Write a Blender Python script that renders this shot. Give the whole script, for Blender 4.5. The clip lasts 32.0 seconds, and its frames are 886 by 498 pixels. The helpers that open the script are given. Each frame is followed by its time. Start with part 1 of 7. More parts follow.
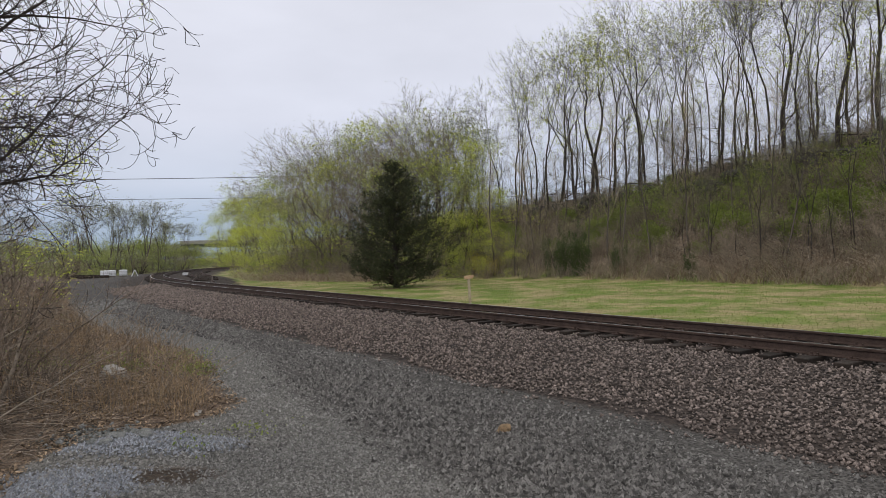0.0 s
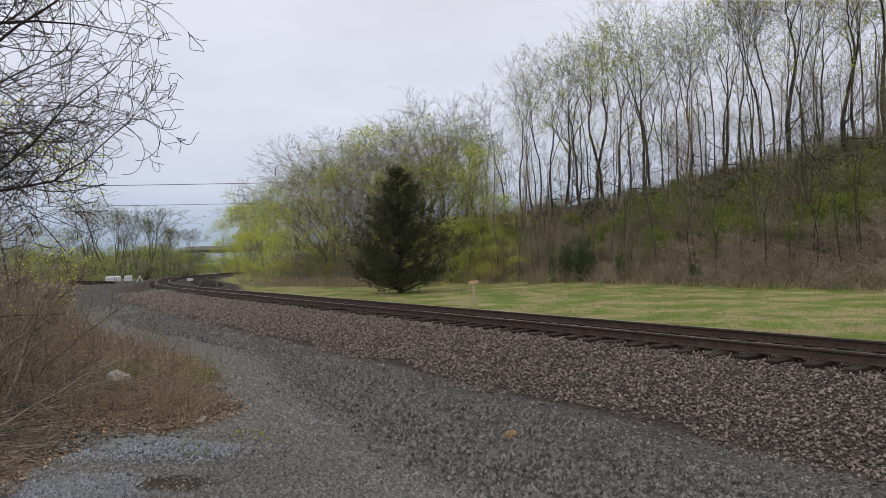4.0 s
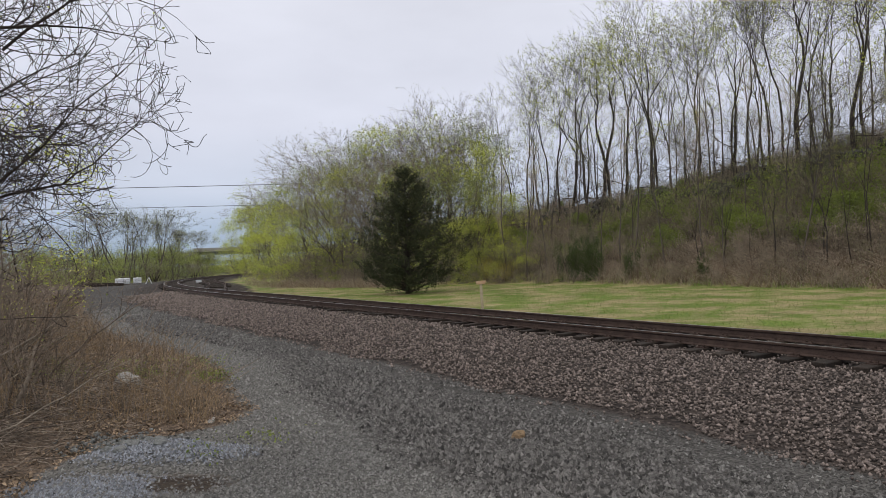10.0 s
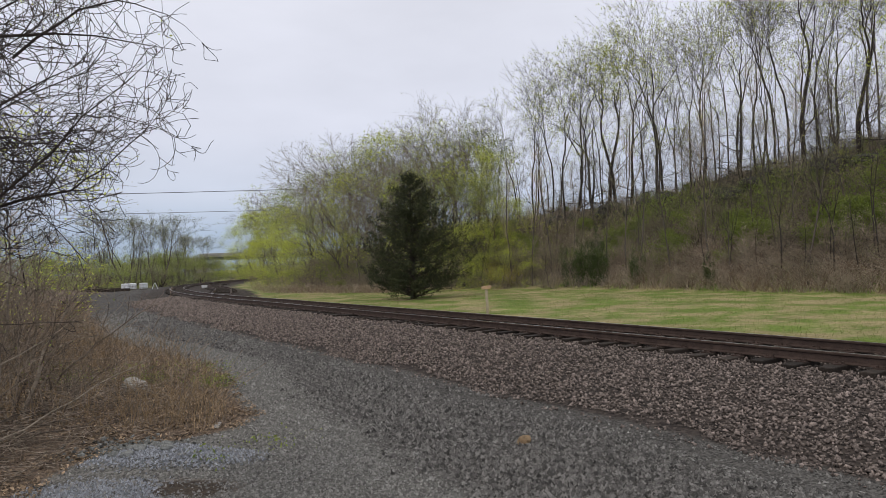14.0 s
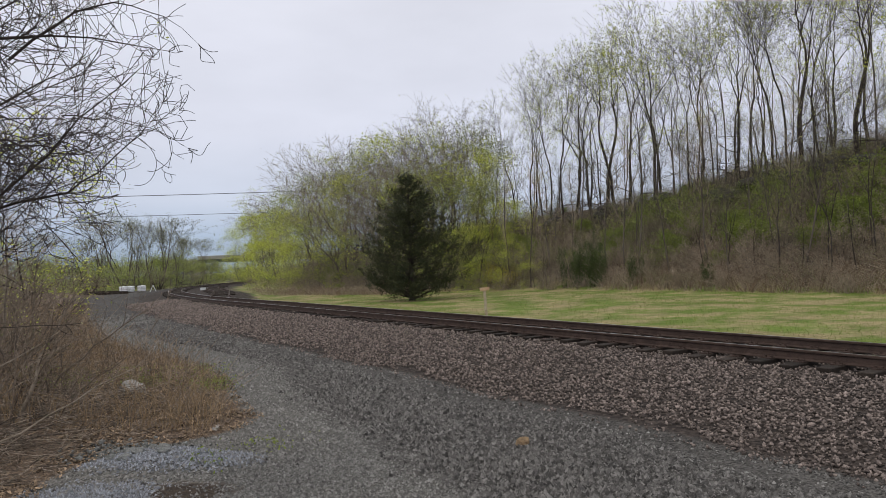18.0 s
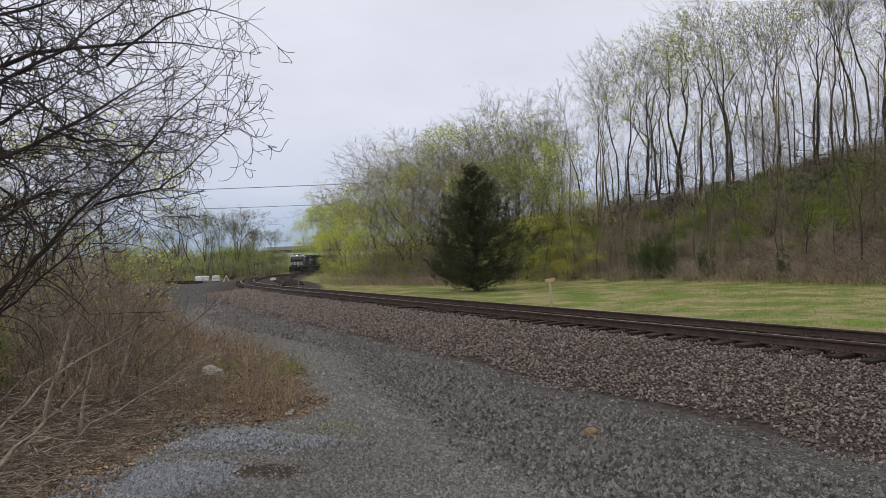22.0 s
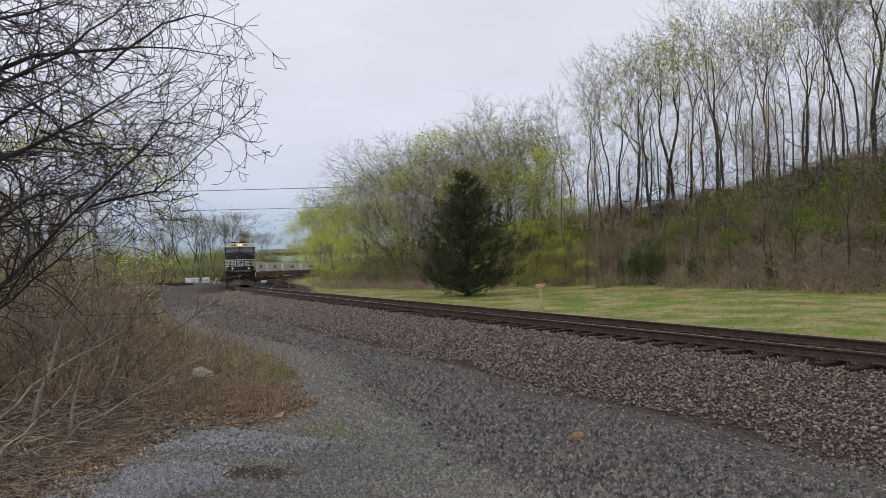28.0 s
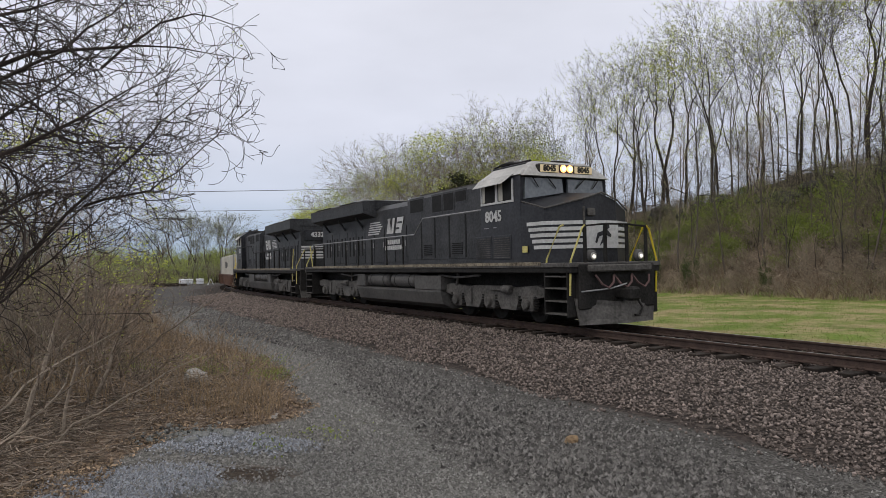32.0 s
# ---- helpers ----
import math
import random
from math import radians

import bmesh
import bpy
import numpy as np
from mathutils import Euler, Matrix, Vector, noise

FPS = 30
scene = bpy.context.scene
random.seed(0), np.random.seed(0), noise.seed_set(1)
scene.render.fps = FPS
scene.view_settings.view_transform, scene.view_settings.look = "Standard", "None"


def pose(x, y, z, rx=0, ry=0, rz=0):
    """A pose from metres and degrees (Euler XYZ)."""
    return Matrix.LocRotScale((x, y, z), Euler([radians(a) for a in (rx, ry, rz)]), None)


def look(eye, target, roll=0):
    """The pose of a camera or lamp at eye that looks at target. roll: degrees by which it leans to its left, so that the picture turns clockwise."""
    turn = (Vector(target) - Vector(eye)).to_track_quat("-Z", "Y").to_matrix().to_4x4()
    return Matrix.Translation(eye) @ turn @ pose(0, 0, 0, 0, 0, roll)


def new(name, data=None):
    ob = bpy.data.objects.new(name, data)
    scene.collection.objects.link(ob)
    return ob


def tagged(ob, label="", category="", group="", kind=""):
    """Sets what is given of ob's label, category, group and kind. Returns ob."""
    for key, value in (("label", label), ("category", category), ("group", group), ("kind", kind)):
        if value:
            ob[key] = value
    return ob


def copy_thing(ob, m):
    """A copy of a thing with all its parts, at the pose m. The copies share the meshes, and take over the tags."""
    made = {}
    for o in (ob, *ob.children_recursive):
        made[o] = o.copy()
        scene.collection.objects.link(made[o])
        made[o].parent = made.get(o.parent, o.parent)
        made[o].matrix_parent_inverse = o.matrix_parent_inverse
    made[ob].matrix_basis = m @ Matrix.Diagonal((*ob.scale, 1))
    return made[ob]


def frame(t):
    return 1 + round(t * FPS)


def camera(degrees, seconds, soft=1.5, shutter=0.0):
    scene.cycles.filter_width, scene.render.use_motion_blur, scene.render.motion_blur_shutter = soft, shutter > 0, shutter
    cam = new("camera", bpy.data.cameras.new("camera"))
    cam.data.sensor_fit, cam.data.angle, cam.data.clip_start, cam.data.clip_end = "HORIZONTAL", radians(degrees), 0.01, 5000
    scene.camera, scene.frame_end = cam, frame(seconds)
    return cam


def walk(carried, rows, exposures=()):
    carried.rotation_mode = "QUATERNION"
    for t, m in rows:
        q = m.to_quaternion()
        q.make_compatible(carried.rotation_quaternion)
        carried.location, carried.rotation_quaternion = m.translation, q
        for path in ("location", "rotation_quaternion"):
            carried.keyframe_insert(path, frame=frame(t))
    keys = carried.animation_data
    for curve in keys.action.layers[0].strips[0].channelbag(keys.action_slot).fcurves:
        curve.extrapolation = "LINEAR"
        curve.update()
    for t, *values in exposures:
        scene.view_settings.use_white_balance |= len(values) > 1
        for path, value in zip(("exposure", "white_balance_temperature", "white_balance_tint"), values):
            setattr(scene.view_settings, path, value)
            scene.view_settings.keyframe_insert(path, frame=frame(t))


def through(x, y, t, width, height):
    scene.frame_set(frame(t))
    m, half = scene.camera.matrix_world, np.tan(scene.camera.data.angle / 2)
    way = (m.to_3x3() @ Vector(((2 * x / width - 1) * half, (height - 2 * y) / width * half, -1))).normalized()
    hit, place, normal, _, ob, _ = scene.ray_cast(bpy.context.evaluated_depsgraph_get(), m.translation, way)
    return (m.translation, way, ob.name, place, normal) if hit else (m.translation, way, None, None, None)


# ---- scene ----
cam = camera(65.5, 32.0, soft=0.55)
PATH = [
    (0.0, pose(0.009, -0.023, 2.195, 90.123, 1.601, -1.315)),
    (0.5, pose(-0.003, 0.002, 2.194, 90.036, 1.467, -1.579)),
    (1.0, pose(-0.000, 0.002, 2.198, 90.098, 1.503, -1.538)),
    (1.5, pose(0.000, 0.002, 2.195, 90.193, 1.563, -1.472)),
    (2.0, pose(0.003, 0.003, 2.199, 90.271, 1.692, -1.313)),
    (2.5, pose(0.008, 0.003, 2.200, 90.368, 1.822, -1.139)),
    (3.0, pose(0.003, 0.005, 2.196, 90.444, 1.739, -1.054)),
    (3.5, pose(0.001, 0.015, 2.195, 90.525, 1.678, -0.963)),
    (5.5, pose(0.003, 0.001, 2.193, 90.706, 1.795, -0.969)),
    (6.0, pose(0.006, -0.005, 2.194, 90.773, 1.769, -0.872)),
    (6.5, pose(0.005, -0.012, 2.196, 90.770, 1.829, -0.900)),
    (7.0, pose(0.007, -0.015, 2.197, 90.807, 1.911, -0.843)),
    (7.5, pose(0.002, 0.003, 2.199, 90.787, 1.940, -0.785)),
    (8.0, pose(0.004, 0.011, 2.197, 90.780, 1.913, -0.738)),
    (8.5, pose(0.011, 0.006, 2.192, 90.768, 1.993, -0.617)),
    (9.0, pose(0.010, 0.007, 2.195, 90.684, 2.141, -0.486)),
    (9.5, pose(0.007, 0.003, 2.194, 90.629, 2.057, -0.391)),
    (10.0, pose(0.005, 0.012, 2.195, 90.617, 2.037, -0.335)),
    (10.5, pose(0.004, 0.028, 2.197, 90.628, 2.121, -0.322)),
    (11.0, pose(0.003, 0.017, 2.197, 90.644, 2.106, -0.316)),
    (11.5, pose(0.002, 0.020, 2.203, 90.681, 2.031, -0.247)),
    (12.0, pose(0.001, 0.009, 2.200, 90.733, 2.064, -0.182)),
    (12.5, pose(0.002, 0.021, 2.203, 90.808, 1.938, -0.061)),
    (13.0, pose(-0.000, 0.000, 2.200, 90.901, 2.000, 0.031)),
    (13.5, pose(-0.004, 0.002, 2.201, 90.942, 2.000, 0.078)),
    (14.0, pose(0.003, -0.008, 2.197, 91.049, 2.098, 0.099)),
    (14.5, pose(0.002, -0.002, 2.194, 91.130, 1.913, 0.016)),
    (16.5, pose(0.008, -0.005, 2.192, 91.228, 2.325, 0.041)),
    (17.0, pose(0.008, -0.006, 2.191, 91.211, 2.175, -0.124)),
    (17.5, pose(0.003, 0.003, 2.193, 91.246, 2.108, -0.222)),
    (18.0, pose(0.010, -0.001, 2.194, 91.186, 2.277, -0.030)),
    (18.5, pose(0.003, 0.004, 2.197, 91.138, 2.284, 0.146)),
    (19.0, pose(0.006, 0.002, 2.202, 91.153, 2.353, 0.329)),
    (19.5, pose(-0.000, 0.005, 2.200, 91.200, 2.281, 0.387)),
    (20.0, pose(-0.017, -0.011, 2.194, 91.277, 2.122, 0.522)),
    (20.5, pose(-0.035, -0.012, 2.195, 90.977, 1.964, 0.533)),
    (21.0, pose(0.024, -0.083, 2.209, 90.963, 0.922, 3.108)),
    (21.5, pose(0.013, -0.107, 2.214, 90.820, 1.488, 4.814)),
    (22.0, pose(-0.028, -0.139, 2.201, 90.640, 2.235, 5.284)),
    (22.5, pose(0.028, -0.186, 2.209, 90.649, 1.374, 5.587)),
    (23.0, pose(0.062, -0.193, 2.212, 90.749, 1.596, 6.162)),
    (23.5, pose(0.057, -0.191, 2.208, 90.852, 1.763, 6.230)),
    (24.0, pose(0.049, -0.188, 2.209, 90.917, 1.646, 6.233)),
    (24.5, pose(0.043, -0.186, 2.211, 91.050, 1.625, 6.233)),
    (25.0, pose(0.042, -0.192, 2.212, 91.169, 1.626, 6.227)),
    (25.5, pose(0.042, -0.196, 2.212, 91.231, 1.658, 6.217)),
    (27.5, pose(0.045, -0.235, 2.207, 91.248, 2.017, 6.909)),
    (28.0, pose(-0.012, -0.231, 2.208, 90.971, 1.655, 4.563)),
    (28.5, pose(-0.015, -0.237, 2.204, 90.710, 1.216, 4.481)),
    (29.0, pose(-0.022, -0.237, 2.206, 90.710, 1.153, 4.400)),
    (29.5, pose(-0.036, -0.239, 2.207, 90.867, 1.022, 4.404)),
    (30.0, pose(-0.036, -0.237, 2.208, 90.944, 1.086, 4.454)),
    (30.5, pose(-0.038, -0.240, 2.203, 91.064, 0.938, 4.445)),
    (31.0, pose(-0.037, -0.240, 2.202, 91.142, 0.940, 4.408)),
    (31.5, pose(-0.037, -0.240, 2.201, 91.170, 0.887, 4.245)),
    (32.0, pose(-0.031, -0.230, 2.198, 91.220, 1.159, 4.121)),
]

walk(cam, PATH)

# ---- light ----
SUN_EL, SUN_AZ = radians(52), radians(215)
world = bpy.data.worlds.new("overcast_sky")
scene.world = world
world.use_nodes = True
wn, wl = world.node_tree.nodes, world.node_tree.links
sky = wn.new("ShaderNodeTexSky")
sky.sky_type, sky.sun_disc, sky.sun_elevation, sky.sun_rotation = "NISHITA", False, SUN_EL, SUN_AZ
sky_gain = wn.new("ShaderNodeVectorMath")
sky_gain.operation, sky_gain.inputs[3].default_value = "SCALE", 0.08
wl.new(sky.outputs[0], sky_gain.inputs[0])
wtc = wn.new("ShaderNodeTexCoord")
wsep = wn.new("ShaderNodeSeparateXYZ")
wl.new(wtc.outputs["Generated"], wsep.inputs[0])
cloud_ramp = wn.new("ShaderNodeValToRGB")
ramp = cloud_ramp.color_ramp
ramp.elements[0].position, ramp.elements[0].color = 0.0, (0.32, 0.42, 0.54, 1)
ramp.elements[1].position, ramp.elements[1].color = 0.75, (0.98, 0.95, 0.94, 1)
for p, col in ((0.05, (0.42, 0.51, 0.66, 1)), (0.10, (0.62, 0.67, 0.80, 1)), (0.19, (0.76, 0.78, 0.89, 1)), (0.40, (0.85, 0.86, 0.95, 1))):
    ramp.elements.new(p).color = col
wl.new(wsep.outputs[2], cloud_ramp.inputs[0])
wmap = wn.new("ShaderNodeMapping")
wmap.inputs["Scale"].default_value = (1.6, 1.6, 4.5)
wl.new(wtc.outputs["Generated"], wmap.inputs[0])
wnoise = wn.new("ShaderNodeTexNoise")
wnoise.inputs["Scale"].default_value, wnoise.inputs["Detail"].default_value = 1.7, 5
wl.new(wmap.outputs[0], wnoise.inputs["Vector"])
wrange = wn.new("ShaderNodeMapRange")
wrange.inputs[1].default_value, wrange.inputs[2].default_value, wrange.inputs[3].default_value, wrange.inputs[4].default_value = 0.3, 0.7, 0.92, 1.08
wl.new(wnoise.outputs[0], wrange.inputs[0])
wcloud = wn.new("ShaderNodeVectorMath")
wcloud.operation = "SCALE"
wl.new(cloud_ramp.outputs[0], wcloud.inputs[0])
wl.new(wrange.outputs[0], wcloud.inputs[3])
wmix = wn.new("ShaderNodeMix")
wmix.data_type = "RGBA"
wmix.inputs[0].default_value = 0.9
wl.new(sky_gain.outputs[0], wmix.inputs[6])
wl.new(wcloud.outputs[0], wmix.inputs[7])
wbg = wn["Background"]
wl.new(wmix.outputs[2], wbg.inputs[0])
wbg.inputs[1].default_value = 1.0

sun = new("sun", bpy.data.lights.new("sun", "SUN"))
sun.data.energy, sun.data.angle, sun.data.color = 0.8, radians(25), (1.0, 0.95, 0.87)
sun.matrix_world = look((0, 0, 60), (60 * -math.sin(SUN_AZ) / math.tan(SUN_EL), 60 * -math.cos(SUN_AZ) / math.tan(SUN_EL), 0))


# ---- materials ----
def material(name, a, b, scale, rough=0.8, metal=0.0, bump=0.3, fine=None, detail=6, spec=0.3, bump_dist=0.01, rnd=0.0, island=False):
    """Two-scale noise between the colours a and b, with a bump."""
    m = bpy.data.materials.new(name)
    m.use_nodes = True
    n, l = m.node_tree.nodes, m.node_tree.links
    bs = n["Principled BSDF"]
    tc = n.new("ShaderNodeTexCoord")
    n1, n2 = n.new("ShaderNodeTexNoise"), n.new("ShaderNodeTexNoise")
    n1.inputs["Scale"].default_value, n1.inputs["Detail"].default_value = scale, detail
    n2.inputs["Scale"].default_value, n2.inputs["Detail"].default_value = (fine or scale * 9), 4
    for q in (n1, n2):
        l.new(tc.outputs["Object"], q.inputs["Vector"])
    add = n.new("ShaderNodeMath")
    add.operation, add.inputs[1].default_value = "MULTIPLY_ADD", 0.5
    l.new(n2.outputs[0], add.inputs[0])
    half = n.new("ShaderNodeMath")
    half.operation, half.inputs[1].default_value = "MULTIPLY", 0.5
    l.new(n1.outputs[0], half.inputs[0])
    l.new(half.outputs[0], add.inputs[2])
    rmp = n.new("ShaderNodeValToRGB")
    rmp.color_ramp.elements[0].position, rmp.color_ramp.elements[1].position = 0.34, 0.66
    rmp.color_ramp.elements[0].color, rmp.color_ramp.elements[1].color = (*a, 1), (*b, 1)
    l.new(add.outputs[0], rmp.inputs[0])
    out = rmp.outputs[0]
    if rnd:
        src = n.new("ShaderNodeNewGeometry") if island else n.new("ShaderNodeObjectInfo")
        mr = n.new("ShaderNodeMapRange")
        mr.inputs[3].default_value, mr.inputs[4].default_value = 1 - rnd, 1 + rnd
        l.new(src.outputs["Random Per Island" if island else "Random"], mr.inputs[0])
        vm = n.new("ShaderNodeVectorMath")
        vm.operation = "SCALE"
        l.new(out, vm.inputs[0])
        l.new(mr.outputs[0], vm.inputs[3])
        out = vm.outputs[0]
    l.new(out, bs.inputs["Base Color"])
    bs.inputs["Roughness"].default_value, bs.inputs["Metallic"].default_value, bs.inputs["Specular IOR Level"].default_value = rough, metal, spec
    if bump:
        bp = n.new("ShaderNodeBump")
        bp.inputs["Strength"].default_value, bp.inputs["Distance"].default_value = bump, bump_dist
        l.new(n2.outputs[0], bp.inputs["Height"])
        l.new(bp.outputs[0], bs.inputs["Normal"])
    return m


def glow(name, col, strength):
    m = bpy.data.materials.new(name)
    m.use_nodes = True
    bs = m.node_tree.nodes["Principled BSDF"]
    bs.inputs["Base Color"].default_value = (*col, 1)
    bs.inputs["Emission Color"].default_value, bs.inputs["Emission Strength"].default_value = (*col, 1), strength
    return m


def leaf_material(name, a, b, rnd=0.3, through=0.4):
    """Thin leaf: diffuse and translucent, varied leaf by leaf."""
    m = material(name, a, b, 1.2, 0.7, bump=0, rnd=rnd, island=True)
    n, l = m.node_tree.nodes, m.node_tree.links
    bs = n["Principled BSDF"]
    tr, mx = n.new("ShaderNodeBsdfTranslucent"), n.new("ShaderNodeMixShader")
    l.new(bs.inputs["Base Color"].links[0].from_socket, tr.inputs[0])
    mx.inputs[0].default_value = through
    l.new(bs.outputs[0], mx.inputs[1])
    l.new(tr.outputs[0], mx.inputs[2])
    l.new(mx.outputs[0], n["Material Output"].inputs[0])
    return m


BARK = material("grey_bark", (0.065, 0.055, 0.048), (0.18, 0.15, 0.125), 2.5, 0.9, bump=0.6)
BARK_DARK = material("dark_bark", (0.022, 0.018, 0.016), (0.07, 0.055, 0.048), 2.5, 0.9, bump=0.6)
TWIG = material("brown_twig", (0.12, 0.10, 0.078), (0.36, 0.30, 0.235), 3, 0.9, bump=0, rnd=0.45, island=True)
TWIG_PALE = material("bleached_twig", (0.25, 0.20, 0.145), (0.48, 0.395, 0.30), 3, 0.9, bump=0, rnd=0.35, island=True)
TWIG_GREY = material("crown_twig", (0.045, 0.038, 0.034), (0.13, 0.11, 0.095), 3, 0.9, bump=0, rnd=0.3, island=True)
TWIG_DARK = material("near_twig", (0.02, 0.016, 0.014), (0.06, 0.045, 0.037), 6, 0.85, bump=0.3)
BRUSH = material("brown_brush_stem", (0.075, 0.058, 0.045), (0.32, 0.255, 0.195), 3, 0.9, bump=0, rnd=0.5, island=True)
STRAW = material("dry_straw", (0.19, 0.13, 0.075), (0.44, 0.325, 0.20), 3, 0.9, bump=0, rnd=0.3, island=True)
RED_STRAW = material("reddish_stalks", (0.12, 0.083, 0.055), (0.29, 0.21, 0.145), 3, 0.9, bump=0, rnd=0.3, island=True)
LEAF = leaf_material("spring_leaf", (0.42, 0.48, 0.06), (0.70, 0.74, 0.16), 0.3, 0.5)
LEAF_PALE = leaf_material("pale_bud", (0.26, 0.27, 0.12), (0.44, 0.44, 0.22))
LEAF_GREEN = leaf_material("green_leaf", (0.145, 0.20, 0.038), (0.34, 0.40, 0.095))
LEAF_YELLOW = leaf_material("yellow_blossom_leaf", (0.40, 0.36, 0.05), (0.62, 0.52, 0.09))
LEAF_IVY = leaf_material("dark_ivy_leaf", (0.035, 0.055, 0.016), (0.11, 0.15, 0.045), 0.4, 0.2)
LEAF_MIST = leaf_material("grey_green_bud", (0.22, 0.24, 0.15), (0.40, 0.41, 0.27))
LEAF_SOFT = leaf_material("soft_green_leaf", (0.24, 0.30, 0.07), (0.46, 0.51, 0.16))
CEDAR = leaf_material("cedar_foliage", (0.022, 0.032, 0.014), (0.085, 0.092, 0.040), 0.45, 0.15)
LITTER = material("dead_leaf", (0.085, 0.06, 0.042), (0.42, 0.31, 0.205), 2, 0.95, bump=0, rnd=0.6, island=True)
STICK = material("damp_dead_stick", (0.07, 0.056, 0.045), (0.36, 0.295, 0.235), 3, 0.9, bump=0, rnd=0.6, island=True)
LEAF_WHITE = leaf_material("pale_blossom", (0.50, 0.46, 0.44), (0.70, 0.66, 0.64))
LUMP = material("grey_green_broken_rock", (0.075, 0.08, 0.076), (0.25, 0.255, 0.245), 9, 0.9, bump=0.5, rnd=0.5, island=True)
RAIL_STEEL = material("rusty_rail", (0.035, 0.023, 0.019), (0.095, 0.064, 0.052), 6, 0.75, 0.2, bump=0.3)
RAIL_TOP = material("polished_rail_head", (0.35, 0.34, 0.33), (0.55, 0.54, 0.52), 8, 0.28, 1.0, bump=0.05)
TIE = material("creosoted_timber", (0.012, 0.009, 0.007), (0.045, 0.034, 0.027), 5, 0.9, bump=0.8, rnd=0.4)
STONE_BROWN = material("brown_ballast_stone", (0.06, 0.049, 0.043), (0.30, 0.245, 0.217), 14, 0.9, bump=0.4, rnd=0.6, island=True)
STONE_GREY = material("grey_gravel_stone", (0.065, 0.064, 0.06), (0.30, 0.295, 0.28), 22, 0.9, bump=0.4, rnd=0.5, island=True)
STONE_BLUE = material("blue_grey_crushed_stone", (0.12, 0.13, 0.147), (0.34, 0.36, 0.40), 20, 0.9, bump=0.4, rnd=0.5, island=True)
STONE_DARK = material("dark_cinder_stone", (0.026, 0.025, 0.0242), (0.205, 0.197, 0.188), 22, 0.9, bump=0.4, rnd=0.7, island=True)
CONCRETE = material("weathered_concrete", (0.26, 0.25, 0.23), (0.42, 0.41, 0.38), 0.6, 0.85, bump=0.2)
# darker than the deck: the shade beneath it is put into the girders' colour
CONCRETE_DARK = material("shaded_girder_paint", (0.10, 0.11, 0.10), (0.17, 0.18, 0.17), 0.8, 0.7, bump=0.1)
WHITE_PLASTIC = material("white_plastic", (0.66, 0.68, 0.70), (0.82, 0.83, 0.85), 2, 0.5, bump=0)


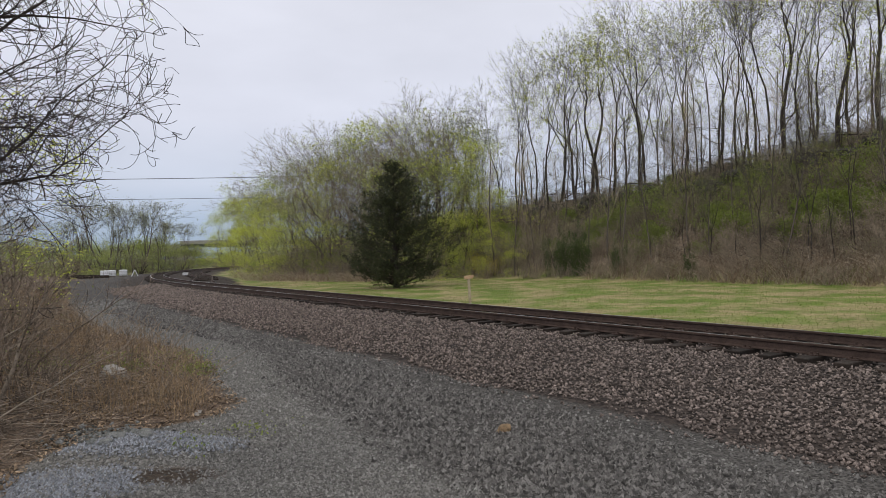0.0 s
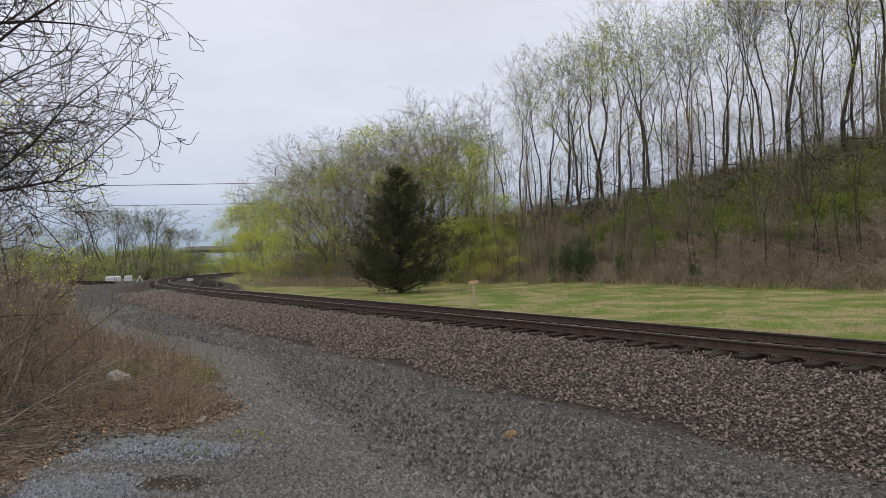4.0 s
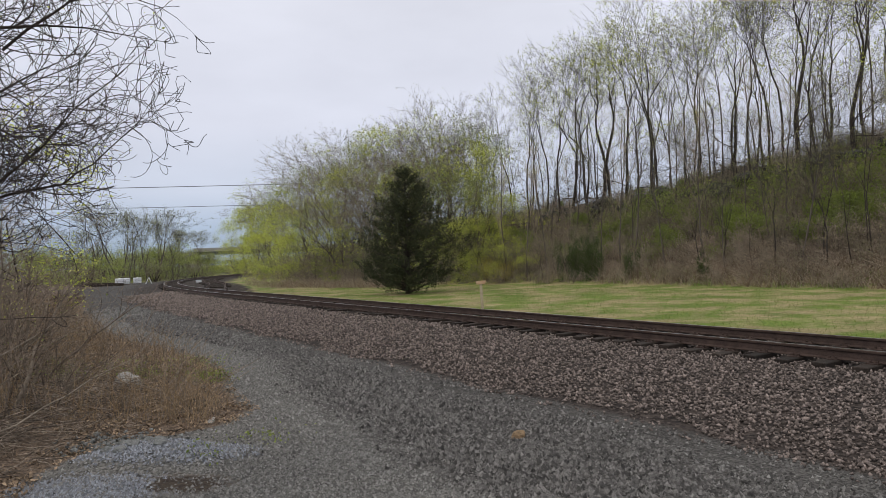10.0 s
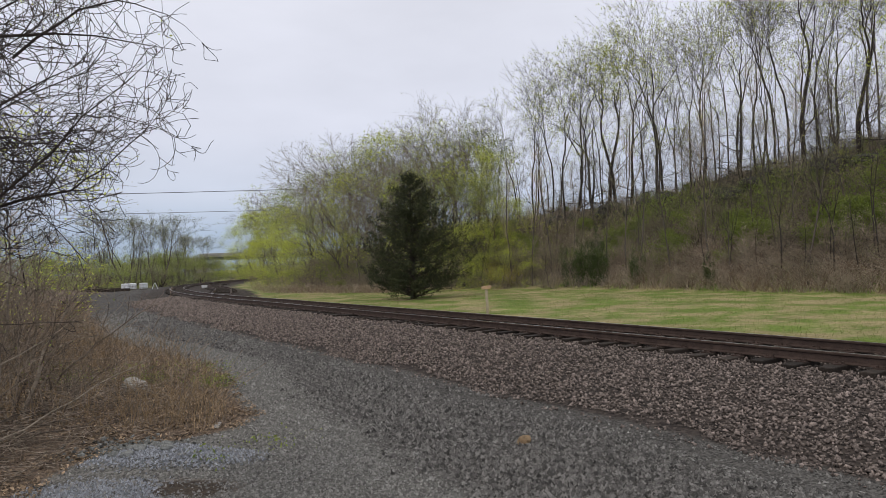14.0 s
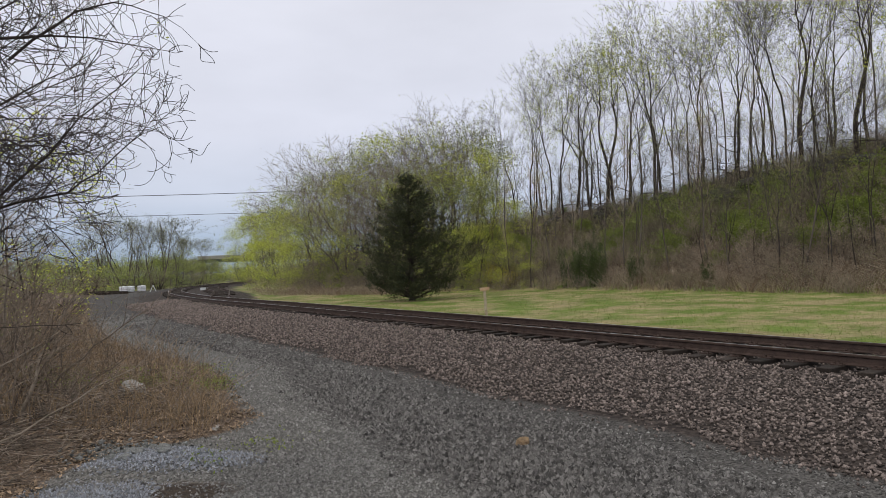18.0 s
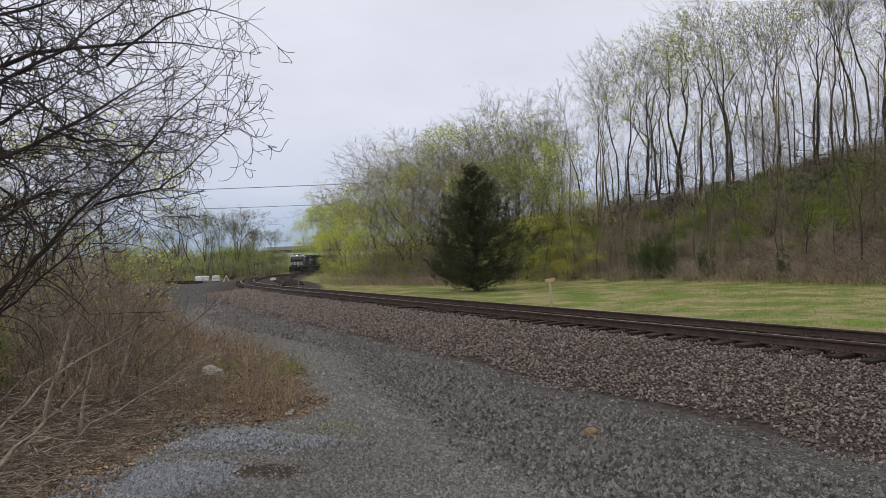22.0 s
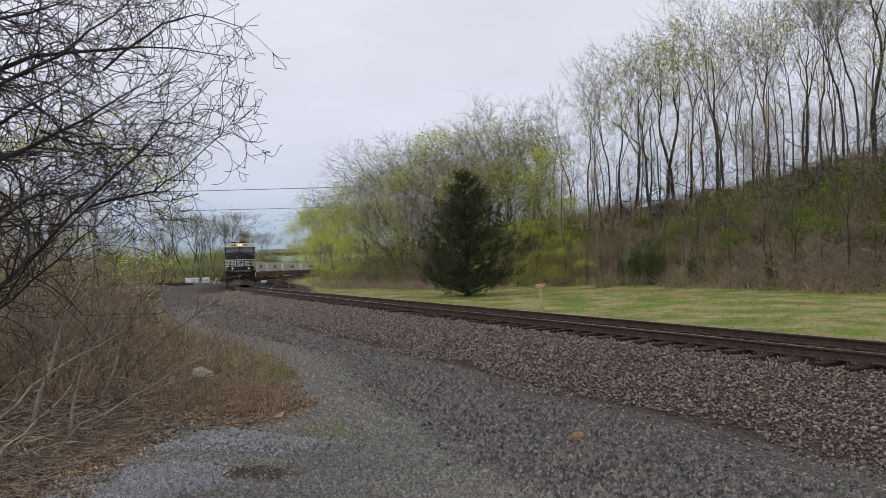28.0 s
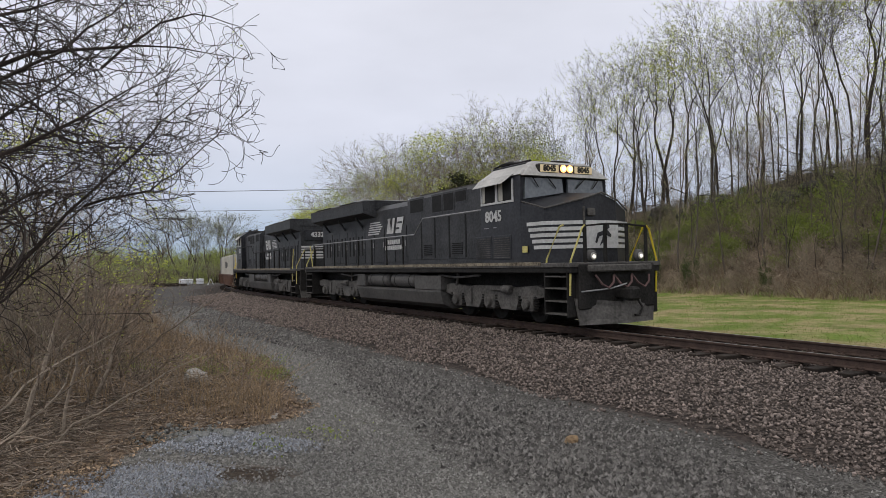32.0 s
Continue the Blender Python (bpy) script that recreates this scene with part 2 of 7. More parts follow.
# ---- building helpers ----
class Mesh:
    """Collects vertices and faces of one part."""

    def __init__(self):
        self.v, self.f, self.mi = [], [], []

    def add(self, verts, faces, mi=0):
        n = len(self.v)
        self.v += [tuple(p) for p in verts]
        self.f += [tuple(i + n for i in q) for q in faces]
        self.mi += [mi] * len(faces)
        return self

    def box(self, x0, x1, y0, y1, z0, z1, bevel=0.0, mi=0, m=None):
        """A box with its vertical or all edges chamfered by bevel."""
        if bevel <= 0:
            vs = [(x, y, z) for x in (x0, x1) for y in (y0, y1) for z in (z0, z1)]
            fs = [(0, 1, 3, 2), (4, 6, 7, 5), (0, 4, 5, 1), (2, 3, 7, 6), (0, 2, 6, 4), (1, 5, 7, 3)]
        else:
            b = min(bevel, (x1 - x0) * 0.45, (y1 - y0) * 0.45, (z1 - z0) * 0.45)

            def ring(z, i):
                return [(x0 + i, y0 + b, z), (x0 + b, y0 + i, z), (x1 - b, y0 + i, z), (x1 - i, y0 + b, z),
                        (x1 - i, y1 - b, z), (x1 - b, y1 - i, z), (x0 + b, y1 - i, z), (x0 + i, y1 - b, z)]
            vs = ring(z0, b) + ring(z0 + b, 0) + ring(z1 - b, 0) + ring(z1, b)
            fs = [tuple(range(7, -1, -1)), tuple(range(24, 32))]
            for k in range(3):
                fs += [(8 * k + i, 8 * k + (i + 1) % 8, 8 * k + 8 + (i + 1) % 8, 8 * k + 8 + i) for i in range(8)]
        if m is not None:
            vs = [m @ Vector(p) for p in vs]
        return self.add(vs, fs, mi)

    def prism(self, outline, y0, y1, mi=0, axis="y", m=None):
        """An outline of (a, b) pushed along an axis: y (a=x, b=z), x (a=y, b=z) or z (a=x, b=y)."""
        put = {"y": lambda a, b, t: (a, t, b), "x": lambda a, b, t: (t, a, b), "z": lambda a, b, t: (a, b, t)}[axis]
        n = len(outline)
        vs = [put(a, b, y0) for a, b in outline] + [put(a, b, y1) for a, b in outline]
        if m is not None:
            vs = [m @ Vector(p) for p in vs]
        fs = [tuple(range(n - 1, -1, -1)), tuple(range(n, 2 * n))] + [(i, (i + 1) % n, n + (i + 1) % n, n + i) for i in range(n)]
        return self.add(vs, fs, mi)

    def tube(self, pts, r, sides=6, mi=0, r_end=None):
        """A round bar along points."""
        pts = [Vector(p) for p in pts]
        n = len(pts)
        vs, fs = [], []
        for i, p in enumerate(pts):
            d = (pts[min(i + 1, n - 1)] - pts[max(i - 1, 0)]).normalized()
            up = Vector((0, 0, 1)) if abs(d.z) < 0.9 else Vector((1, 0, 0))
            u = d.cross(up).normalized()
            w = d.cross(u)
            rr = r if r_end is None else r + (r_end - r) * i / max(n - 1, 1)
            vs += [p + (u * math.cos(a) + w * math.sin(a)) * rr for a in (2 * math.pi * k / sides for k in range(sides))]
        for i in range(n - 1):
            fs += [(i * sides + k, i * sides + (k + 1) % sides, (i + 1) * sides + (k + 1) % sides, (i + 1) * sides + k) for k in range(sides)]
        fs += [tuple(range(sides - 1, -1, -1)), tuple(range((n - 1) * sides, n * sides))]
        return self.add(vs, fs, mi)

    def disc(self, c, r, h, axis="y", sides=20, bevel=0.0, mi=0):
        """A round disc or drum, its centre at c, h long along the axis, rims chamfered."""
        prof = [(-h / 2, r - bevel), (-h / 2 + bevel, r), (h / 2 - bevel, r), (h / 2, r - bevel)] if bevel else [(-h / 2, r), (h / 2, r)]
        vs = []
        for t, q in prof:
            for k in range(sides):
                a = 2 * math.pi * k / sides
                u, w = q * math.cos(a), q * math.sin(a)
                vs.append({"y": (c[0] + u, c[1] + t, c[2] + w), "x": (c[0] + t, c[1] + u, c[2] + w), "z": (c[0] + u, c[1] + w, c[2] + t)}[axis])
        n = len(prof)
        fs = [tuple(range(sides)), tuple(range((n - 1) * sides, n * sides))]
        for i in range(n - 1):
            fs += [(i * sides + k, i * sides + (k + 1) % sides, (i + 1) * sides + (k + 1) % sides, (i + 1) * sides + k) for k in range(sides)]
        return self.add(vs, fs, mi)

    def data(self, name, *mats, smooth=False):
        me = bpy.data.meshes.new(name)
        me.from_pydata(self.v, [], self.f)
        for mt in mats:
            me.materials.append(mt)
        if len(mats) > 1:
            me.polygons.foreach_set("material_index", self.mi)
        bm = bmesh.new()
        bm.from_mesh(me)
        bmesh.ops.recalc_face_normals(bm, faces=bm.faces)
        bm.to_mesh(me)
        bm.free()
        if smooth:
            me.polygons.foreach_set("use_smooth", [True] * len(me.polygons))
        return me


def part(name, mb, mats, parent=None, label="", at=None, smooth=False):
    """Links a Mesh (or ready mesh data) as one object under a thing or a part."""
    mats = mats if isinstance(mats, (list, tuple)) else (mats,)
    ob = new(name, mb.data(name, *mats, smooth=smooth) if isinstance(mb, Mesh) else mb)
    if parent is not None:
        ob.parent = parent
    if at is not None:
        ob.matrix_basis = at
    if label:
        tagged(ob, label)
    return ob


def raw_mesh(name, verts, faces, mat, k):
    """Mesh data from arrays: verts (n,3), faces (m,k)."""
    me = bpy.data.meshes.new(name)
    verts, faces = np.ascontiguousarray(verts, np.float32), np.ascontiguousarray(faces, np.int32)
    me.vertices.add(len(verts))
    me.vertices.foreach_set("co", verts.ravel())
    me.loops.add(faces.size)
    me.loops.foreach_set("vertex_index", faces.ravel())
    me.polygons.add(len(faces))
    me.polygons.foreach_set("loop_start", np.arange(0, faces.size, k, dtype=np.int32))
    me.materials.append(mat)
    me.update(calc_edges=True)
    return me


def sticks(name, segs, mat, sides=3):
    """Mesh data of tapered bars; segs rows: x0 y0 z0 x1 y1 z1 r0 r1."""
    s = np.asarray(segs, float)
    p, q, r0, r1 = s[:, :3], s[:, 3:6], s[:, 6], s[:, 7]
    d = q - p
    d /= np.linalg.norm(d, axis=1)[:, None] + 1e-9
    ref = np.where(np.abs(d[:, 2:3]) < 0.9, [[0, 0, 1.0]], [[1.0, 0, 0]])
    u = np.cross(d, ref)
    u /= np.linalg.norm(u, axis=1)[:, None]
    w = np.cross(d, u)
    vs = np.zeros((len(s), 2, sides, 3))
    for k in range(sides):
        a = 2 * math.pi * k / sides
        off = u * math.cos(a) + w * math.sin(a)
        vs[:, 0, k], vs[:, 1, k] = p + off * r0[:, None], q + off * r1[:, None]
    base = (np.arange(len(s)) * 2 * sides)[:, None]
    fs = np.concatenate([base + np.array([[k, (k + 1) % sides, sides + (k + 1) % sides, sides + k]]) for k in range(sides)])
    return raw_mesh(name, vs.reshape(-1, 3), fs, mat, 4)


def flakes(name, at, size, mat, rng, flat=0.0):
    """Mesh data of many small folded leaves at the points; flat 1: lying on the ground."""
    at = np.asarray(at, float)
    n = len(at)
    u = rng.normal(size=(n, 3))
    if flat:
        u[:, 2] *= 1 - flat
    u /= np.linalg.norm(u, axis=1)[:, None] + 1e-9
    w = np.cross(u, rng.normal(size=(n, 3)) * (1, 1, 1 - flat) + (0, 0, 3 * flat))
    w /= np.linalg.norm(w, axis=1)[:, None] + 1e-9
    if flat:
        w = np.cross(np.tile((0, 0, 1.0), (n, 1)) + rng.normal(size=(n, 3)) * 0.25, u)
        w /= np.linalg.norm(w, axis=1)[:, None] + 1e-9
    nn = np.cross(u, w)
    sz = (size * rng.uniform(0.6, 1.4, n))[:, None]
    vs = np.stack([at - u * sz, at + w * sz * 0.45 + nn * sz * 0.2, at + u * sz, at - w * sz * 0.45 + nn * sz * 0.2], 1)
    return raw_mesh(name, vs.reshape(-1, 3), np.arange(4 * n).reshape(n, 4), mat, 4)


# ---- the line of the railway ----
DS = 0.5
S = np.arange(-60, 860, DS)
_th = np.cumsum(np.clip((S - 20) / 10, 0, 1) / 280) * DS
_i0 = int(np.argmin(abs(S)))
TH = _th - _th[_i0] + radians(-33)
TX, TY = np.cumsum(np.sin(TH)) * DS, np.cumsum(np.cos(TH)) * DS
TX, TY = TX - TX[_i0] + 7.31, TY - TY[_i0] + 11.02


def rail_z(s):
    """Height of the rail heads along the line."""
    return 0.5 - 0.0065 * (np.clip(s, 30, 250) - 30)


def line(s, off=0.0):
    """Place and heading on the line at s metres, off metres to its right."""
    x, y, th = np.interp(s, S, TX), np.interp(s, S, TY), np.interp(s, S, TH)
    return x + np.cos(th) * off, y - np.sin(th) * off, th


def siding_off(s):
    """How far the second track lies to the right of the first."""
    u = np.clip((np.asarray(s, float) - 34) / 42, 0, 1)
    return 4.6 * u * u * (3 - 2 * u)


def to_line(x, y):
    """s and lateral distance (right positive) of points from the line."""
    x, y = np.asarray(x, float).ravel(), np.asarray(y, float).ravel()
    s, lat = np.zeros(len(x)), np.zeros(len(x))
    for a in range(0, len(x), 4000):
        dx, dy = x[a:a + 4000, None] - TX[None, ::2], y[a:a + 4000, None] - TY[None, ::2]
        i = np.argmin(dx * dx + dy * dy, 1) * 2
        k = np.arange(len(i))
        ddx, ddy = dx[k, i // 2], dy[k, i // 2]
        s[a:a + 4000] = S[i] + ddx * np.sin(TH[i]) + ddy * np.cos(TH[i])
        lat[a:a + 4000] = ddx * np.cos(TH[i]) - ddy * np.sin(TH[i])
    return s, lat


def smooth(a, b, x):
    u = np.clip((x - a) / (b - a), 0, 1)
    return u * u * (3 - 2 * u)


# foot of the wooded bank, as y over x, and the height of its crest
BANK_X = np.array([-120, -45, -30, -18, -8, 2, 9, 15, 19, 22, 26, 32, 45, 80])
BANK_Y = np.array([330, 165, 112, 78, 66, 60, 54, 45, 38.5, 34.5, 29, 20, 2, -60])


def bank_depth(x, y):
    """Metres behind the foot of the bank (positive: on the bank)."""
    fy = np.interp(x, BANK_X, BANK_Y)
    slope = np.interp(x, (BANK_X[1:] + BANK_X[:-1]) / 2, np.diff(BANK_Y) / np.diff(BANK_X))
    return (y - fy) / np.sqrt(1 + slope * slope)


def waves(x, y, size, seed):
    r = np.random.default_rng(seed)
    z = np.zeros_like(x)
    for k in range(5):
        a, ph, q = r.uniform(0, 6.28), r.uniform(0, 6.28), size * r.uniform(0.5, 1.6)
        z += np.sin((x * math.cos(a) + y * math.sin(a)) * 6.28 / q + ph)
    return z / 5


ROAD_Y = np.array([-30, 0, 5, 6.5, 7.5, 8.6, 9.6, 10.6, 12.5, 14.5, 17, 19, 22, 25.5, 30, 36, 46, 70, 90, 120])
ROAD_X = np.array([-6, -4.4, -4.1, -4.2, -4.5, -4.25, -3.1, -2.95, -3.9, -4.7, -6, -7.6, -10.3, -12.6, -15, -18.6, -23.5, -37, -47, -62])


def ground_z(x, y):
    """Height of the ground."""
    x, y = np.asarray(x, float), np.asarray(y, float)
    shape = x.shape
    x, y = x.ravel(), y.ravel()
    s, lat = to_line(x, y)
    rz = rail_z(s)
    so = siding_off(s)
    # left side: toe to the road; right side: toe to the grass
    bed = rz - 0.27
    out_l, out_r = np.clip(-lat - 1.55, 0, None), np.clip(lat - so - 1.55, 0, None)
    left = np.maximum(bed - out_l * 0.082, rz - 0.56)
    right = np.maximum(bed - out_r * 0.36, rz - 0.72)
    z = np.where(lat < 0, left, right)
    # brush side of the road
    edge = np.interp(y, ROAD_Y, ROAD_X)
    off = edge - x
    z += smooth(0, 1.2, off) * 0.08 + smooth(0.8, 7, off) * 0.45 * (y < 120) + 0.05 * waves(x, y, 3.0, 3) * smooth(0, 1, off)
    # mounds of crushed stone
    z += 0.20 * np.exp(-(((x + 3.35) / 0.85) ** 2 + ((y - 8.05) / 0.42) ** 2) ** 1.3) + 0.10 * np.exp(-(((x + 3.2) / 1.1) ** 2 + ((y - 6.2) / 0.55) ** 2) ** 1.3)
    # bank
    b = bank_depth(x, y)
    z += (0.3 * waves(x, y, 2.6, 15) + 0.25 * waves(x, y, 1.3, 16)) * smooth(6, 10, b) * (1 - smooth(16, 24, b)) * (x > -14)
    crest = np.interp(x, [-60, -30, -12, 5, 12, 20, 26, 40], [0.6, 2.0, 4.5, 6.6, 7.4, 7.6, 9.0, 11.0])
    z += crest * smooth(-1, 15, b) * (1 + 0.05 * waves(x, y, 9, 5)) - 3.0 * smooth(15, 40, b) * (x > -25)
    z += 0.03 * waves(x, y, 5, 7) * smooth(2.8, 5, np.abs(lat)) + 0.5 * waves(x, y, 160, 9) * smooth(160, 400, np.hypot(x, y))
    return z.reshape(shape)


def gz(x, y):
    return float(ground_z(np.array([x]), np.array([y]))[0])


# ---- ground ----
def ramp_nodes(n, l, src, a, b, lo=0.35, hi=0.65):
    r = n.new("ShaderNodeValToRGB")
    r.color_ramp.elements[0].position, r.color_ramp.elements[1].position = lo, hi
    r.color_ramp.elements[0].color, r.color_ramp.elements[1].color = (*a, 1), (*b, 1)
    l.new(src, r.inputs[0])
    return r.outputs[0]


def ground_material():
    m = bpy.data.materials.new("ground_gravel_litter_grass")
    m.use_nodes = True
    n, l = m.node_tree.nodes, m.node_tree.links
    bs = n["Principled BSDF"]
    tc = n.new("ShaderNodeTexCoord")

    def noise_at(scale, detail=6, rough=0.6):
        q = n.new("ShaderNodeTexNoise")
        q.inputs["Scale"].default_value, q.inputs["Detail"].default_value, q.inputs["Roughness"].default_value = scale, detail, rough
        l.new(tc.outputs["Object"], q.inputs["Vector"])
        return q.outputs[0]

    def vor(scale):
        q = n.new("ShaderNodeTexVoronoi")
        q.inputs["Scale"].default_value = scale
        l.new(tc.outputs["Object"], q.inputs["Vector"])
        return q
    pebbles, stones = vor(45), vor(17)
    big, mid, fine = noise_at(0.35), noise_at(2.2), noise_at(30, 5, 0.7)

    def grain(v, a, b):
        sep = n.new("ShaderNodeSeparateColor")
        l.new(v.outputs["Color"], sep.inputs[0])
        return ramp_nodes(n, l, sep.outputs[0], a, b, 0.0, 1.0)
    pale = grain(pebbles, (0.05, 0.048, 0.044), (0.21, 0.203, 0.188))
    dark = grain(pebbles, (0.02, 0.019, 0.018), (0.12, 0.114, 0.106))
    # bed far darker than its stones: the shade between them is put into this colour
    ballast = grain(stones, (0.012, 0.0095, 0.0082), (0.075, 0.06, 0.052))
    litter = ramp_nodes(n, l, fine, (0.06, 0.044, 0.033), (0.27, 0.20, 0.145), 0.38, 0.66)
    soil = ramp_nodes(n, l, fine, (0.022, 0.017, 0.013), (0.10, 0.077, 0.058), 0.35, 0.7)
    grass = ramp_nodes(n, l, noise_at(9, 6, 0.75), (0.055, 0.105, 0.016), (0.21, 0.27, 0.055), 0.32, 0.68)
    straw = ramp_nodes(n, l, noise_at(7, 6, 0.75), (0.17, 0.14, 0.065), (0.44, 0.37, 0.20), 0.32, 0.68)

    def mix(f, a, b):
        x = n.new("ShaderNodeMix")
        x.data_type = "RGBA"
        l.new(f, x.inputs[0])
        l.new(a, x.inputs[6])
        l.new(b, x.inputs[7])
        return x.outputs[2]

    def mask(name, wobble=0.5, src=None):
        at = n.new("ShaderNodeAttribute")
        at.attribute_name = name
        w = n.new("ShaderNodeMath")
        w.operation, w.inputs[1].default_value = "MULTIPLY_ADD", wobble
        l.new(src or mid, w.inputs[0])
        l.new(at.outputs["Fac"], w.inputs[2])
        r = n.new("ShaderNodeMapRange")
        r.inputs[1].default_value, r.inputs[2].default_value = 0.32 + wobble * 0.5, 0.68 + wobble * 0.5
        l.new(w.outputs[0], r.inputs[0])
        return r.outputs[0]
    c = mix(mask("dark"), pale, dark)
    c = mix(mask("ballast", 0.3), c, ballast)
    gaps = n.new("ShaderNodeMapRange")
    gaps.inputs[1].default_value, gaps.inputs[2].default_value = 0.55, 0.68
    l.new(noise_at(4.5, 5, 0.65), gaps.inputs[0])
    litter = mix(gaps.outputs[0], litter, soil)
    litter = mix(mask("soil", 0.8), litter, soil)
    c = mix(mask("litter", 0.6), c, litter)
    patch = n.new("ShaderNodeMapRange")
    patch.inputs[1].default_value, patch.inputs[2].default_value = 0.44, 0.57
    l.new(noise_at(0.4, 8, 0.68), patch.inputs[0])
    g = mix(patch.outputs[0], grass, straw)
    c = mix(mask("grass", 0.4), c, g)
    shade = n.new("ShaderNodeMapRange")
    shade.inputs[1].default_value, shade.inputs[2].default_value, shade.inputs[3].default_value, shade.inputs[4].default_value = 0.3, 0.7, 0.8, 1.2
    l.new(big, shade.inputs[0])
    sc = n.new("ShaderNodeVectorMath")
    sc.operation = "SCALE"
    l.new(c, sc.inputs[0])
    l.new(shade.outputs[0], sc.inputs[3])
    l.new(sc.outputs[0], bs.inputs["Base Color"])
    bs.inputs["Roughness"].default_value, bs.inputs["Specular IOR Level"].default_value = 0.92, 0.2
    bp = n.new("ShaderNodeBump")
    bp.inputs["Strength"].default_value, bp.inputs["Distance"].default_value = 0.7, 0.025
    h = n.new("ShaderNodeMath")
    h.operation = "ADD"
    l.new(stones.outputs["Distance"], h.inputs[0])
    l.new(fine, h.inputs[1])
    l.new(h.outputs[0], bp.inputs["Height"])
    l.new(bp.outputs[0], bs.inputs["Normal"])
    return m


def spaced(a, b, step, far_a, far_b, grow=1.13):
    mid = list(np.arange(a, b + step / 2, step))
    lo, d = [], step
    while (lo[-1] if lo else a) > far_a:
        d *= grow
        lo.append((lo[-1] if lo else a) - d)
    hi, d = [], step
    while (hi[-1] if hi else mid[-1]) < far_b:
        d *= grow
        hi.append((hi[-1] if hi else mid[-1]) + d)
    return np.array(lo[::-1] + mid + hi)


DARK_Y, DARK_X = [0, 5, 6.5, 7.5, 9.1, 12.7, 17.9, 24, 30], [1.6, 0.9, 0.43, -0.35, -1.2, -2.7, -5.0, -10.2, -14]


def masks(x, y):
    """How far each kind of surface covers the ground at the points."""
    s, lat = to_line(x, y)
    edge = np.interp(y, ROAD_Y, ROAD_X)
    toe = -np.interp(s, [0, 8, 22, 32, 60, 90], [5.05, 5.05, 5.05, 4.6, 4.0, 3.4])
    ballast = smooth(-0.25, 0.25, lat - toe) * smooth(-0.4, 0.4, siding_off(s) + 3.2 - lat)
    grass = smooth(-0.4, 0.4, lat - siding_off(s) - 3.0)
    off = edge - x
    litter = smooth(-0.25, 0.35, off) * (1 - ballast)
    litter = np.where(y > 100, smooth(-8, 0, off) * (lat < -9), litter)
    across = (x - edge) / np.maximum(-0.3 + (np.interp(s, S, TX) + np.cos(np.interp(s, S, TH)) * toe) - edge, 1.0)
    rim = x - np.interp(y, DARK_Y, DARK_X)
    dark = smooth(-0.9, 1.1, rim + 0.45 * waves(x, y, 4, 21) + 0.2 * waves(x, y, 1.5, 22)) * (1 - 0.35 * smooth(0.78, 0.95, across))
    away = smooth(22, 48, y)
    dark = dark * (1 - away) + (0.85 + 0.3 * waves(x, y, 9, 4)) * away
    b = bank_depth(x, y)
    litter = np.maximum(litter, smooth(0.5, 3.5, b) * (lat > 0))
    litter = np.maximum(litter, 1.1 * np.exp(-((x + 2.75) / 0.6) ** 2 - ((y - 7.1) / 0.38) ** 2))
    litter = litter * (1 - smooth(124, 132, y) * (lat < -9))
    grass = np.maximum(grass, smooth(124, 132, y) * (lat < -9))
    soil = smooth(7.5, 10.5, b) * (lat > 0) + smooth(0.4, 1.4, off) * (1 - smooth(9, 11, y)) * 0.5 + 1.2 * np.exp(-((x + 2.75) / 0.6) ** 2 - ((y - 7.1) / 0.38) ** 2)
    grass = grass * (1 - smooth(1.0, 4.0, b)) * (np.hypot(x, y) < 400) + (np.hypot(x, y) >= 400) * 1.0
    return {"soil": soil, "ballast": ballast, "grass": grass, "litter": litter, "dark": dark}


def build_ground():
    gx, gy = spaced(-14, 12, 0.22, -3000, 3000), spaced(3.5, 34, 0.22, -3000, 3000)
    xx, yy = np.meshgrid(gx, gy)
    x, y = xx.ravel(), yy.ravel()
    z = ground_z(x, y)
    nx, ny = len(gx), len(gy)
    i = (np.arange(ny - 1)[:, None] * nx + np.arange(nx - 1)[None]).ravel()
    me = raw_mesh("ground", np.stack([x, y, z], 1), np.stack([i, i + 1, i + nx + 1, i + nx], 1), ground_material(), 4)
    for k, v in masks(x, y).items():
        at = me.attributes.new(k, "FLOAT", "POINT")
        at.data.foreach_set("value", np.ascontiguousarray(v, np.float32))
    me.polygons.foreach_set("use_smooth", [True] * len(me.polygons))
    tagged(new("ground", me), "grey gravel yard, leaf litter and rough grass", "ground", kind="structure")


build_ground()


# ---- track ----
def rail_profile(base):
    """Outline (across, up) of a rail whose foot stands at base."""
    h = 0.18
    half = [(0.070, 0), (0.070, 0.012), (0.012, 0.032), (0.009, 0.125), (0.034, 0.138), (0.037, 0.165), (0.028, h)]
    return [(a, base + b) for a, b in half] + [(-a, base + b) for a, b in half[::-1]]


def sweep_rail(name, s0, s1, off, step, parent, extra=None, head=1):
    ss = np.arange(s0, s1 + step / 2, step)
    prof = rail_profile(0)
    n = len(prof)
    vs, fs, mi = [], [], []
    for s in ss:
        o = off + (float(extra(s)) if extra else 0)
        x, y, th = line(s, o)
        z = float(rail_z(s)) - 0.18
        for a, b in prof:
            vs.append((x + math.cos(th) * a, y - math.sin(th) * a, z + b))
    for i in range(len(ss) - 1):
        for k in range(n):
            fs.append((i * n + k, i * n + (k + 1) % n, (i + 1) * n + (k + 1) % n, (i + 1) * n + k))
            mi.append(head if k == 6 else 0)
    mb = Mesh()
    mb.v, mb.f, mb.mi = vs, fs, mi
    return part(name, mb, (RAIL_STEEL, RAIL_TOP), parent)


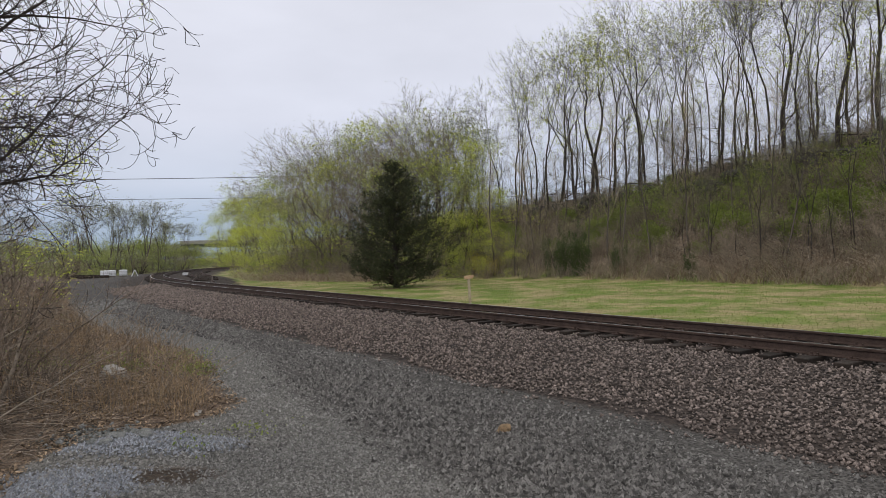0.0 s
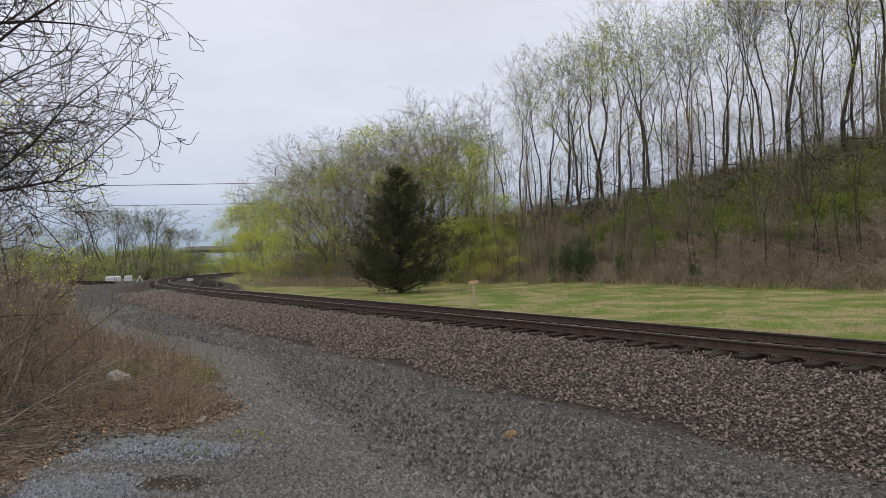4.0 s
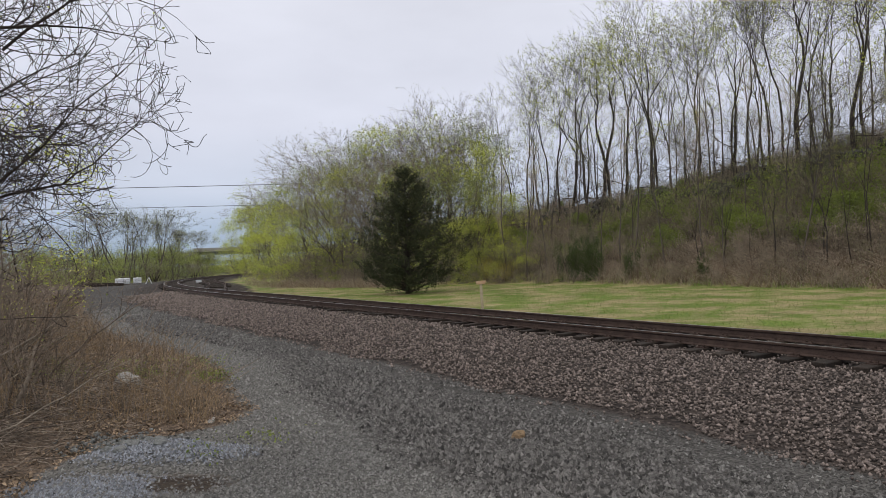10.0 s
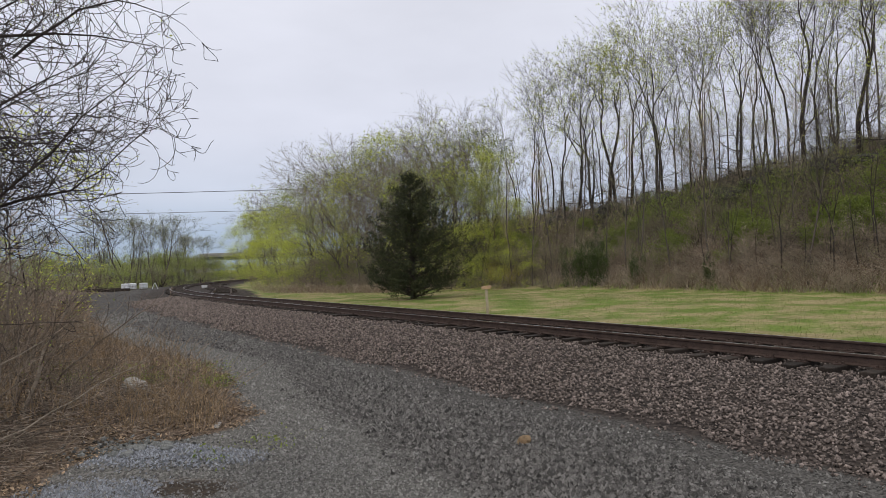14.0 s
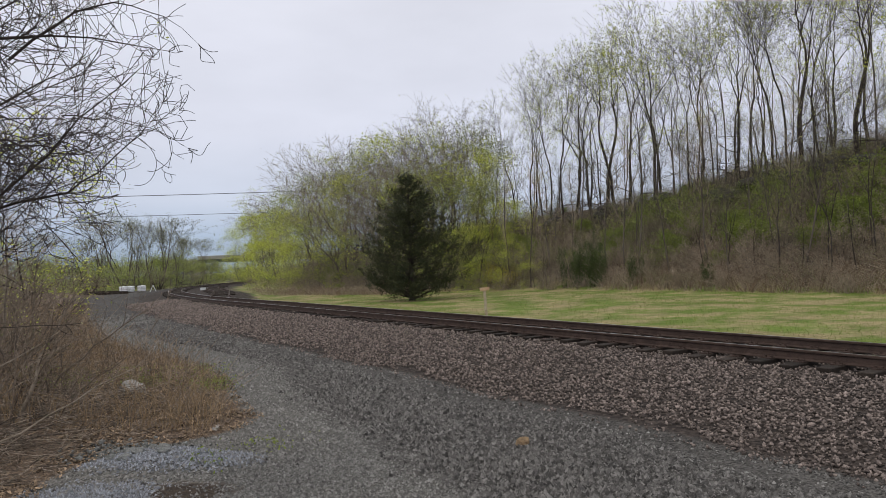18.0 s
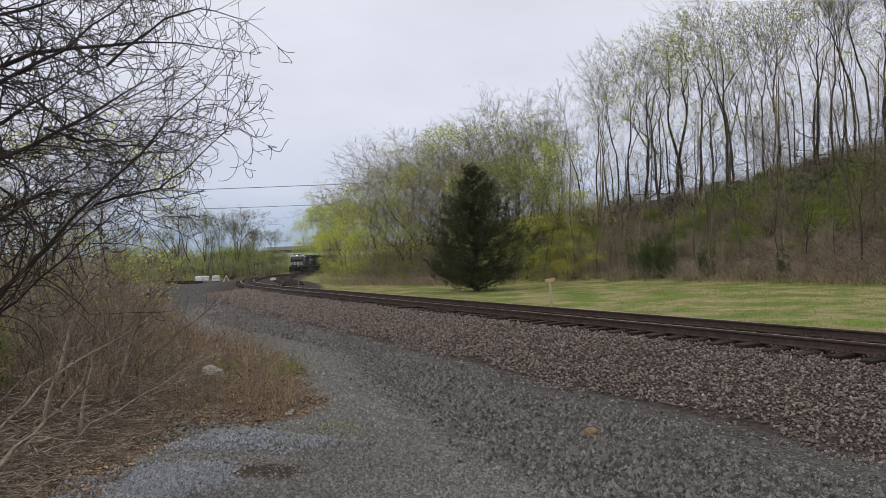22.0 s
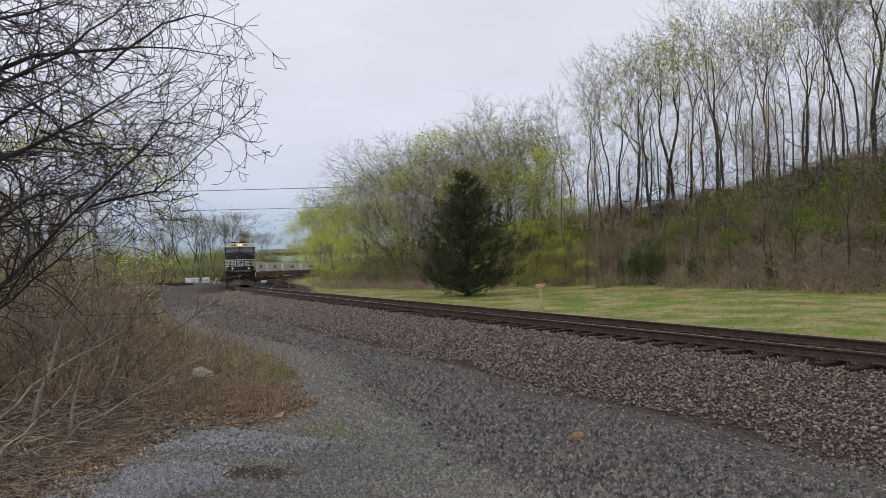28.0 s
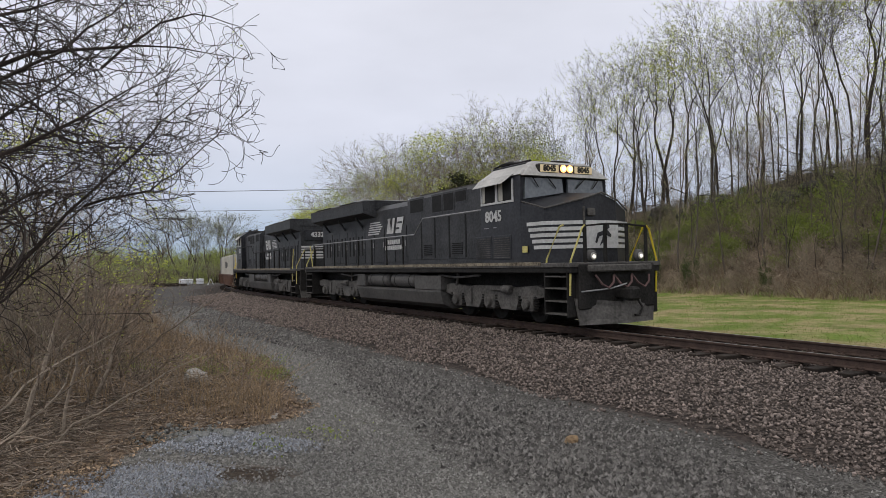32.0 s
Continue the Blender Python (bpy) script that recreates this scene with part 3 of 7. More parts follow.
def build_track():
    track = tagged(new("railway_track"), "single railway line of rusty steel rails on dark timber ties", "railway track", kind="structure")
    for o in (-0.755, 0.755):
        sweep_rail("rail", -30, 60, o, 1.0, track)
        sweep_rail("rail", 60, 700, o, 3.0, track)
    second = tagged(new("railway_track"), "second curving railway line joining beyond the bend", "railway track", kind="structure")
    for o in (-0.755, 0.755):
        sweep_rail("rail", 47, 320, o, 2.0, second, siding_off, 0)
    rng = np.random.default_rng(11)
    tie = Mesh().box(-1.3, 1.3, -0.115, 0.115, -0.18, 0, 0.012).data("tie", TIE)
    plate = Mesh()
    for o in (-0.755, 0.755):
        plate.box(o - 0.17, o + 0.17, -0.09, 0.09, -0.002, 0.016)
        for dx in (-0.1, 0.1):
            for dy in (-0.05, 0.05):
                plate.box(o + dx - 0.016, o + dx + 0.016, dy - 0.016, dy + 0.016, 0.01, 0.05)
    plate = plate.data("tie_plate", RAIL_STEEL)
    for k in range(290):
        s = -24 + k * 0.6
        x, y, th = line(s, rng.normal(0, 0.035))
        at = pose(x, y, float(rail_z(s)) - 0.19 + rng.normal(0, 0.006), rng.normal(0, 0.4), rng.normal(0, 0.5), -math.degrees(th) + rng.normal(0, 1.2))
        t = part("tie", tie, None, track, at=at)
        if s < 45:
            part("tie_plate", plate, None, t)
    for k in range(70):
        s = 60 + k * 0.9
        x, y, th = line(s, float(siding_off(s)))
        part("tie", tie, None, second, at=pose(x, y, float(rail_z(s)) - 0.19, 0, 0, -math.degrees(th)))


build_track()


# ---- trees ----
def grow(rng, height, radius, first=0.35, levels=3, kids=(9, 6, 4), spread=50, up=0.25, crook=0.12, length=(0.42, 0.5, 0.5), forks=1, thin=0.4, last=2, droop=0.0, fine=0.005):
    """Skeleton of a bare tree: rows of bars, and the tips of the twigs."""
    segs, tips = [], []

    def limb(p, d, ln, r, level, n):
        step = ln / n
        pts = [(p, r)]
        for i in range(n):
            d = d + Vector(rng.normal(0, crook * 0.8 if level else crook * 0.35, 3)) + Vector((0, 0, (up * 0.22 - droop * level) if level else 0.05))
            d.normalize()
            q = p + d * step
            r2 = max(r * (1 - 0.78 / n), fine * 0.9)
            segs.append((*p, *q, r, r2))
            p, r = q, r2
            pts.append((p, r))
        tips.append(p)
        if level == levels:
            tips.append((p + pts[len(pts) // 2][0]) / 2)
            return
        k = kids[level]
        for j in range(k):
            u = first + (1 - first) * (j + rng.uniform(0.1, 0.9)) / k if level == 0 else 0.2 + 0.8 * (j + rng.uniform(0.1, 0.9)) / k
            f = u * n
            i = min(int(f), n - 1)
            a, ra = pts[i]
            b, rb = pts[i + 1]
            at = a + (b - a) * (f - i)
            ax = (b - a).normalized()
            side = ax.cross(Vector(rng.normal(size=3))).normalized()
            ang = radians(spread * rng.uniform(0.55, 1.2))
            nd = ax * math.cos(ang) + side * math.sin(ang) + Vector((0, 0, up))
            limb(at, nd.normalized(), ln * length[level] * rng.uniform(0.6, 1.2) * (1.2 - 0.55 * u), max(ra * rng.uniform(0.75, 1.2) * thin, fine), level + 1, 6 if level == 0 else (3 if level + 1 < levels else last))
    for k in range(forks):
        lean = Vector((rng.normal(0, 0.05 if forks == 1 else 0.25), rng.normal(0, 0.05 if forks == 1 else 0.25), 1)).normalized()
        off = 0.12 * (forks > 1)
        base = Vector((rng.normal(0, off), rng.normal(0, off), -0.25))
        limb(base, lean, height * (rng.uniform(0.7, 1) if forks > 1 else 1), radius, 0, 9 if forks == 1 else 6)
    return segs, tips


def ramify(rng, height, radius, bole=0.4, depth=6, spread=30, ratio=0.76, up=0.1, crook=0.12, fine=0.006, lean=0.05, low=3, three=0.25, twiggy=0.45):
    """Skeleton of a broadleaf tree: a bole that keeps forking into an upswept crown of ever finer shoots."""
    segs, tips = [], []
    first = height * (1 - bole) * (1 - ratio) / (1 - ratio ** (depth + 1)) * 1.18

    def shoot(p, d, ln, r, level):
        n = 4 if level < 2 else (3 if level < 4 else 2)
        for _ in range(n):
            d = (d + Vector(rng.normal(0, crook * (0.6 if level < 2 else 1), 3)) + Vector((0, 0, up * (0.5 - 0.7 * level / depth)))).normalized()
            q = p + d * (ln / n)
            r2 = max(r * (1 - 0.18 / n), fine)
            segs.append((*p, *q, r, r2))
            p, r = q, r2
            if level > 1 and rng.uniform() < twiggy:
                side = (d + d.cross(Vector(rng.normal(size=3))).normalized() * rng.uniform(0.7, 1.3)).normalized()
                e = p + side * ln * rng.uniform(0.35, 0.7)
                segs.append((*p, *e, max(r * 0.4, fine), fine * 0.8))
                tips.append(e)
        if level >= depth or r <= fine * 1.01 and level > depth - 2:
            tips.append(p)
            return
        side = d.cross(Vector(rng.normal(size=3))).normalized()
        kids = 3 if rng.uniform() < three else 2
        for j in range(kids):
            ang = radians(spread * (rng.uniform(0.2, 0.5) if j == 0 else rng.uniform(0.7, 1.3)) * (0.75 if level < 2 else 1))
            sd = Matrix.Rotation(6.283 * j / kids + rng.normal(0, 0.4), 3, d) @ side
            nd = (d * math.cos(ang) + sd * math.sin(ang) + Vector((0, 0, up * (1.15 - 1.5 * level / depth)))).normalized()
            shoot(p, nd, ln * ratio * rng.uniform(0.75, 1.2) * 1.12, max(r * (0.8 if j == 0 else rng.uniform(0.5, 0.68)), fine), level + 1)

    p, d, r = Vector((0, 0, -0.3)), Vector((rng.normal(0, lean), rng.normal(0, lean), 1)).normalized(), radius
    n = 6
    for k in range(n):
        d = (d + Vector(rng.normal(0, crook * 0.5, 3)) + Vector((0, 0, 0.12))).normalized()
        q = p + d * (height * bole / n)
        flare = 1.35 if k == 0 else 1.0
        segs.append((*p, *q, r * flare, r * 0.95))
        p, r = q, r * 0.95
        if n - k <= low + 1 and rng.uniform() < 0.7 and k < n - 1:
            a = rng.uniform(0, 6.28)
            shoot(p, Vector((math.cos(a), math.sin(a), rng.uniform(0.1, 0.7))).normalized(), first * rng.uniform(0.4, 0.75), r * rng.uniform(0.2, 0.35), max(depth - 4, 1))
    shoot(p, d, first, r, 0)
    return segs, tips


def tree_thing(name, rng, segs, tips, bark, leaf, leaf_size, per_tip, scatter, label, category="tree", cut=0.03, twig=None, low=0.0):
    """An Empty with its trunk, fine branches and leaves; stands at its origin."""
    top = tagged(new(name), label, category)
    thick = [q for q in segs if q[6] >= cut]
    fine = [q for q in segs if q[6] < cut]
    if thick:
        tagged(part("trunk", sticks("trunk", thick, bark, 5), None, top), kind="stuff" if len(thick) > 12 or category == "shrub" else "")
    if fine:
        tagged(part("branching", sticks("branching", fine, twig or TWIG, 3), None, top), kind="stuff")
    if per_tip and leaf:
        t = np.array([tuple(q) for q in tips])
        t = np.repeat(t[t[:, 2] > low], per_tip, 0)
        tagged(part("foliage", flakes("foliage", t + rng.normal(0, scatter, t.shape), leaf_size, leaf, rng), None, top), kind="stuff")
    return top


def placed(x, y, scale=1.0, turn=0.0, sink=0.1, tilt=0.0, wide=1.0):
    return Matrix.Translation((x, y, gz(x, y) - sink)) @ Euler((radians(tilt), 0, turn)).to_matrix().to_4x4() @ Matrix.Diagonal((scale * wide, scale * wide, scale, 1))


rng = np.random.default_rng(5)
KINDS = {}


def kind(name, ob, height):
    tall = max(c.z for o in ob.children for c in (Vector(b) for b in o.bound_box))
    KINDS.setdefault(name, []).append([ob, tall, False])


for k in range(6):  # tall, nearly bare, small pale buds
    sg, tp = ramify(rng, 13.0, rng.uniform(0.06, 0.10), bole=(0.3, 0.2, 0.38, 0.25, 0.42, 0.16)[k], depth=7, spread=(31, 35, 28, 33, 29, 38)[k], up=0.12, crook=0.12, fine=0.0070, lean=0.05, three=0.38, low=5, twiggy=0.4)
    kind("bare", tree_thing("tall_tree", rng, sg, tp, BARK if k == 3 else BARK_DARK, LEAF_PALE if k % 3 == 1 else LEAF, 0.06, 1 if k % 3 else 2, 0.16, "tall bare hardwood tree with first pale green buds", twig=TWIG_GREY, low=5.0), 13.6)
for k in range(3):  # dark and crooked with yellow-green tufts
    sg, tp = ramify(rng, 13.0, 0.18, bole=(0.28, 0.36, 0.22)[k], depth=7, spread=(36, 33, 39)[k], up=0.11, crook=0.17, fine=0.0075, low=5, three=0.36, twiggy=0.4)
    kind("dark", tree_thing("tall_tree", rng, sg, tp, BARK_DARK, LEAF, 0.075, 4, 0.2, "tall dark crooked tree with yellow-green spring tufts", low=5.5, twig=TWIG_GREY), 13.8)
for k in range(3):  # slim saplings and snags
    sg, tp = grow(rng, 9.0, 0.06, first=0.3, levels=2, kids=(16, 8), spread=38, up=0.4, length=(0.26, 0.5), last=3, crook=0.14, fine=0.007)
    kind("slim", tree_thing("young_tree", rng, sg, tp, BARK, LEAF_PALE, 0.035, 2, 0.18, "slim bare young tree on the bank", cut=0.025, twig=TWIG_GREY if k else TWIG_PALE), 9.2)
for k in range(3):  # leafy spring trees
    sg, tp = ramify(rng, 11.0, 0.15, bole=(0.16, 0.22, 0.12)[k], depth=6, spread=40, ratio=0.72, up=0.13, crook=0.15, fine=0.010, low=5, three=0.55, twiggy=0.35)
    kind("leafy", tree_thing("leafy_tree", rng, sg, tp, BARK, LEAF_SOFT if k == 1 else LEAF, 0.088, 15, 0.36, "yellow-green leafing tree at the wood's edge"), 11.6)
for k in range(3):  # bare brown crowns
    sg, tp = ramify(rng, 11.0, 0.15, bole=(0.14, 0.2, 0.1)[k], depth=6, spread=42, ratio=0.73, up=0.09, crook=0.22, fine=0.013, low=5, three=0.55, twiggy=0.6)
    kind("brown", tree_thing("brown_tree", rng, sg, tp, BARK, LEAF_PALE, 0.07, 1, 0.25, "dense brown bare-crowned tree in the wood"), 11.4)
for k in range(3):  # multi-stemmed brown brush
    sg, tp = grow(rng, 3.4, 0.030, first=0.1, levels=2, kids=(8, 4), spread=42, up=0.25, forks=7, crook=0.2, last=2, droop=0.03)
    kind("brush", tree_thing("bare_shrub", rng, sg, tp, BARK_DARK, LEAF_PALE, 0.045, 1, 0.2, "tangled bare brown shrub on the bank", "shrub", cut=0.02), 3.6)
for k in range(2):  # bleached arching brush and saplings
    sg, tp = grow(rng, 2.6, 0.022, first=0.2, levels=2, kids=(6, 4), spread=48, up=0.12, forks=9, crook=0.24, last=3, droop=0.05, fine=0.008)
    kind("pale", tree_thing("bleached_shrub", rng, sg, tp, BARK, None, 0.045, 0, 0.2, "bleached grey arching bare shrub at the bank's foot", "shrub", cut=0.02, twig=TWIG_PALE), 2.6)
for k in range(2):  # green understorey
    sg, tp = grow(rng, 2.6, 0.03, first=0.05, levels=2, kids=(8, 5), spread=55, up=0.15, forks=6, crook=0.25)
    kind("green", tree_thing("leafy_shrub", rng, sg, tp, BARK_DARK, LEAF_GREEN, 0.07, 7, 0.24, "low green leafing shrub on the bank", "shrub", cut=0.02), 2.8)
sg, tp = grow(rng, 2.6, 0.03, first=0.05, levels=2, kids=(8, 5), spread=55, up=0.15, forks=6, crook=0.25)
kind("yellow", tree_thing("flowering_shrub", rng, sg, tp, BARK_DARK, LEAF_YELLOW, 0.055, 2, 0.22, "yellow flowering shrub at the wood's edge", "shrub", cut=0.02), 2.8)
for k in range(2):
    sg, tp = ramify(rng, 13.0, 0.2, bole=(0.1, 0.07)[k], depth=6, spread=30, up=0.16, crook=0.12, fine=0.018, low=5, three=0.55)
    kind("far", tree_thing("far_tree", rng, sg, tp, BARK, LEAF_MIST, 0.12, 5, 0.35, "grey-green budding tree beyond the yard", twig=TWIG_GREY), 13.6)
sg, tp = ramify(rng, 10.0, 0.16, bole=0.1, depth=5, spread=38, up=0.12, fine=0.02, low=5, three=0.55)
kind("far_green", tree_thing("far_tree", rng, sg, tp, BARK, LEAF_SOFT, 0.17, 9, 0.45, "soft green leafing tree beyond the yard"), 10.6)


sg, tp = grow(rng, 3.6, 0.05, first=0.03, levels=2, kids=(12, 6), spread=60, up=0.1, forks=3, crook=0.2)
kind("ivy", tree_thing("ivy_clad_stump", rng, sg, tp, BARK_DARK, LEAF_IVY, 0.06, 12, 0.16, "broken trunks smothered in dark green ivy", "shrub", cut=0.02), 3.8)
sg, tp = grow(rng, 7.0, 0.09, first=0.1, levels=3, kids=(12, 6, 4), spread=52, up=0.25, crook=0.2)
kind("blossom", tree_thing("blossoming_tree", rng, sg, tp, BARK_DARK, LEAF_WHITE, 0.04, 3, 0.12, "small tree in pale white blossom behind the brush"), 7.0)


def put(name, x, y, height, r, wide=1.0):
    """One more of a kind, that tall, at the spot."""
    row = KINDS[name][int(r.integers(len(KINDS[name])))]
    m = placed(x, y, height / row[1], r.uniform(0, 6.28), tilt=r.normal(0, 1.2), wide=wide)
    if row[2]:
        copy_thing(row[0], m @ Matrix.Diagonal((*(1 / v for v in row[0].scale), 1)))
    else:
        row[0].matrix_basis, row[2] = m, True


# skyline of the trees: bearing in degrees and elevation in degrees
SKY_B = np.array([-17, -15.2, -13.1, -11.1, -9.5, -7.7, -5.8, -3.9, -2, -0.4, 1.2, 2.6, 4.5, 6.8, 10, 12.3, 13.7, 15.8, 17.6, 20.1, 23, 27, 33, 40])
SKY_E = np.array([3.2, 5.0, 7.0, 8.3, 9.1, 11.6, 10.7, 11.2, 12.2, 14.5, 12.7, 11.0, 12.6, 15.3, 16.4, 18, 18.6, 18.4, 20.6, 19.6, 20.4, 22.5, 23.5, 24])


def on_bank(bearing, depth):
    """The point at that bearing from the yard that lies so far behind the bank's foot."""
    b = radians(bearing)
    d = np.arange(15.0, 260.0, 0.25)
    x, y = d * math.sin(b), d * math.cos(b)
    i = int(np.argmin(np.where(y > 26, np.abs(bank_depth(x, y) - depth), 99)))
    return float(x[i]), float(y[i]), float(d[i])


def skyline_height(x, y, d, bearing):
    return max(3.0, 2.2 + d * math.tan(radians(float(np.interp(bearing, SKY_B, SKY_E)))) - gz(x, y))


def wood():
    r = np.random.default_rng(17)
    # crest of the bank: single trunks against the sky
    for b, nm in ((4.2, "bare"), (6.4, "bare"), (7.4, "bare"), (8.4, "bare"), (9.3, "bare"), (10.3, "bare"), (11.2, "dark"), (12.2, "dark"), (13.0, "bare"), (13.8, "dark"), (14.2, "dark"), (15.6, "dark"), (17.4, "dark"), (18.0, "bare"),
                  (18.9, "bare"), (19.9, "bare"), (20.6, "bare"), (21.8, "bare"), (22.4, "bare"), (23.2, "bare"), (24.6, "bare"), (25.0, "bare"), (26.2, "bare"), (27.0, "bare"), (27.9, "dark"), (29.2, "bare"), (30.0, "bare"), (31.2, "dark"), (32.6, "bare"), (34, "dark"), (36, "bare"), (38.5, "dark")):
        x, y, d = on_bank(b + r.normal(0, 0.12), 12.5 + r.normal(0, 1.0))
        put(nm, x, y, skyline_height(x, y, d, b) * r.uniform(0.92, 1.06) * (1.03 if b < 19 else 1.02), r, 1.05)
    for b in np.arange(3, 37, 0.85):
        x, y, d = on_bank(b + r.normal(0, 0.3), r.choice([2, 4, 6, 9, 11]) + r.normal(0, 1.0))
        put(str(r.choice(["slim", "slim", "bare"])), x, y, skyline_height(x, y, d, b) * r.uniform(0.4, 0.75), r, 0.9)
    for b in (24.5, 27.5, 31, 20.8, 22.6, 26.1, 29.4, 18.2, 12.4, 8.2):
        x, y, d = on_bank(b, 2.0)
        put("bare", x, y, r.uniform(6, 9.5), r, 1.1)
    for b in np.arange(5, 39, 1.25):
        x, y, d = on_bank(b + r.normal(0, 0.3), 17 + r.normal(0, 1.5))
        put(str(r.choice(["bare", "bare", "dark"])), x, y, skyline_height(x, y, d, b) * r.uniform(0.7, 0.9), r, 1.0)
    for b in np.arange(19, 38.5, 0.75):
        x, y, d = on_bank(b + r.normal(0, 0.3), 10.5 + r.normal(0, 1.5))
        put(str(r.choice(["brown", "brown", "slim", "bare"])), x, y, r.uniform(3.5, 7.5), r, 1.0)
    # the wood inside the curve
    for b, nm in ((-16.3, "leafy"), (-15.6, "leafy"), (-14.8, "leafy"), (-13.9, "leafy"), (-13.0, "leafy"), (-12.1, "brown"), (-11.3, "leafy"), (-10.4, "leafy"), (-9.4, "brown"), (-8.6, "bare"), (-7.7, "bare"), (-6.9, "bare"), (-6.0, "leafy"), (-5.2, "brown"), (-4.4, "leafy"), (-3.6, "leafy"), (-2.8, "brown"),
                  (-1.6, "bare"), (-0.6, "bare"), (0.2, "bare"), (1.0, "dark"), (1.9, "leafy"), (2.7, "leafy"), (3.4, "bare")):
        x, y, d = on_bank(b, 9 + r.normal(0, 1.5))
        put(nm, x, y, skyline_height(x, y, d, b) * r.uniform(0.92, 1.05), r, 1.2)
    for b in np.arange(-16.6, 4.5, 0.6):
        for depth, lo, hi in ((3.5, 0.5, 0.72), (6.5, 0.6, 0.85)):
            x, y, d = on_bank(b + r.normal(0, 0.2), depth + r.normal(0, 0.8))
            nm = "leafy" if b < -11 else str(r.choice(["leafy", "brown", "bare"])) if b > 0.8 else str(r.choice(["leafy", "brown", "brown"] if b < -9 else ["leafy", "brown", "brown", "brown", "brown"]))
            put(nm, x, y, skyline_height(x, y, d, b) * r.uniform(lo, hi), r, 1.3)
    for b in np.arange(-16.2, 9, 0.8):
        x, y, d = on_bank(b + r.normal(0, 0.2), 0.8 + r.normal(0, 0.6))
        put(("leafy" if r.uniform() < 0.7 else "brown") if b < -12 or b > 1 else "brown", x, y, r.uniform(2.6, 4.8), r, 1.25)
    for b in np.arange(-14.5, -0.5, 0.9):
        x, y, d = on_bank(b + r.normal(0, 0.2), 12 + r.normal(0, 1))
        put(str(r.choice(["bare", "brown"])), x, y, skyline_height(x, y, d, b) * r.uniform(0.85, 1.02), r, 1.15)
    # undergrowth
    for b in np.arange(-17, 37, 0.62):
        for depth, p in ((0.8, 0.8), (2.6, 0.9), (4.6, 0.85), (6.6, 0.85), (8.6, 0.8), (10.6, 0.8), (13.2, 0.9)):
            if r.uniform() < p:
                x, y, d = on_bank(b + r.normal(0, 0.25), depth + r.normal(0, 0.6))
                if b < 4:
                    nm = str(r.choice(["brush", "green", "brush", "pale"]))
                elif depth < 3.5:
                    nm = str(r.choice(["pale", "pale", "brush"]))
                elif depth > 8 or b < 13:
                    nm = str(r.choice(["brush", "brush", "brush", "pale", "green"] if b < 16 else ["brush", "brush", "pale", "green"]))
                else:
                    nm = "green" if float(waves(np.array([x]), np.array([y]), 6.0, 91)[0]) + r.normal(0, 0.15) > -0.1 else str(r.choice(["brush", "pale", "brush"]))
                tall = r.uniform(1.5, 3.0) * (0.6 if depth < 1 else 1) * (0.5 if depth > 10 else 0.7 if depth > 8 and b > 6 else 1) * (0.8 if nm == "green" else 1)
                put(nm, x, y, tall, r, 1.3)
    for b, depth in ((4.6, 0.8), (5.3, 0.5), (4.0, 1.2), (5.9, 1.0)):
        x, y, d = on_bank(b, depth)
        put("yellow", x, y, r.uniform(1.8, 2.8), r)
    for b, depth, h in ((2.9, 0.5, 6.5), (1.8, 1.0, 6.0), (3.8, 1.5, 5.5)):
        x, y, d = on_bank(b, depth)
        put("leafy", x, y, h, r, 1.2)
    for b, h in ((10.8, 4.2), (11.4, 3.6), (12.3, 4.8), (12.8, 3.4), (15.5, 3.0), (21.0, 2.2)):
        x, y, d = on_bank(b, 0.7)
        put("ivy", x, y, h, r, 0.5)
    # beyond the yard
    for k, (x, y, h) in enumerate([(-64, 137, 17), (-61, 136, 15.5), (-58.5, 138, 16.5), (-56, 136, 15), (-67, 139, 15), (-54, 139, 13), (-71, 137, 11), (-75, 138, 12), (-80, 135, 13), (-86, 130, 12), (-60, 158, 12), (-62, 169, 12.5), (-59, 172, 12.5), (-66, 172, 10), (-62, 141, 14), (-66, 143, 15.5), (-58, 143, 13), (-70, 142, 13.5), (-73, 146, 12), (-84, 140, 13), (-90, 139, 12)]):
        put("far", x, y, h, r, 1.3)
    for k in range(30):
        x, y = r.uniform(-100, -50), r.uniform(136, 175)
        if x < -0.42 * y + 6:
            put(str(r.choice(["far_green", "far_green", "far"])), x, y, r.uniform(5, 9.5), r, 1.6)
    for k in range(26):
        b = radians(r.uniform(-26, -18.6))
        d = r.uniform(175, 225)
        put(str(r.choice(["far_green", "far"])), d * math.sin(b), d * math.cos(b), r.uniform(5, 8), r, 1.2)
    for k in range(34):
        b = radians(r.uniform(-40, -19.4))
        d = r.uniform(131, 150)
        put("far_green" if r.uniform() < 0.6 else "brush", d * math.sin(b), d * math.cos(b), r.uniform(2.6, 5.5), r, 1.7)
    for k in range(60):
        b = radians(r.uniform(-47, -18.6))
        d = r.uniform(150, 280)
        if math.degrees(b) < -29 or d > 165:
            put(str(r.choice(["far_green", "far", "far_green"])), d * math.sin(b), d * math.cos(b), r.uniform(4.5, 9) * d / 190, r, 1.35)
    for k in range(34):
        b = radians(-31 + 13.2 * (k + r.uniform()) / 34)
        d = r.uniform(225, 265)
        put("far_green", d * math.sin(b), d * math.cos(b), r.uniform(5.5, 9), r, 1.4)
    for k in range(20):
        b = radians(-20 + 6 * (k + r.uniform()) / 20)
        put("far_green", 350 * math.sin(b), 350 * math.cos(b), r.uniform(4.5, 6.5), r, 1.9)
    for k in range(12):
        x, y = r.uniform(-135, -80), r.uniform(95, 150)
        put("far", x, y, r.uniform(9, 14), r, 1.1)


wood()


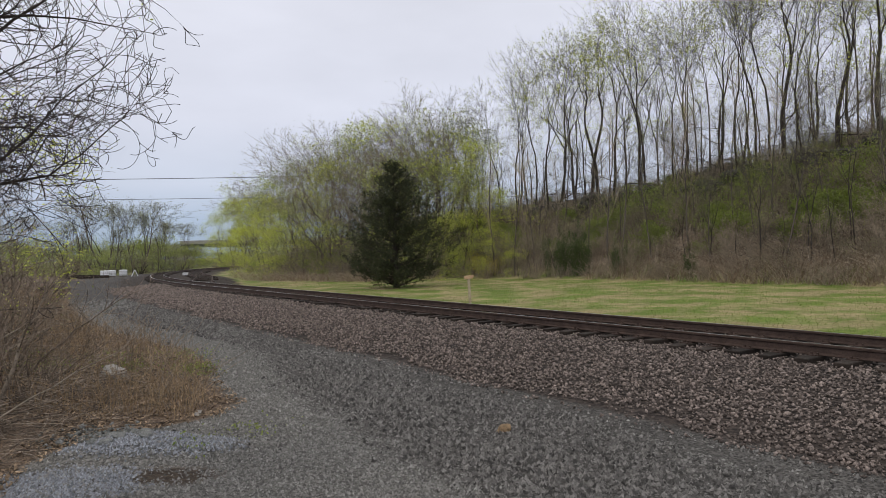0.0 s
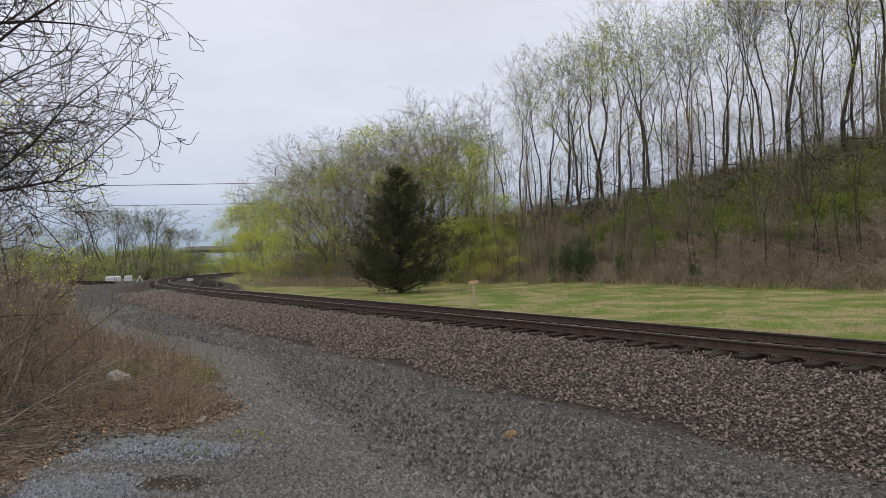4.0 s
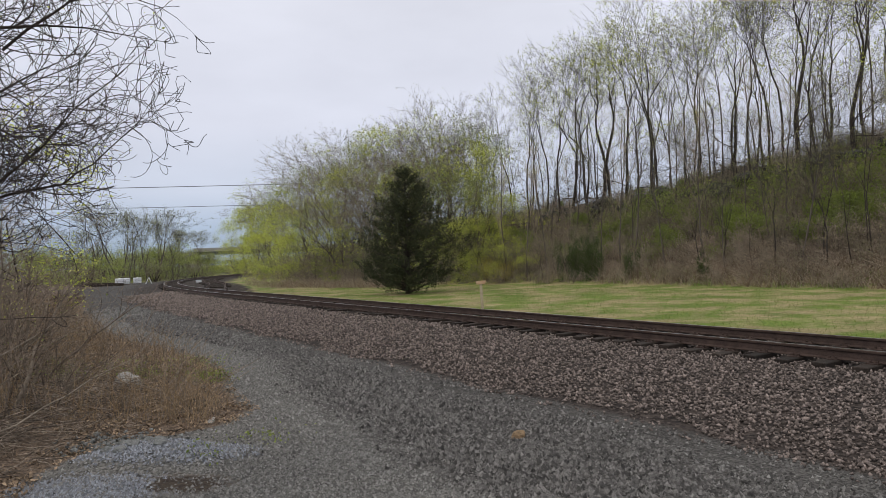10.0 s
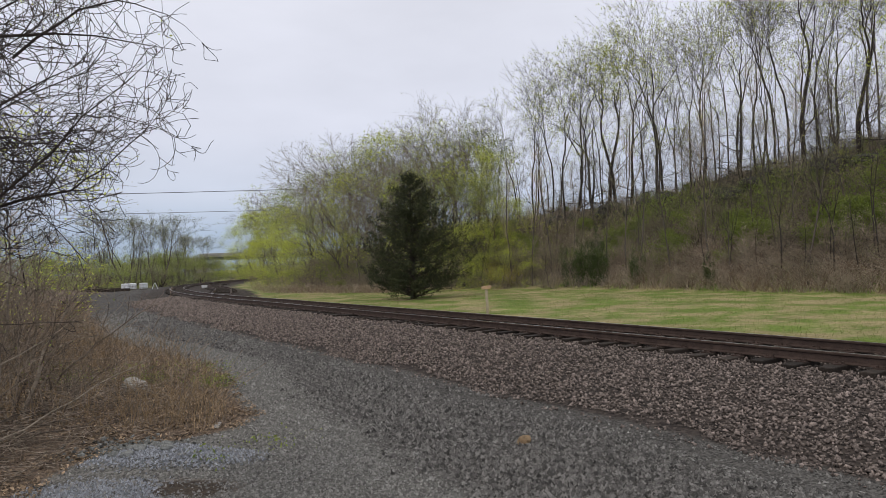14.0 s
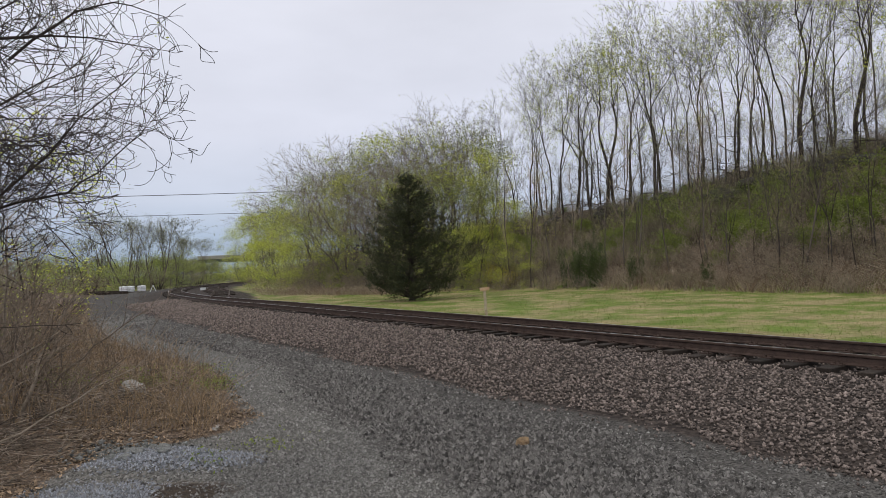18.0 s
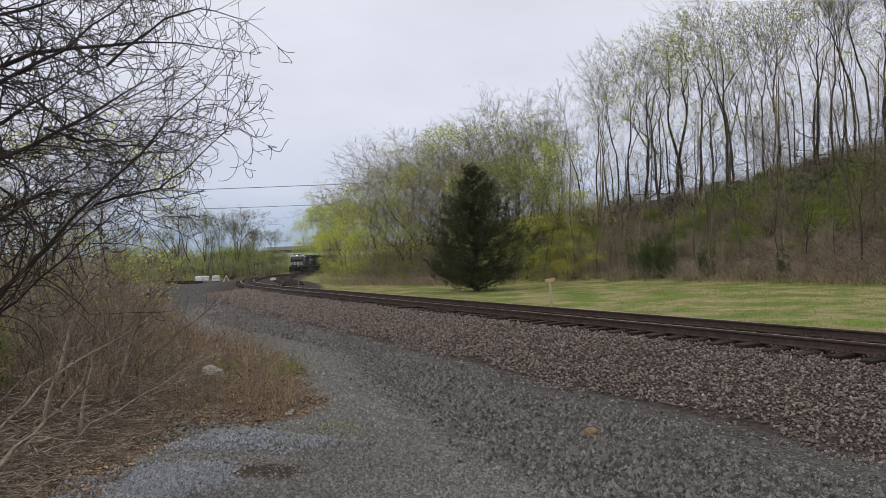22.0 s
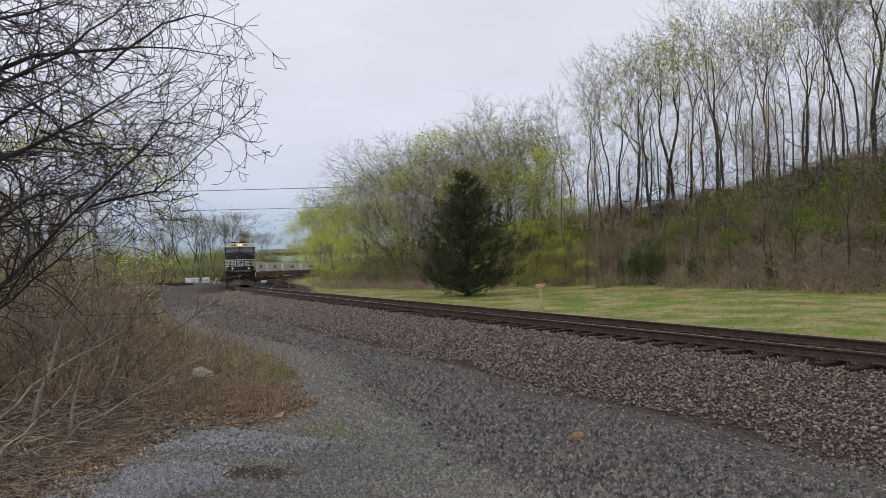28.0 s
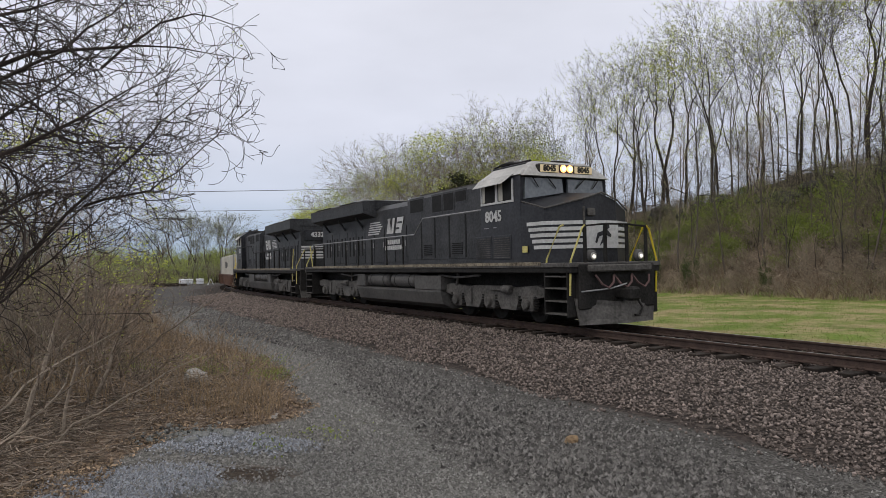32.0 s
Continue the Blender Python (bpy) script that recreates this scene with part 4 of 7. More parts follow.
def cedar():
    r = np.random.default_rng(3)
    top = tagged(new("cedar_tree"), "dense dark green conical red cedar standing in the grass", "tree")
    h = 8.6
    segs, pts = [(0, 0, -0.2, 0, 0, h * 0.9, 0.22, 0.03)], []
    for k in range(330):
        z = 0.1 + (h - 0.4) * r.uniform() ** 1.25
        u = z / h
        a = r.uniform(0, 6.28)
        lobe = 1 + 0.26 * math.sin(3 * a + 1.3 + 2 * u) + 0.2 * math.sin(5 * a + 11 * u) + 0.16 * math.sin(2 * a + 27 * u)
        reach = 3.6 * (1 - u ** 1.5) ** 1.1 * (0.8 + 0.2 * min(1, u * 6)) * (0.4 + 0.7 * r.uniform() ** 0.6) * lobe + 0.15
        base = np.array((0, 0, z))
        tip = np.array((math.cos(a) * reach, math.sin(a) * reach, z + reach * r.uniform(0.15, 0.55)))
        segs.append((*base, *tip, 0.028, 0.006))
        for q in range(int(2 + 2.2 * reach)):  # upswept sprays along the bough
            t = r.uniform(0.35, 1.0) ** 0.7
            c = base + (tip - base) * t + r.normal(0, 0.10 + 0.05 * reach, 3)
            e = c + np.array((math.cos(a) * 0.25, math.sin(a) * 0.25, r.uniform(0.15, 0.5))) + r.normal(0, 0.1, 3)
            segs.append((*c, *e, 0.008, 0.004))
            m = int(r.integers(16, 30))
            pts.append(c + (e - c) * r.uniform(-0.2, 1.15, m)[:, None] + r.normal(0, 0.085, (m, 3)))
    tagged(part("trunk", sticks("trunk", segs, BARK_DARK, 4), None, top), kind="stuff")
    tagged(part("foliage", flakes("foliage", np.concatenate(pts), 0.06, CEDAR, r), None, top), kind="stuff")
    top.matrix_basis = placed(-2.15, 47.0)


cedar()


# ---- yard and distance ----
def overpass():
    top = tagged(new("road_overpass"), "grey concrete road overpass on piers beyond the curve", "bridge")
    part("deck", Mesh().box(-10, 90, -4.5, 4.5, 6.6, 7.2, 0.05), CONCRETE, top)
    for y in (-4.5, 4.5):
        part("parapet", Mesh().box(-10, 90, y - 0.15, y + 0.15, 7.2, 8.1, 0.03), CONCRETE, top)
    for y in (-3.6, -1.2, 1.2, 3.6):
        part("girder", Mesh().box(-10, 90, y - 0.2, y + 0.2, 5.3, 6.6, 0.02), CONCRETE_DARK, top)
    for x in (14, 38, 62):
        pier = part("pier_cap", Mesh().box(x - 0.7, x + 0.7, -4.6, 4.6, 4.5, 5.3, 0.05), CONCRETE, top)
        for y in (-3.4, 0, 3.4):
            part("column", Mesh().disc((x, y, 1.2), 0.5, 6.8, "z", 14, 0.04), CONCRETE, pier)
    part("abutment", Mesh().prism([(-16, -5), (-16, 6.58), (-10, 6.58), (-4, -5)], -5, 5), CONCRETE, top)
    x, y = 300 * math.sin(radians(-17.5)), 300 * math.cos(radians(-17.5))
    top.matrix_basis = pose(x, y, gz(x, y) + 2.1, 0, 0, 6)


overpass()


def wires():
    wood = material("grey_pole_wood", (0.07, 0.055, 0.045), (0.16, 0.13, 0.105), 2, 0.9, bump=0.4)
    cable = material("dark_cable", (0.16, 0.165, 0.18), (0.22, 0.225, 0.24), 2, 0.7, bump=0)
    ends = [(150 * math.sin(radians(b)), 150 * math.cos(radians(b))) for b in (-52, 1)]
    for x, y in ends:
        g = gz(x, y)
        p = tagged(new("utility_pole"), "tall grey wooden utility pole with cross arm", "utility pole", "utility poles")
        part("pole", Mesh().tube([(0, 0, -0.5), (0, 0, 19.5)], 0.17, 8, r_end=0.11), wood, p)
        part("cross_arm", Mesh().box(-0.06, 0.06, -1.1, 1.1, 18.3, 18.45, 0.01), wood, p)
        part("insulator", Mesh().disc((0, 0.9, 18.55), 0.06, 0.2, "z", 8, 0.02), CONCRETE, p)
        p.matrix_basis = pose(x, y, g)
    for z0, z1, r in ((14.0, 18.5, 0.06), (11.3, 14.1, 0.045)):
        pts = []
        for k in range(33):
            u = k / 32
            pts.append((ends[0][0] + (ends[1][0] - ends[0][0]) * u, ends[0][1] + (ends[1][1] - ends[0][1]) * u, z0 + (z1 - z0) * u + 0.6 * (4 * u * (u - 1)) + 0.6))
        tagged(part("overhead_cable", Mesh().tube(pts, r, 4), cable), "dark overhead cable crossing the yard between poles", "cable", "overhead cables")


wires()


def yard_things():
    r = np.random.default_rng(2)
    tote = tagged(new("bulk_tote"), "white plastic bulk liquid tote on a pallet", "container", "totes in the yard")
    body = part("tank", Mesh().box(-0.58, 0.58, -0.5, 0.5, 0.16, 1.1, 0.07), WHITE_PLASTIC, tote)
    part("cap", Mesh().disc((0, 0, 1.12), 0.12, 0.06, "z", 12, 0.01), WHITE_PLASTIC, body)
    for x in (-0.4, 0, 0.4):
        part("pallet_block", Mesh().box(x - 0.09, x + 0.09, -0.5, 0.5, 0, 0.15, 0.01), GREY_PALLET, tote)
    for z in (0.35, 0.6, 0.85):
        part("cage_bar", Mesh().tube([(-0.6, -0.52, z), (0.6, -0.52, z), (0.6, 0.52, z), (-0.6, 0.52, z), (-0.6, -0.52, z)], 0.012, 4), RAIL_STEEL, tote)
    spots = []
    for px, d in ((-0.4635, 125), (-0.4540, 125.5), (-0.4375, 125)):
        spots.append((d * math.sin(math.atan(px)), d * math.cos(math.atan(px))))
    for k, (x, y) in enumerate(spots):
        m = pose(x, y, gz(x, y), 0, 0, r.uniform(0, 40))
        if k:
            copy_thing(tote, m)
        else:
            tote.matrix_basis = m
    x, y = 122 * math.sin(math.atan(-0.421)), 122 * math.cos(math.atan(-0.421))
    sign = tagged(new("trestle_barrier"), "white wooden trestle standing in the yard", "barrier")
    for sd in (-1, 1):
        part("leg", Mesh().prism([(sd * 0.55, 0), (sd * 0.4, 0), (-0.02, 1.0), (0.1 * sd, 1.0)], -0.05, 0.05), WHITE_PLASTIC, sign)
    part("rail", Mesh().box(-0.08, 0.08, -0.6, 0.6, 0.92, 1.06, 0.01), WHITE_PLASTIC, sign)
    sign.matrix_basis = pose(x, y, gz(x, y), 0, 0, 25)
    for k in range(7):  # dark scrap timber along the yard's end
        a = math.atan(-0.52 + 0.0085 * k + r.normal(0, 0.001))
        d = 118 + r.normal(0, 1.0)
        x, y = d * math.sin(a), d * math.cos(a)
        ln, h = r.uniform(0.7, 1.6), r.uniform(0.3, 0.6)
        t = tagged(new("timber_stack"), "low stack of dark scrap ties in the yard", "timber", "scrap timber")
        for j in range(3):
            part("scrap_tie", Mesh().box(-ln, ln, -0.3 + 0.22 * j, -0.12 + 0.22 * j, 0, h * (0.6 + 0.2 * j), 0.03), TIE, t)
        t.matrix_basis = pose(x, y, gz(x, y) - 0.02, 0, 0, r.uniform(-20, 60))
    x, y = 97 * math.sin(math.atan(-0.349)), 97 * math.cos(math.atan(-0.349))
    bx = tagged(new("signal_box"), "small white lineside equipment box", "equipment box")
    part("body", Mesh().box(-0.35, 0.35, -0.22, 0.22, 0.06, 0.34, 0.03), WHITE_PLASTIC, bx)
    part("lid", Mesh().box(-0.39, 0.39, -0.26, 0.26, 0.34, 0.39, 0.015), WHITE_PLASTIC, bx)
    part("foot", Mesh().box(-0.3, 0.3, -0.18, 0.18, -0.05, 0.06), CONCRETE, bx)
    bx.matrix_basis = pose(x, y, gz(x, y), 0, 0, 15)
    # fallen logs by the brush
    for k in range(5):
        a = r.uniform(-0.5, 0.5)
        x, y = -27.2 + r.normal(0, 0.9), 49.5 + r.normal(0, 0.9)
        ln = r.uniform(0.9, 1.9)
        tagged(part("fallen_log", Mesh().tube([(-ln, 0, 0.14), (-ln * 0.3, 0.05, 0.2), (ln * 0.4, -0.04, 0.24), (ln, 0.03, 0.3)], 0.13, 8, r_end=0.07), BARK, at=pose(x, y, gz(x, y) + 0.02, 0, r.uniform(-8, 4), math.degrees(a) - 35)), "grey fallen log at the edge of the brush", "log", "fallen logs")
    # marker stake
    st = tagged(new("marker_post"), "weathered pale marker post with orange-tan cap board", "marker post")
    part("post", Mesh().box(-0.055, 0.055, -0.05, 0.05, -0.3, 1.12, 0.012), material("weathered_post", (0.26, 0.21, 0.14), (0.48, 0.42, 0.31), 6, 0.85, bump=0.3), st)
    part("cap_board", Mesh().prism([(-0.19, 1.12), (-0.21, 1.24), (0.2, 1.27), (0.24, 1.22), (0.16, 1.12)], -0.06, 0.06), material("orange_cap", (0.42, 0.26, 0.15), (0.58, 0.42, 0.28), 6, 0.8, bump=0.2), st, "orange-tan cap board")
    st.matrix_basis = pose(1.85, 30.5, gz(1.85, 30.5), 0, -2, 8)


GREY_PALLET = material("grey_pallet_wood", (0.12, 0.10, 0.085), (0.25, 0.21, 0.18), 4, 0.9, bump=0.3)
yard_things()


def rock(name, x, y, size, mat, label, seed, flat=0.6):
    r = np.random.default_rng(seed)
    bm = bmesh.new()
    bmesh.ops.create_icosphere(bm, subdivisions=3, radius=1)
    for v in bm.verts:
        c = v.co.copy()
        k = 1 + 0.35 * noise.noise(c * 1.3 + Vector((seed, 0, 0))) + 0.12 * noise.noise(c * 3.5 + Vector((0, seed, 0)))
        v.co = Vector((c.x * size[0], c.y * size[1], max(c.z, -0.35) * size[2])) * k
    me = bpy.data.meshes.new(name)
    bm.to_mesh(me)
    bm.free()
    me.materials.append(mat)
    ob = new(name, me)
    ob.matrix_basis = pose(x, y, gz(x, y) + size[2] * 0.25, r.normal(0, 4), r.normal(0, 4), r.uniform(0, 180))
    return tagged(ob, label, "rock")


PALE_ROCK = material("pale_limestone", (0.25, 0.24, 0.22), (0.46, 0.45, 0.42), 7, 0.9, bump=0.5)
TAN_ROCK = material("tan_sandstone", (0.07, 0.045, 0.028), (0.36, 0.25, 0.14), 14, 0.9, bump=0.5)
DARK_ROCK = material("mossy_dark_rock", (0.02, 0.019, 0.017), (0.10, 0.095, 0.085), 2.5, 0.95, bump=0.8, bump_dist=0.08)
_r = np.random.default_rng(33)
for _k, _b in enumerate(np.arange(9.5, 37, 1.15)):
    _x, _y, _d = on_bank(_b + _r.normal(0, 0.2), 11.0 + _r.normal(0, 0.7))
    tagged(rock("rock_outcrop", _x, _y, (_r.uniform(0.6, 1.5), _r.uniform(0.5, 0.9), _r.uniform(0.35, 0.8)), DARK_ROCK, "dark mossy rock outcrop on the crest of the bank", 60 + _k), group="crest rocks")
rock("boulder", -5.8, 12.75, (0.27, 0.2, 0.17), PALE_ROCK, "pale grey boulder among the weeds", 3)
rock("white_stone", -3.32, 9.9, (0.11, 0.06, 0.03), PALE_ROCK, "small white stone on dead leaves", 5)
rock("tan_stone", 0.89, 8.5, (0.12, 0.08, 0.058), TAN_ROCK, "tan stone lying on the dark gravel", 8)
for _k, (_x, _y) in enumerate(((-3.75, 8.15), (-3.52, 8.22), (-3.6, 8.02), (-3.35, 8.12), (-3.9, 8.0), (-3.28, 7.98), (-3.7, 7.9))):
    tagged(rock("crushed_lump", _x, _y, (0.075, 0.055, 0.045), LUMP, "grey-green lump of broken stone on the gravel heap", 20 + _k), group="broken stone lumps")


# ---- brush beside the road ----
def vine(rng, segs, tips, p, d, ln, r, level, n=7, curl=0.16, kids=(5, 3, 2), flat=0.0):
    """A winding shoot that keeps bending one way, with side shoots."""
    axis = Vector(rng.normal(size=3)).normalized()
    bend = rng.normal(0, curl)
    pts = []
    for i in range(n):
        d = (Matrix.Rotation(bend, 3, axis) @ d + Vector(rng.normal(0, 0.07, 3))).normalized()
        q = p + d * (ln / n)
        r2 = max(r * (1 - 0.55 / n), 0.0026)
        segs.append((*p, *q, r, r2))
        p, r = q, r2
        pts.append((p.copy(), d.copy(), r))
    tips.append(p)
    if level < len(kids):
        for _ in range(kids[level]):
            a, da, ra = pts[int(rng.integers(1, n))]
            side = da.cross(Vector(rng.normal(size=3))).normalized()
            nd = (da * rng.uniform(0.4, 1.0) + side * rng.uniform(0.4, 1.0) + Vector((0, 0, 0.12))).normalized()
            vine(rng, segs, tips, a, nd, ln * rng.uniform(0.35, 0.75), max(ra * rng.uniform(0.45, 0.7), 0.0028), level + 1, 6, curl * 1.25, kids)


def bezier(a, b, c, n):
    a, b, c = Vector(a), Vector(b), Vector(c)
    return [a * (1 - u) ** 2 + b * 2 * u * (1 - u) + c * u * u for u in (k / n for k in range(n + 1))]


def overhanging_tree():
    """Leaning scrub tree beside the camera; its limbs and vines hang over the brush."""
    r = np.random.default_rng(41)
    top = tagged(new("overhanging_tree"), "leaning bare scrub tree draped with tangled vines", "tree")
    base = Vector((-5.0, 3.6, gz(-5.0, 3.6) - 0.15))
    fork = Vector((-4.35, 4.0, 2.2))
    thick = []
    limbs = [((-4.1, 4.2, 3.3), (-3.3, 4.6, 4.1), (-2.2, 5.7, 4.05), 0.022), ((-4.2, 3.9, 2.5), (-3.3, 4.5, 3.1), (-2.7, 5.1, 3.75), 0.026),
             ((-4.5, 4.7, 1.4), (-3.7, 5.3, 2.6), (-2.4, 5.85, 4.05), 0.022), ((-3.5, 5.4, 2.75), (-2.6, 5.6, 2.9), (-2.3, 5.8, 3.65), 0.012),
             ((-3.1, 5.0, 3.8), (-2.5, 5.5, 4.75), (-1.95, 5.7, 4.1), 0.011), ((-4.1, 3.7, 3.0), (-3.0, 4.2, 3.5), (-2.5, 4.7, 4.4), 0.02),
             ((-4.2, 3.9, 3.7), (-3.3, 4.2, 3.9), (-2.7, 4.7, 4.4), 0.018), ((-3.5, 4.8, 3.3), (-2.8, 5.0, 3.0), (-2.55, 5.3, 3.45), 0.012),
             ((-3.0, 5.5, 3.5), (-2.4, 5.7, 3.5), (-2.1, 5.8, 3.25), 0.006), ((-3.0, 5.6, 3.2), (-2.5, 5.8, 3.35), (-2.2, 5.9, 3.6), 0.006),
             ((-4.3, 4.4, 2.2), (-3.8, 4.7, 2.6), (-3.1, 5.3, 3.3), 0.018), ((-4.6, 5.0, 1.6), (-3.9, 5.6, 2.2), (-3.2, 6.0, 3.2), 0.014), ((-4.5, 5.2, 1.9), (-3.7, 6.0, 2.7), (-3.3, 6.3, 3.9), 0.012),
             ((-4.4, 4.6, 3.0), (-3.7, 5.2, 3.6), (-3.0, 5.8, 4.6), 0.014), ((-4.3, 4.2, 4.0), (-3.6, 4.9, 4.4), (-2.9, 5.6, 4.9), 0.013),
             ((-4.4, 4.1, 2.9), (-3.9, 4.6, 3.2), (-3.3, 5.2, 3.1), 0.014), ((-4.5, 4.4, 3.4), (-3.9, 4.8, 3.9), (-3.4, 5.4, 4.2), 0.014), ((-4.6, 4.8, 2.4), (-4.1, 5.3, 2.9), (-3.5, 5.9, 3.0), 0.013), ((-4.4, 4.4, 4.4), (-3.8, 4.8, 4.6), (-3.1, 5.4, 4.6), 0.012)]
    for k, q in enumerate((fork, Vector((-4.5, 4.7, 1.4)))):
        pts = bezier(base, base + Vector((-0.1, 0.2, 1.2)), q, 6)
        for i in range(6):
            thick.append((*pts[i], *pts[i + 1], 0.075 - 0.006 * i, 0.069 - 0.006 * i))
    segs, tips = [], []
    for a, b, c, rad in limbs:
        pts = bezier(a, b, c, 10)
        if rad > 0.012:
            near = fork if a[2] > 2.0 else Vector((-4.5, 4.7, 1.4))
            link = bezier(near, (near + pts[0]) / 2 + Vector((-0.1, 0, 0.1)), pts[0], 4)
            for i in range(4):
                thick.append((*link[i], *link[i + 1], rad * 1.3, rad * 1.2))
        for i in range(10):
            j = Vector(r.normal(0, 0.012, 3)) if 0 < i else Vector((0, 0, 0))
            pts[i] = pts[i] + j
        for i in range(10):
            r0, r1 = rad * (1 - 0.088 * i), rad * (1 - 0.088 * (i + 1))
            (thick if r0 > 0.009 else segs).append((*pts[i], *pts[i + 1], r0, r1))
            ax = (pts[i + 1] - pts[i]).normalized()
            if i == 9:  # curling shoots carry on from the limb's end
                for _ in range(3):
                    vine(r, segs, tips, pts[10], (ax + Vector(r.normal(0, 0.4, 3))).normalized(), r.uniform(0.15, 0.32), 0.0036, 3, 9, 0.28, (0, 0, 0))
            for _ in range(3 if pts[i].x < -3.1 else 1):
                side = ax.cross(Vector(r.normal(size=3))).normalized()
                mine, ends = [], []
                vine(r, mine, ends, pts[i + 1], (ax * 0.8 + side * 0.8 + Vector((0, 0, 0.15))).normalized(), r.uniform(0.45, 1.25), max(r1 * 0.5, 0.003), 1, 12, 0.34, (0, 2, 1))
                lim = math.tan(radians(-19.0 - abs(r.normal(0, 2.6))))
                floor = 2.75 + 0.5 * r.uniform()
                for q in mine:
                    if q[3] >= lim * q[4] or (q[5] < floor and q[3] > -0.46 * q[4]):
                        break
                    segs.append(q)
                    tips.append(Vector(q[3:6]))
    thick = [(*q[:6], q[6] * 1.1, q[7] * 1.1) for q in thick]
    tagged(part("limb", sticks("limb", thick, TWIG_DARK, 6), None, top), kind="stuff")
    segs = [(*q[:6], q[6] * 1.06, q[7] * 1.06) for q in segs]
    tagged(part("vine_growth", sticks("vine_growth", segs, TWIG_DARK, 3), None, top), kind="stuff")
    t = np.array([tuple(q) for q in tips])
    hi = t[t[:, 2] > 4.1]
    pick = hi[r.integers(len(hi), size=70)]
    tagged(part("foliage", flakes("foliage", pick + r.normal(0, 0.03, pick.shape), 0.016, LEAF, r), None, top), kind="stuff")


overhanging_tree()


def roadside_brush():
    r = np.random.default_rng(8)
    makers = []
    for k in range(3):
        segs, tips = [], []
        for j in range(9):
            d = Vector((r.normal(0.15, 0.4), r.normal(0, 0.35), 1)).normalized()
            vine(r, segs, tips, Vector((r.normal(0, 0.25), r.normal(0, 0.25), -0.08)), d, r.uniform(1.1, 2.1), r.uniform(0.011, 0.022), 0, 7, 0.07, (4, 2, 1))
        top = tagged(new("brush_clump"), "leggy bare brown brush clump beside the gravel road", "shrub", "roadside brush")
        tagged(part("stem_growth", sticks("stem_growth", segs, (BRUSH, TWIG, BRUSH)[k], 3), None, top), kind="stuff")
        tt = np.array([tuple(q) for q in tips])
        pk = tt[r.integers(len(tt), size=90)]
        tagged(part("bud_growth", flakes("bud_growth", pk + r.normal(0, 0.04, pk.shape), 0.018, LEAF_PALE if k else LEAF_GREEN, r), None, top), kind="stuff")
        makers.append([top, False])
    spots = [(-6.0, 9.7, 0.9), (-7.2, 10.2, 1.1), (-7.6, 12.0, 1.0), (-8.4, 11.0, 1.1), (-8.8, 13.0, 1.1), (-7.0, 7.4, 0.9), (-8.1, 9.1, 1.1), (-8.0, 10.4, 1.3), (-9.3, 12.2, 1.4)]
    for k in range(34):
        y = r.uniform(14, 50)
        off = r.uniform(1.5, 10) + (y - 10) * 0.05
        spots.append((float(np.interp(y, ROAD_Y, ROAD_X)) - off, y, r.uniform(0.7, 1.4)))
    for k, (x, y, sc) in enumerate(spots):
        row = makers[k % 3]
        m = placed(x, y, sc, r.uniform(0, 6.28), 0.02)
        if row[1]:
            copy_thing(row[0], m @ Matrix.Diagonal((*(1 / v for v in row[0].scale), 1)))
        else:
            row[0].matrix_basis, row[1] = m, True
    # taller thicket further left
    for k in range(70):
        y = r.uniform(11, 95)
        x = float(np.interp(y, ROAD_Y, ROAD_X)) - r.uniform(3.5, 17) - 0.04 * y
        put("brush", x, y, r.uniform(1.8, 3.6), r, 1.1)
    for k in range(16):
        y = r.uniform(16, 80)
        x = float(np.interp(y, ROAD_Y, ROAD_X)) - r.uniform(7, 18)
        put(str(r.choice(["slim", "brown", "leafy"])), x, y, r.uniform(4.5, 7.5), r)
    for x, y, h in ((-10.5, 14.5, 5.5), (-12.5, 17.5, 6.5), (-9.9, 12.2, 4.6)):
        put("brown", x, y, h, r, 1.6)
    put("leafy", -12.0, 16.0, 6.0, r, 1.5)
    for x, y, h in ((-26, 40, 8.0), (-30, 44, 8.5), (-22, 36, 6.5)):
        put("blossom", x, y, h, r, 1.2)
    for x, y, h in ((-7.4, 8.4, 1.2), (-8.6, 10.2, 1.6), (-9.2, 9.2, 1.7)):
        put("green", x, y, h, r)


roadside_brush()


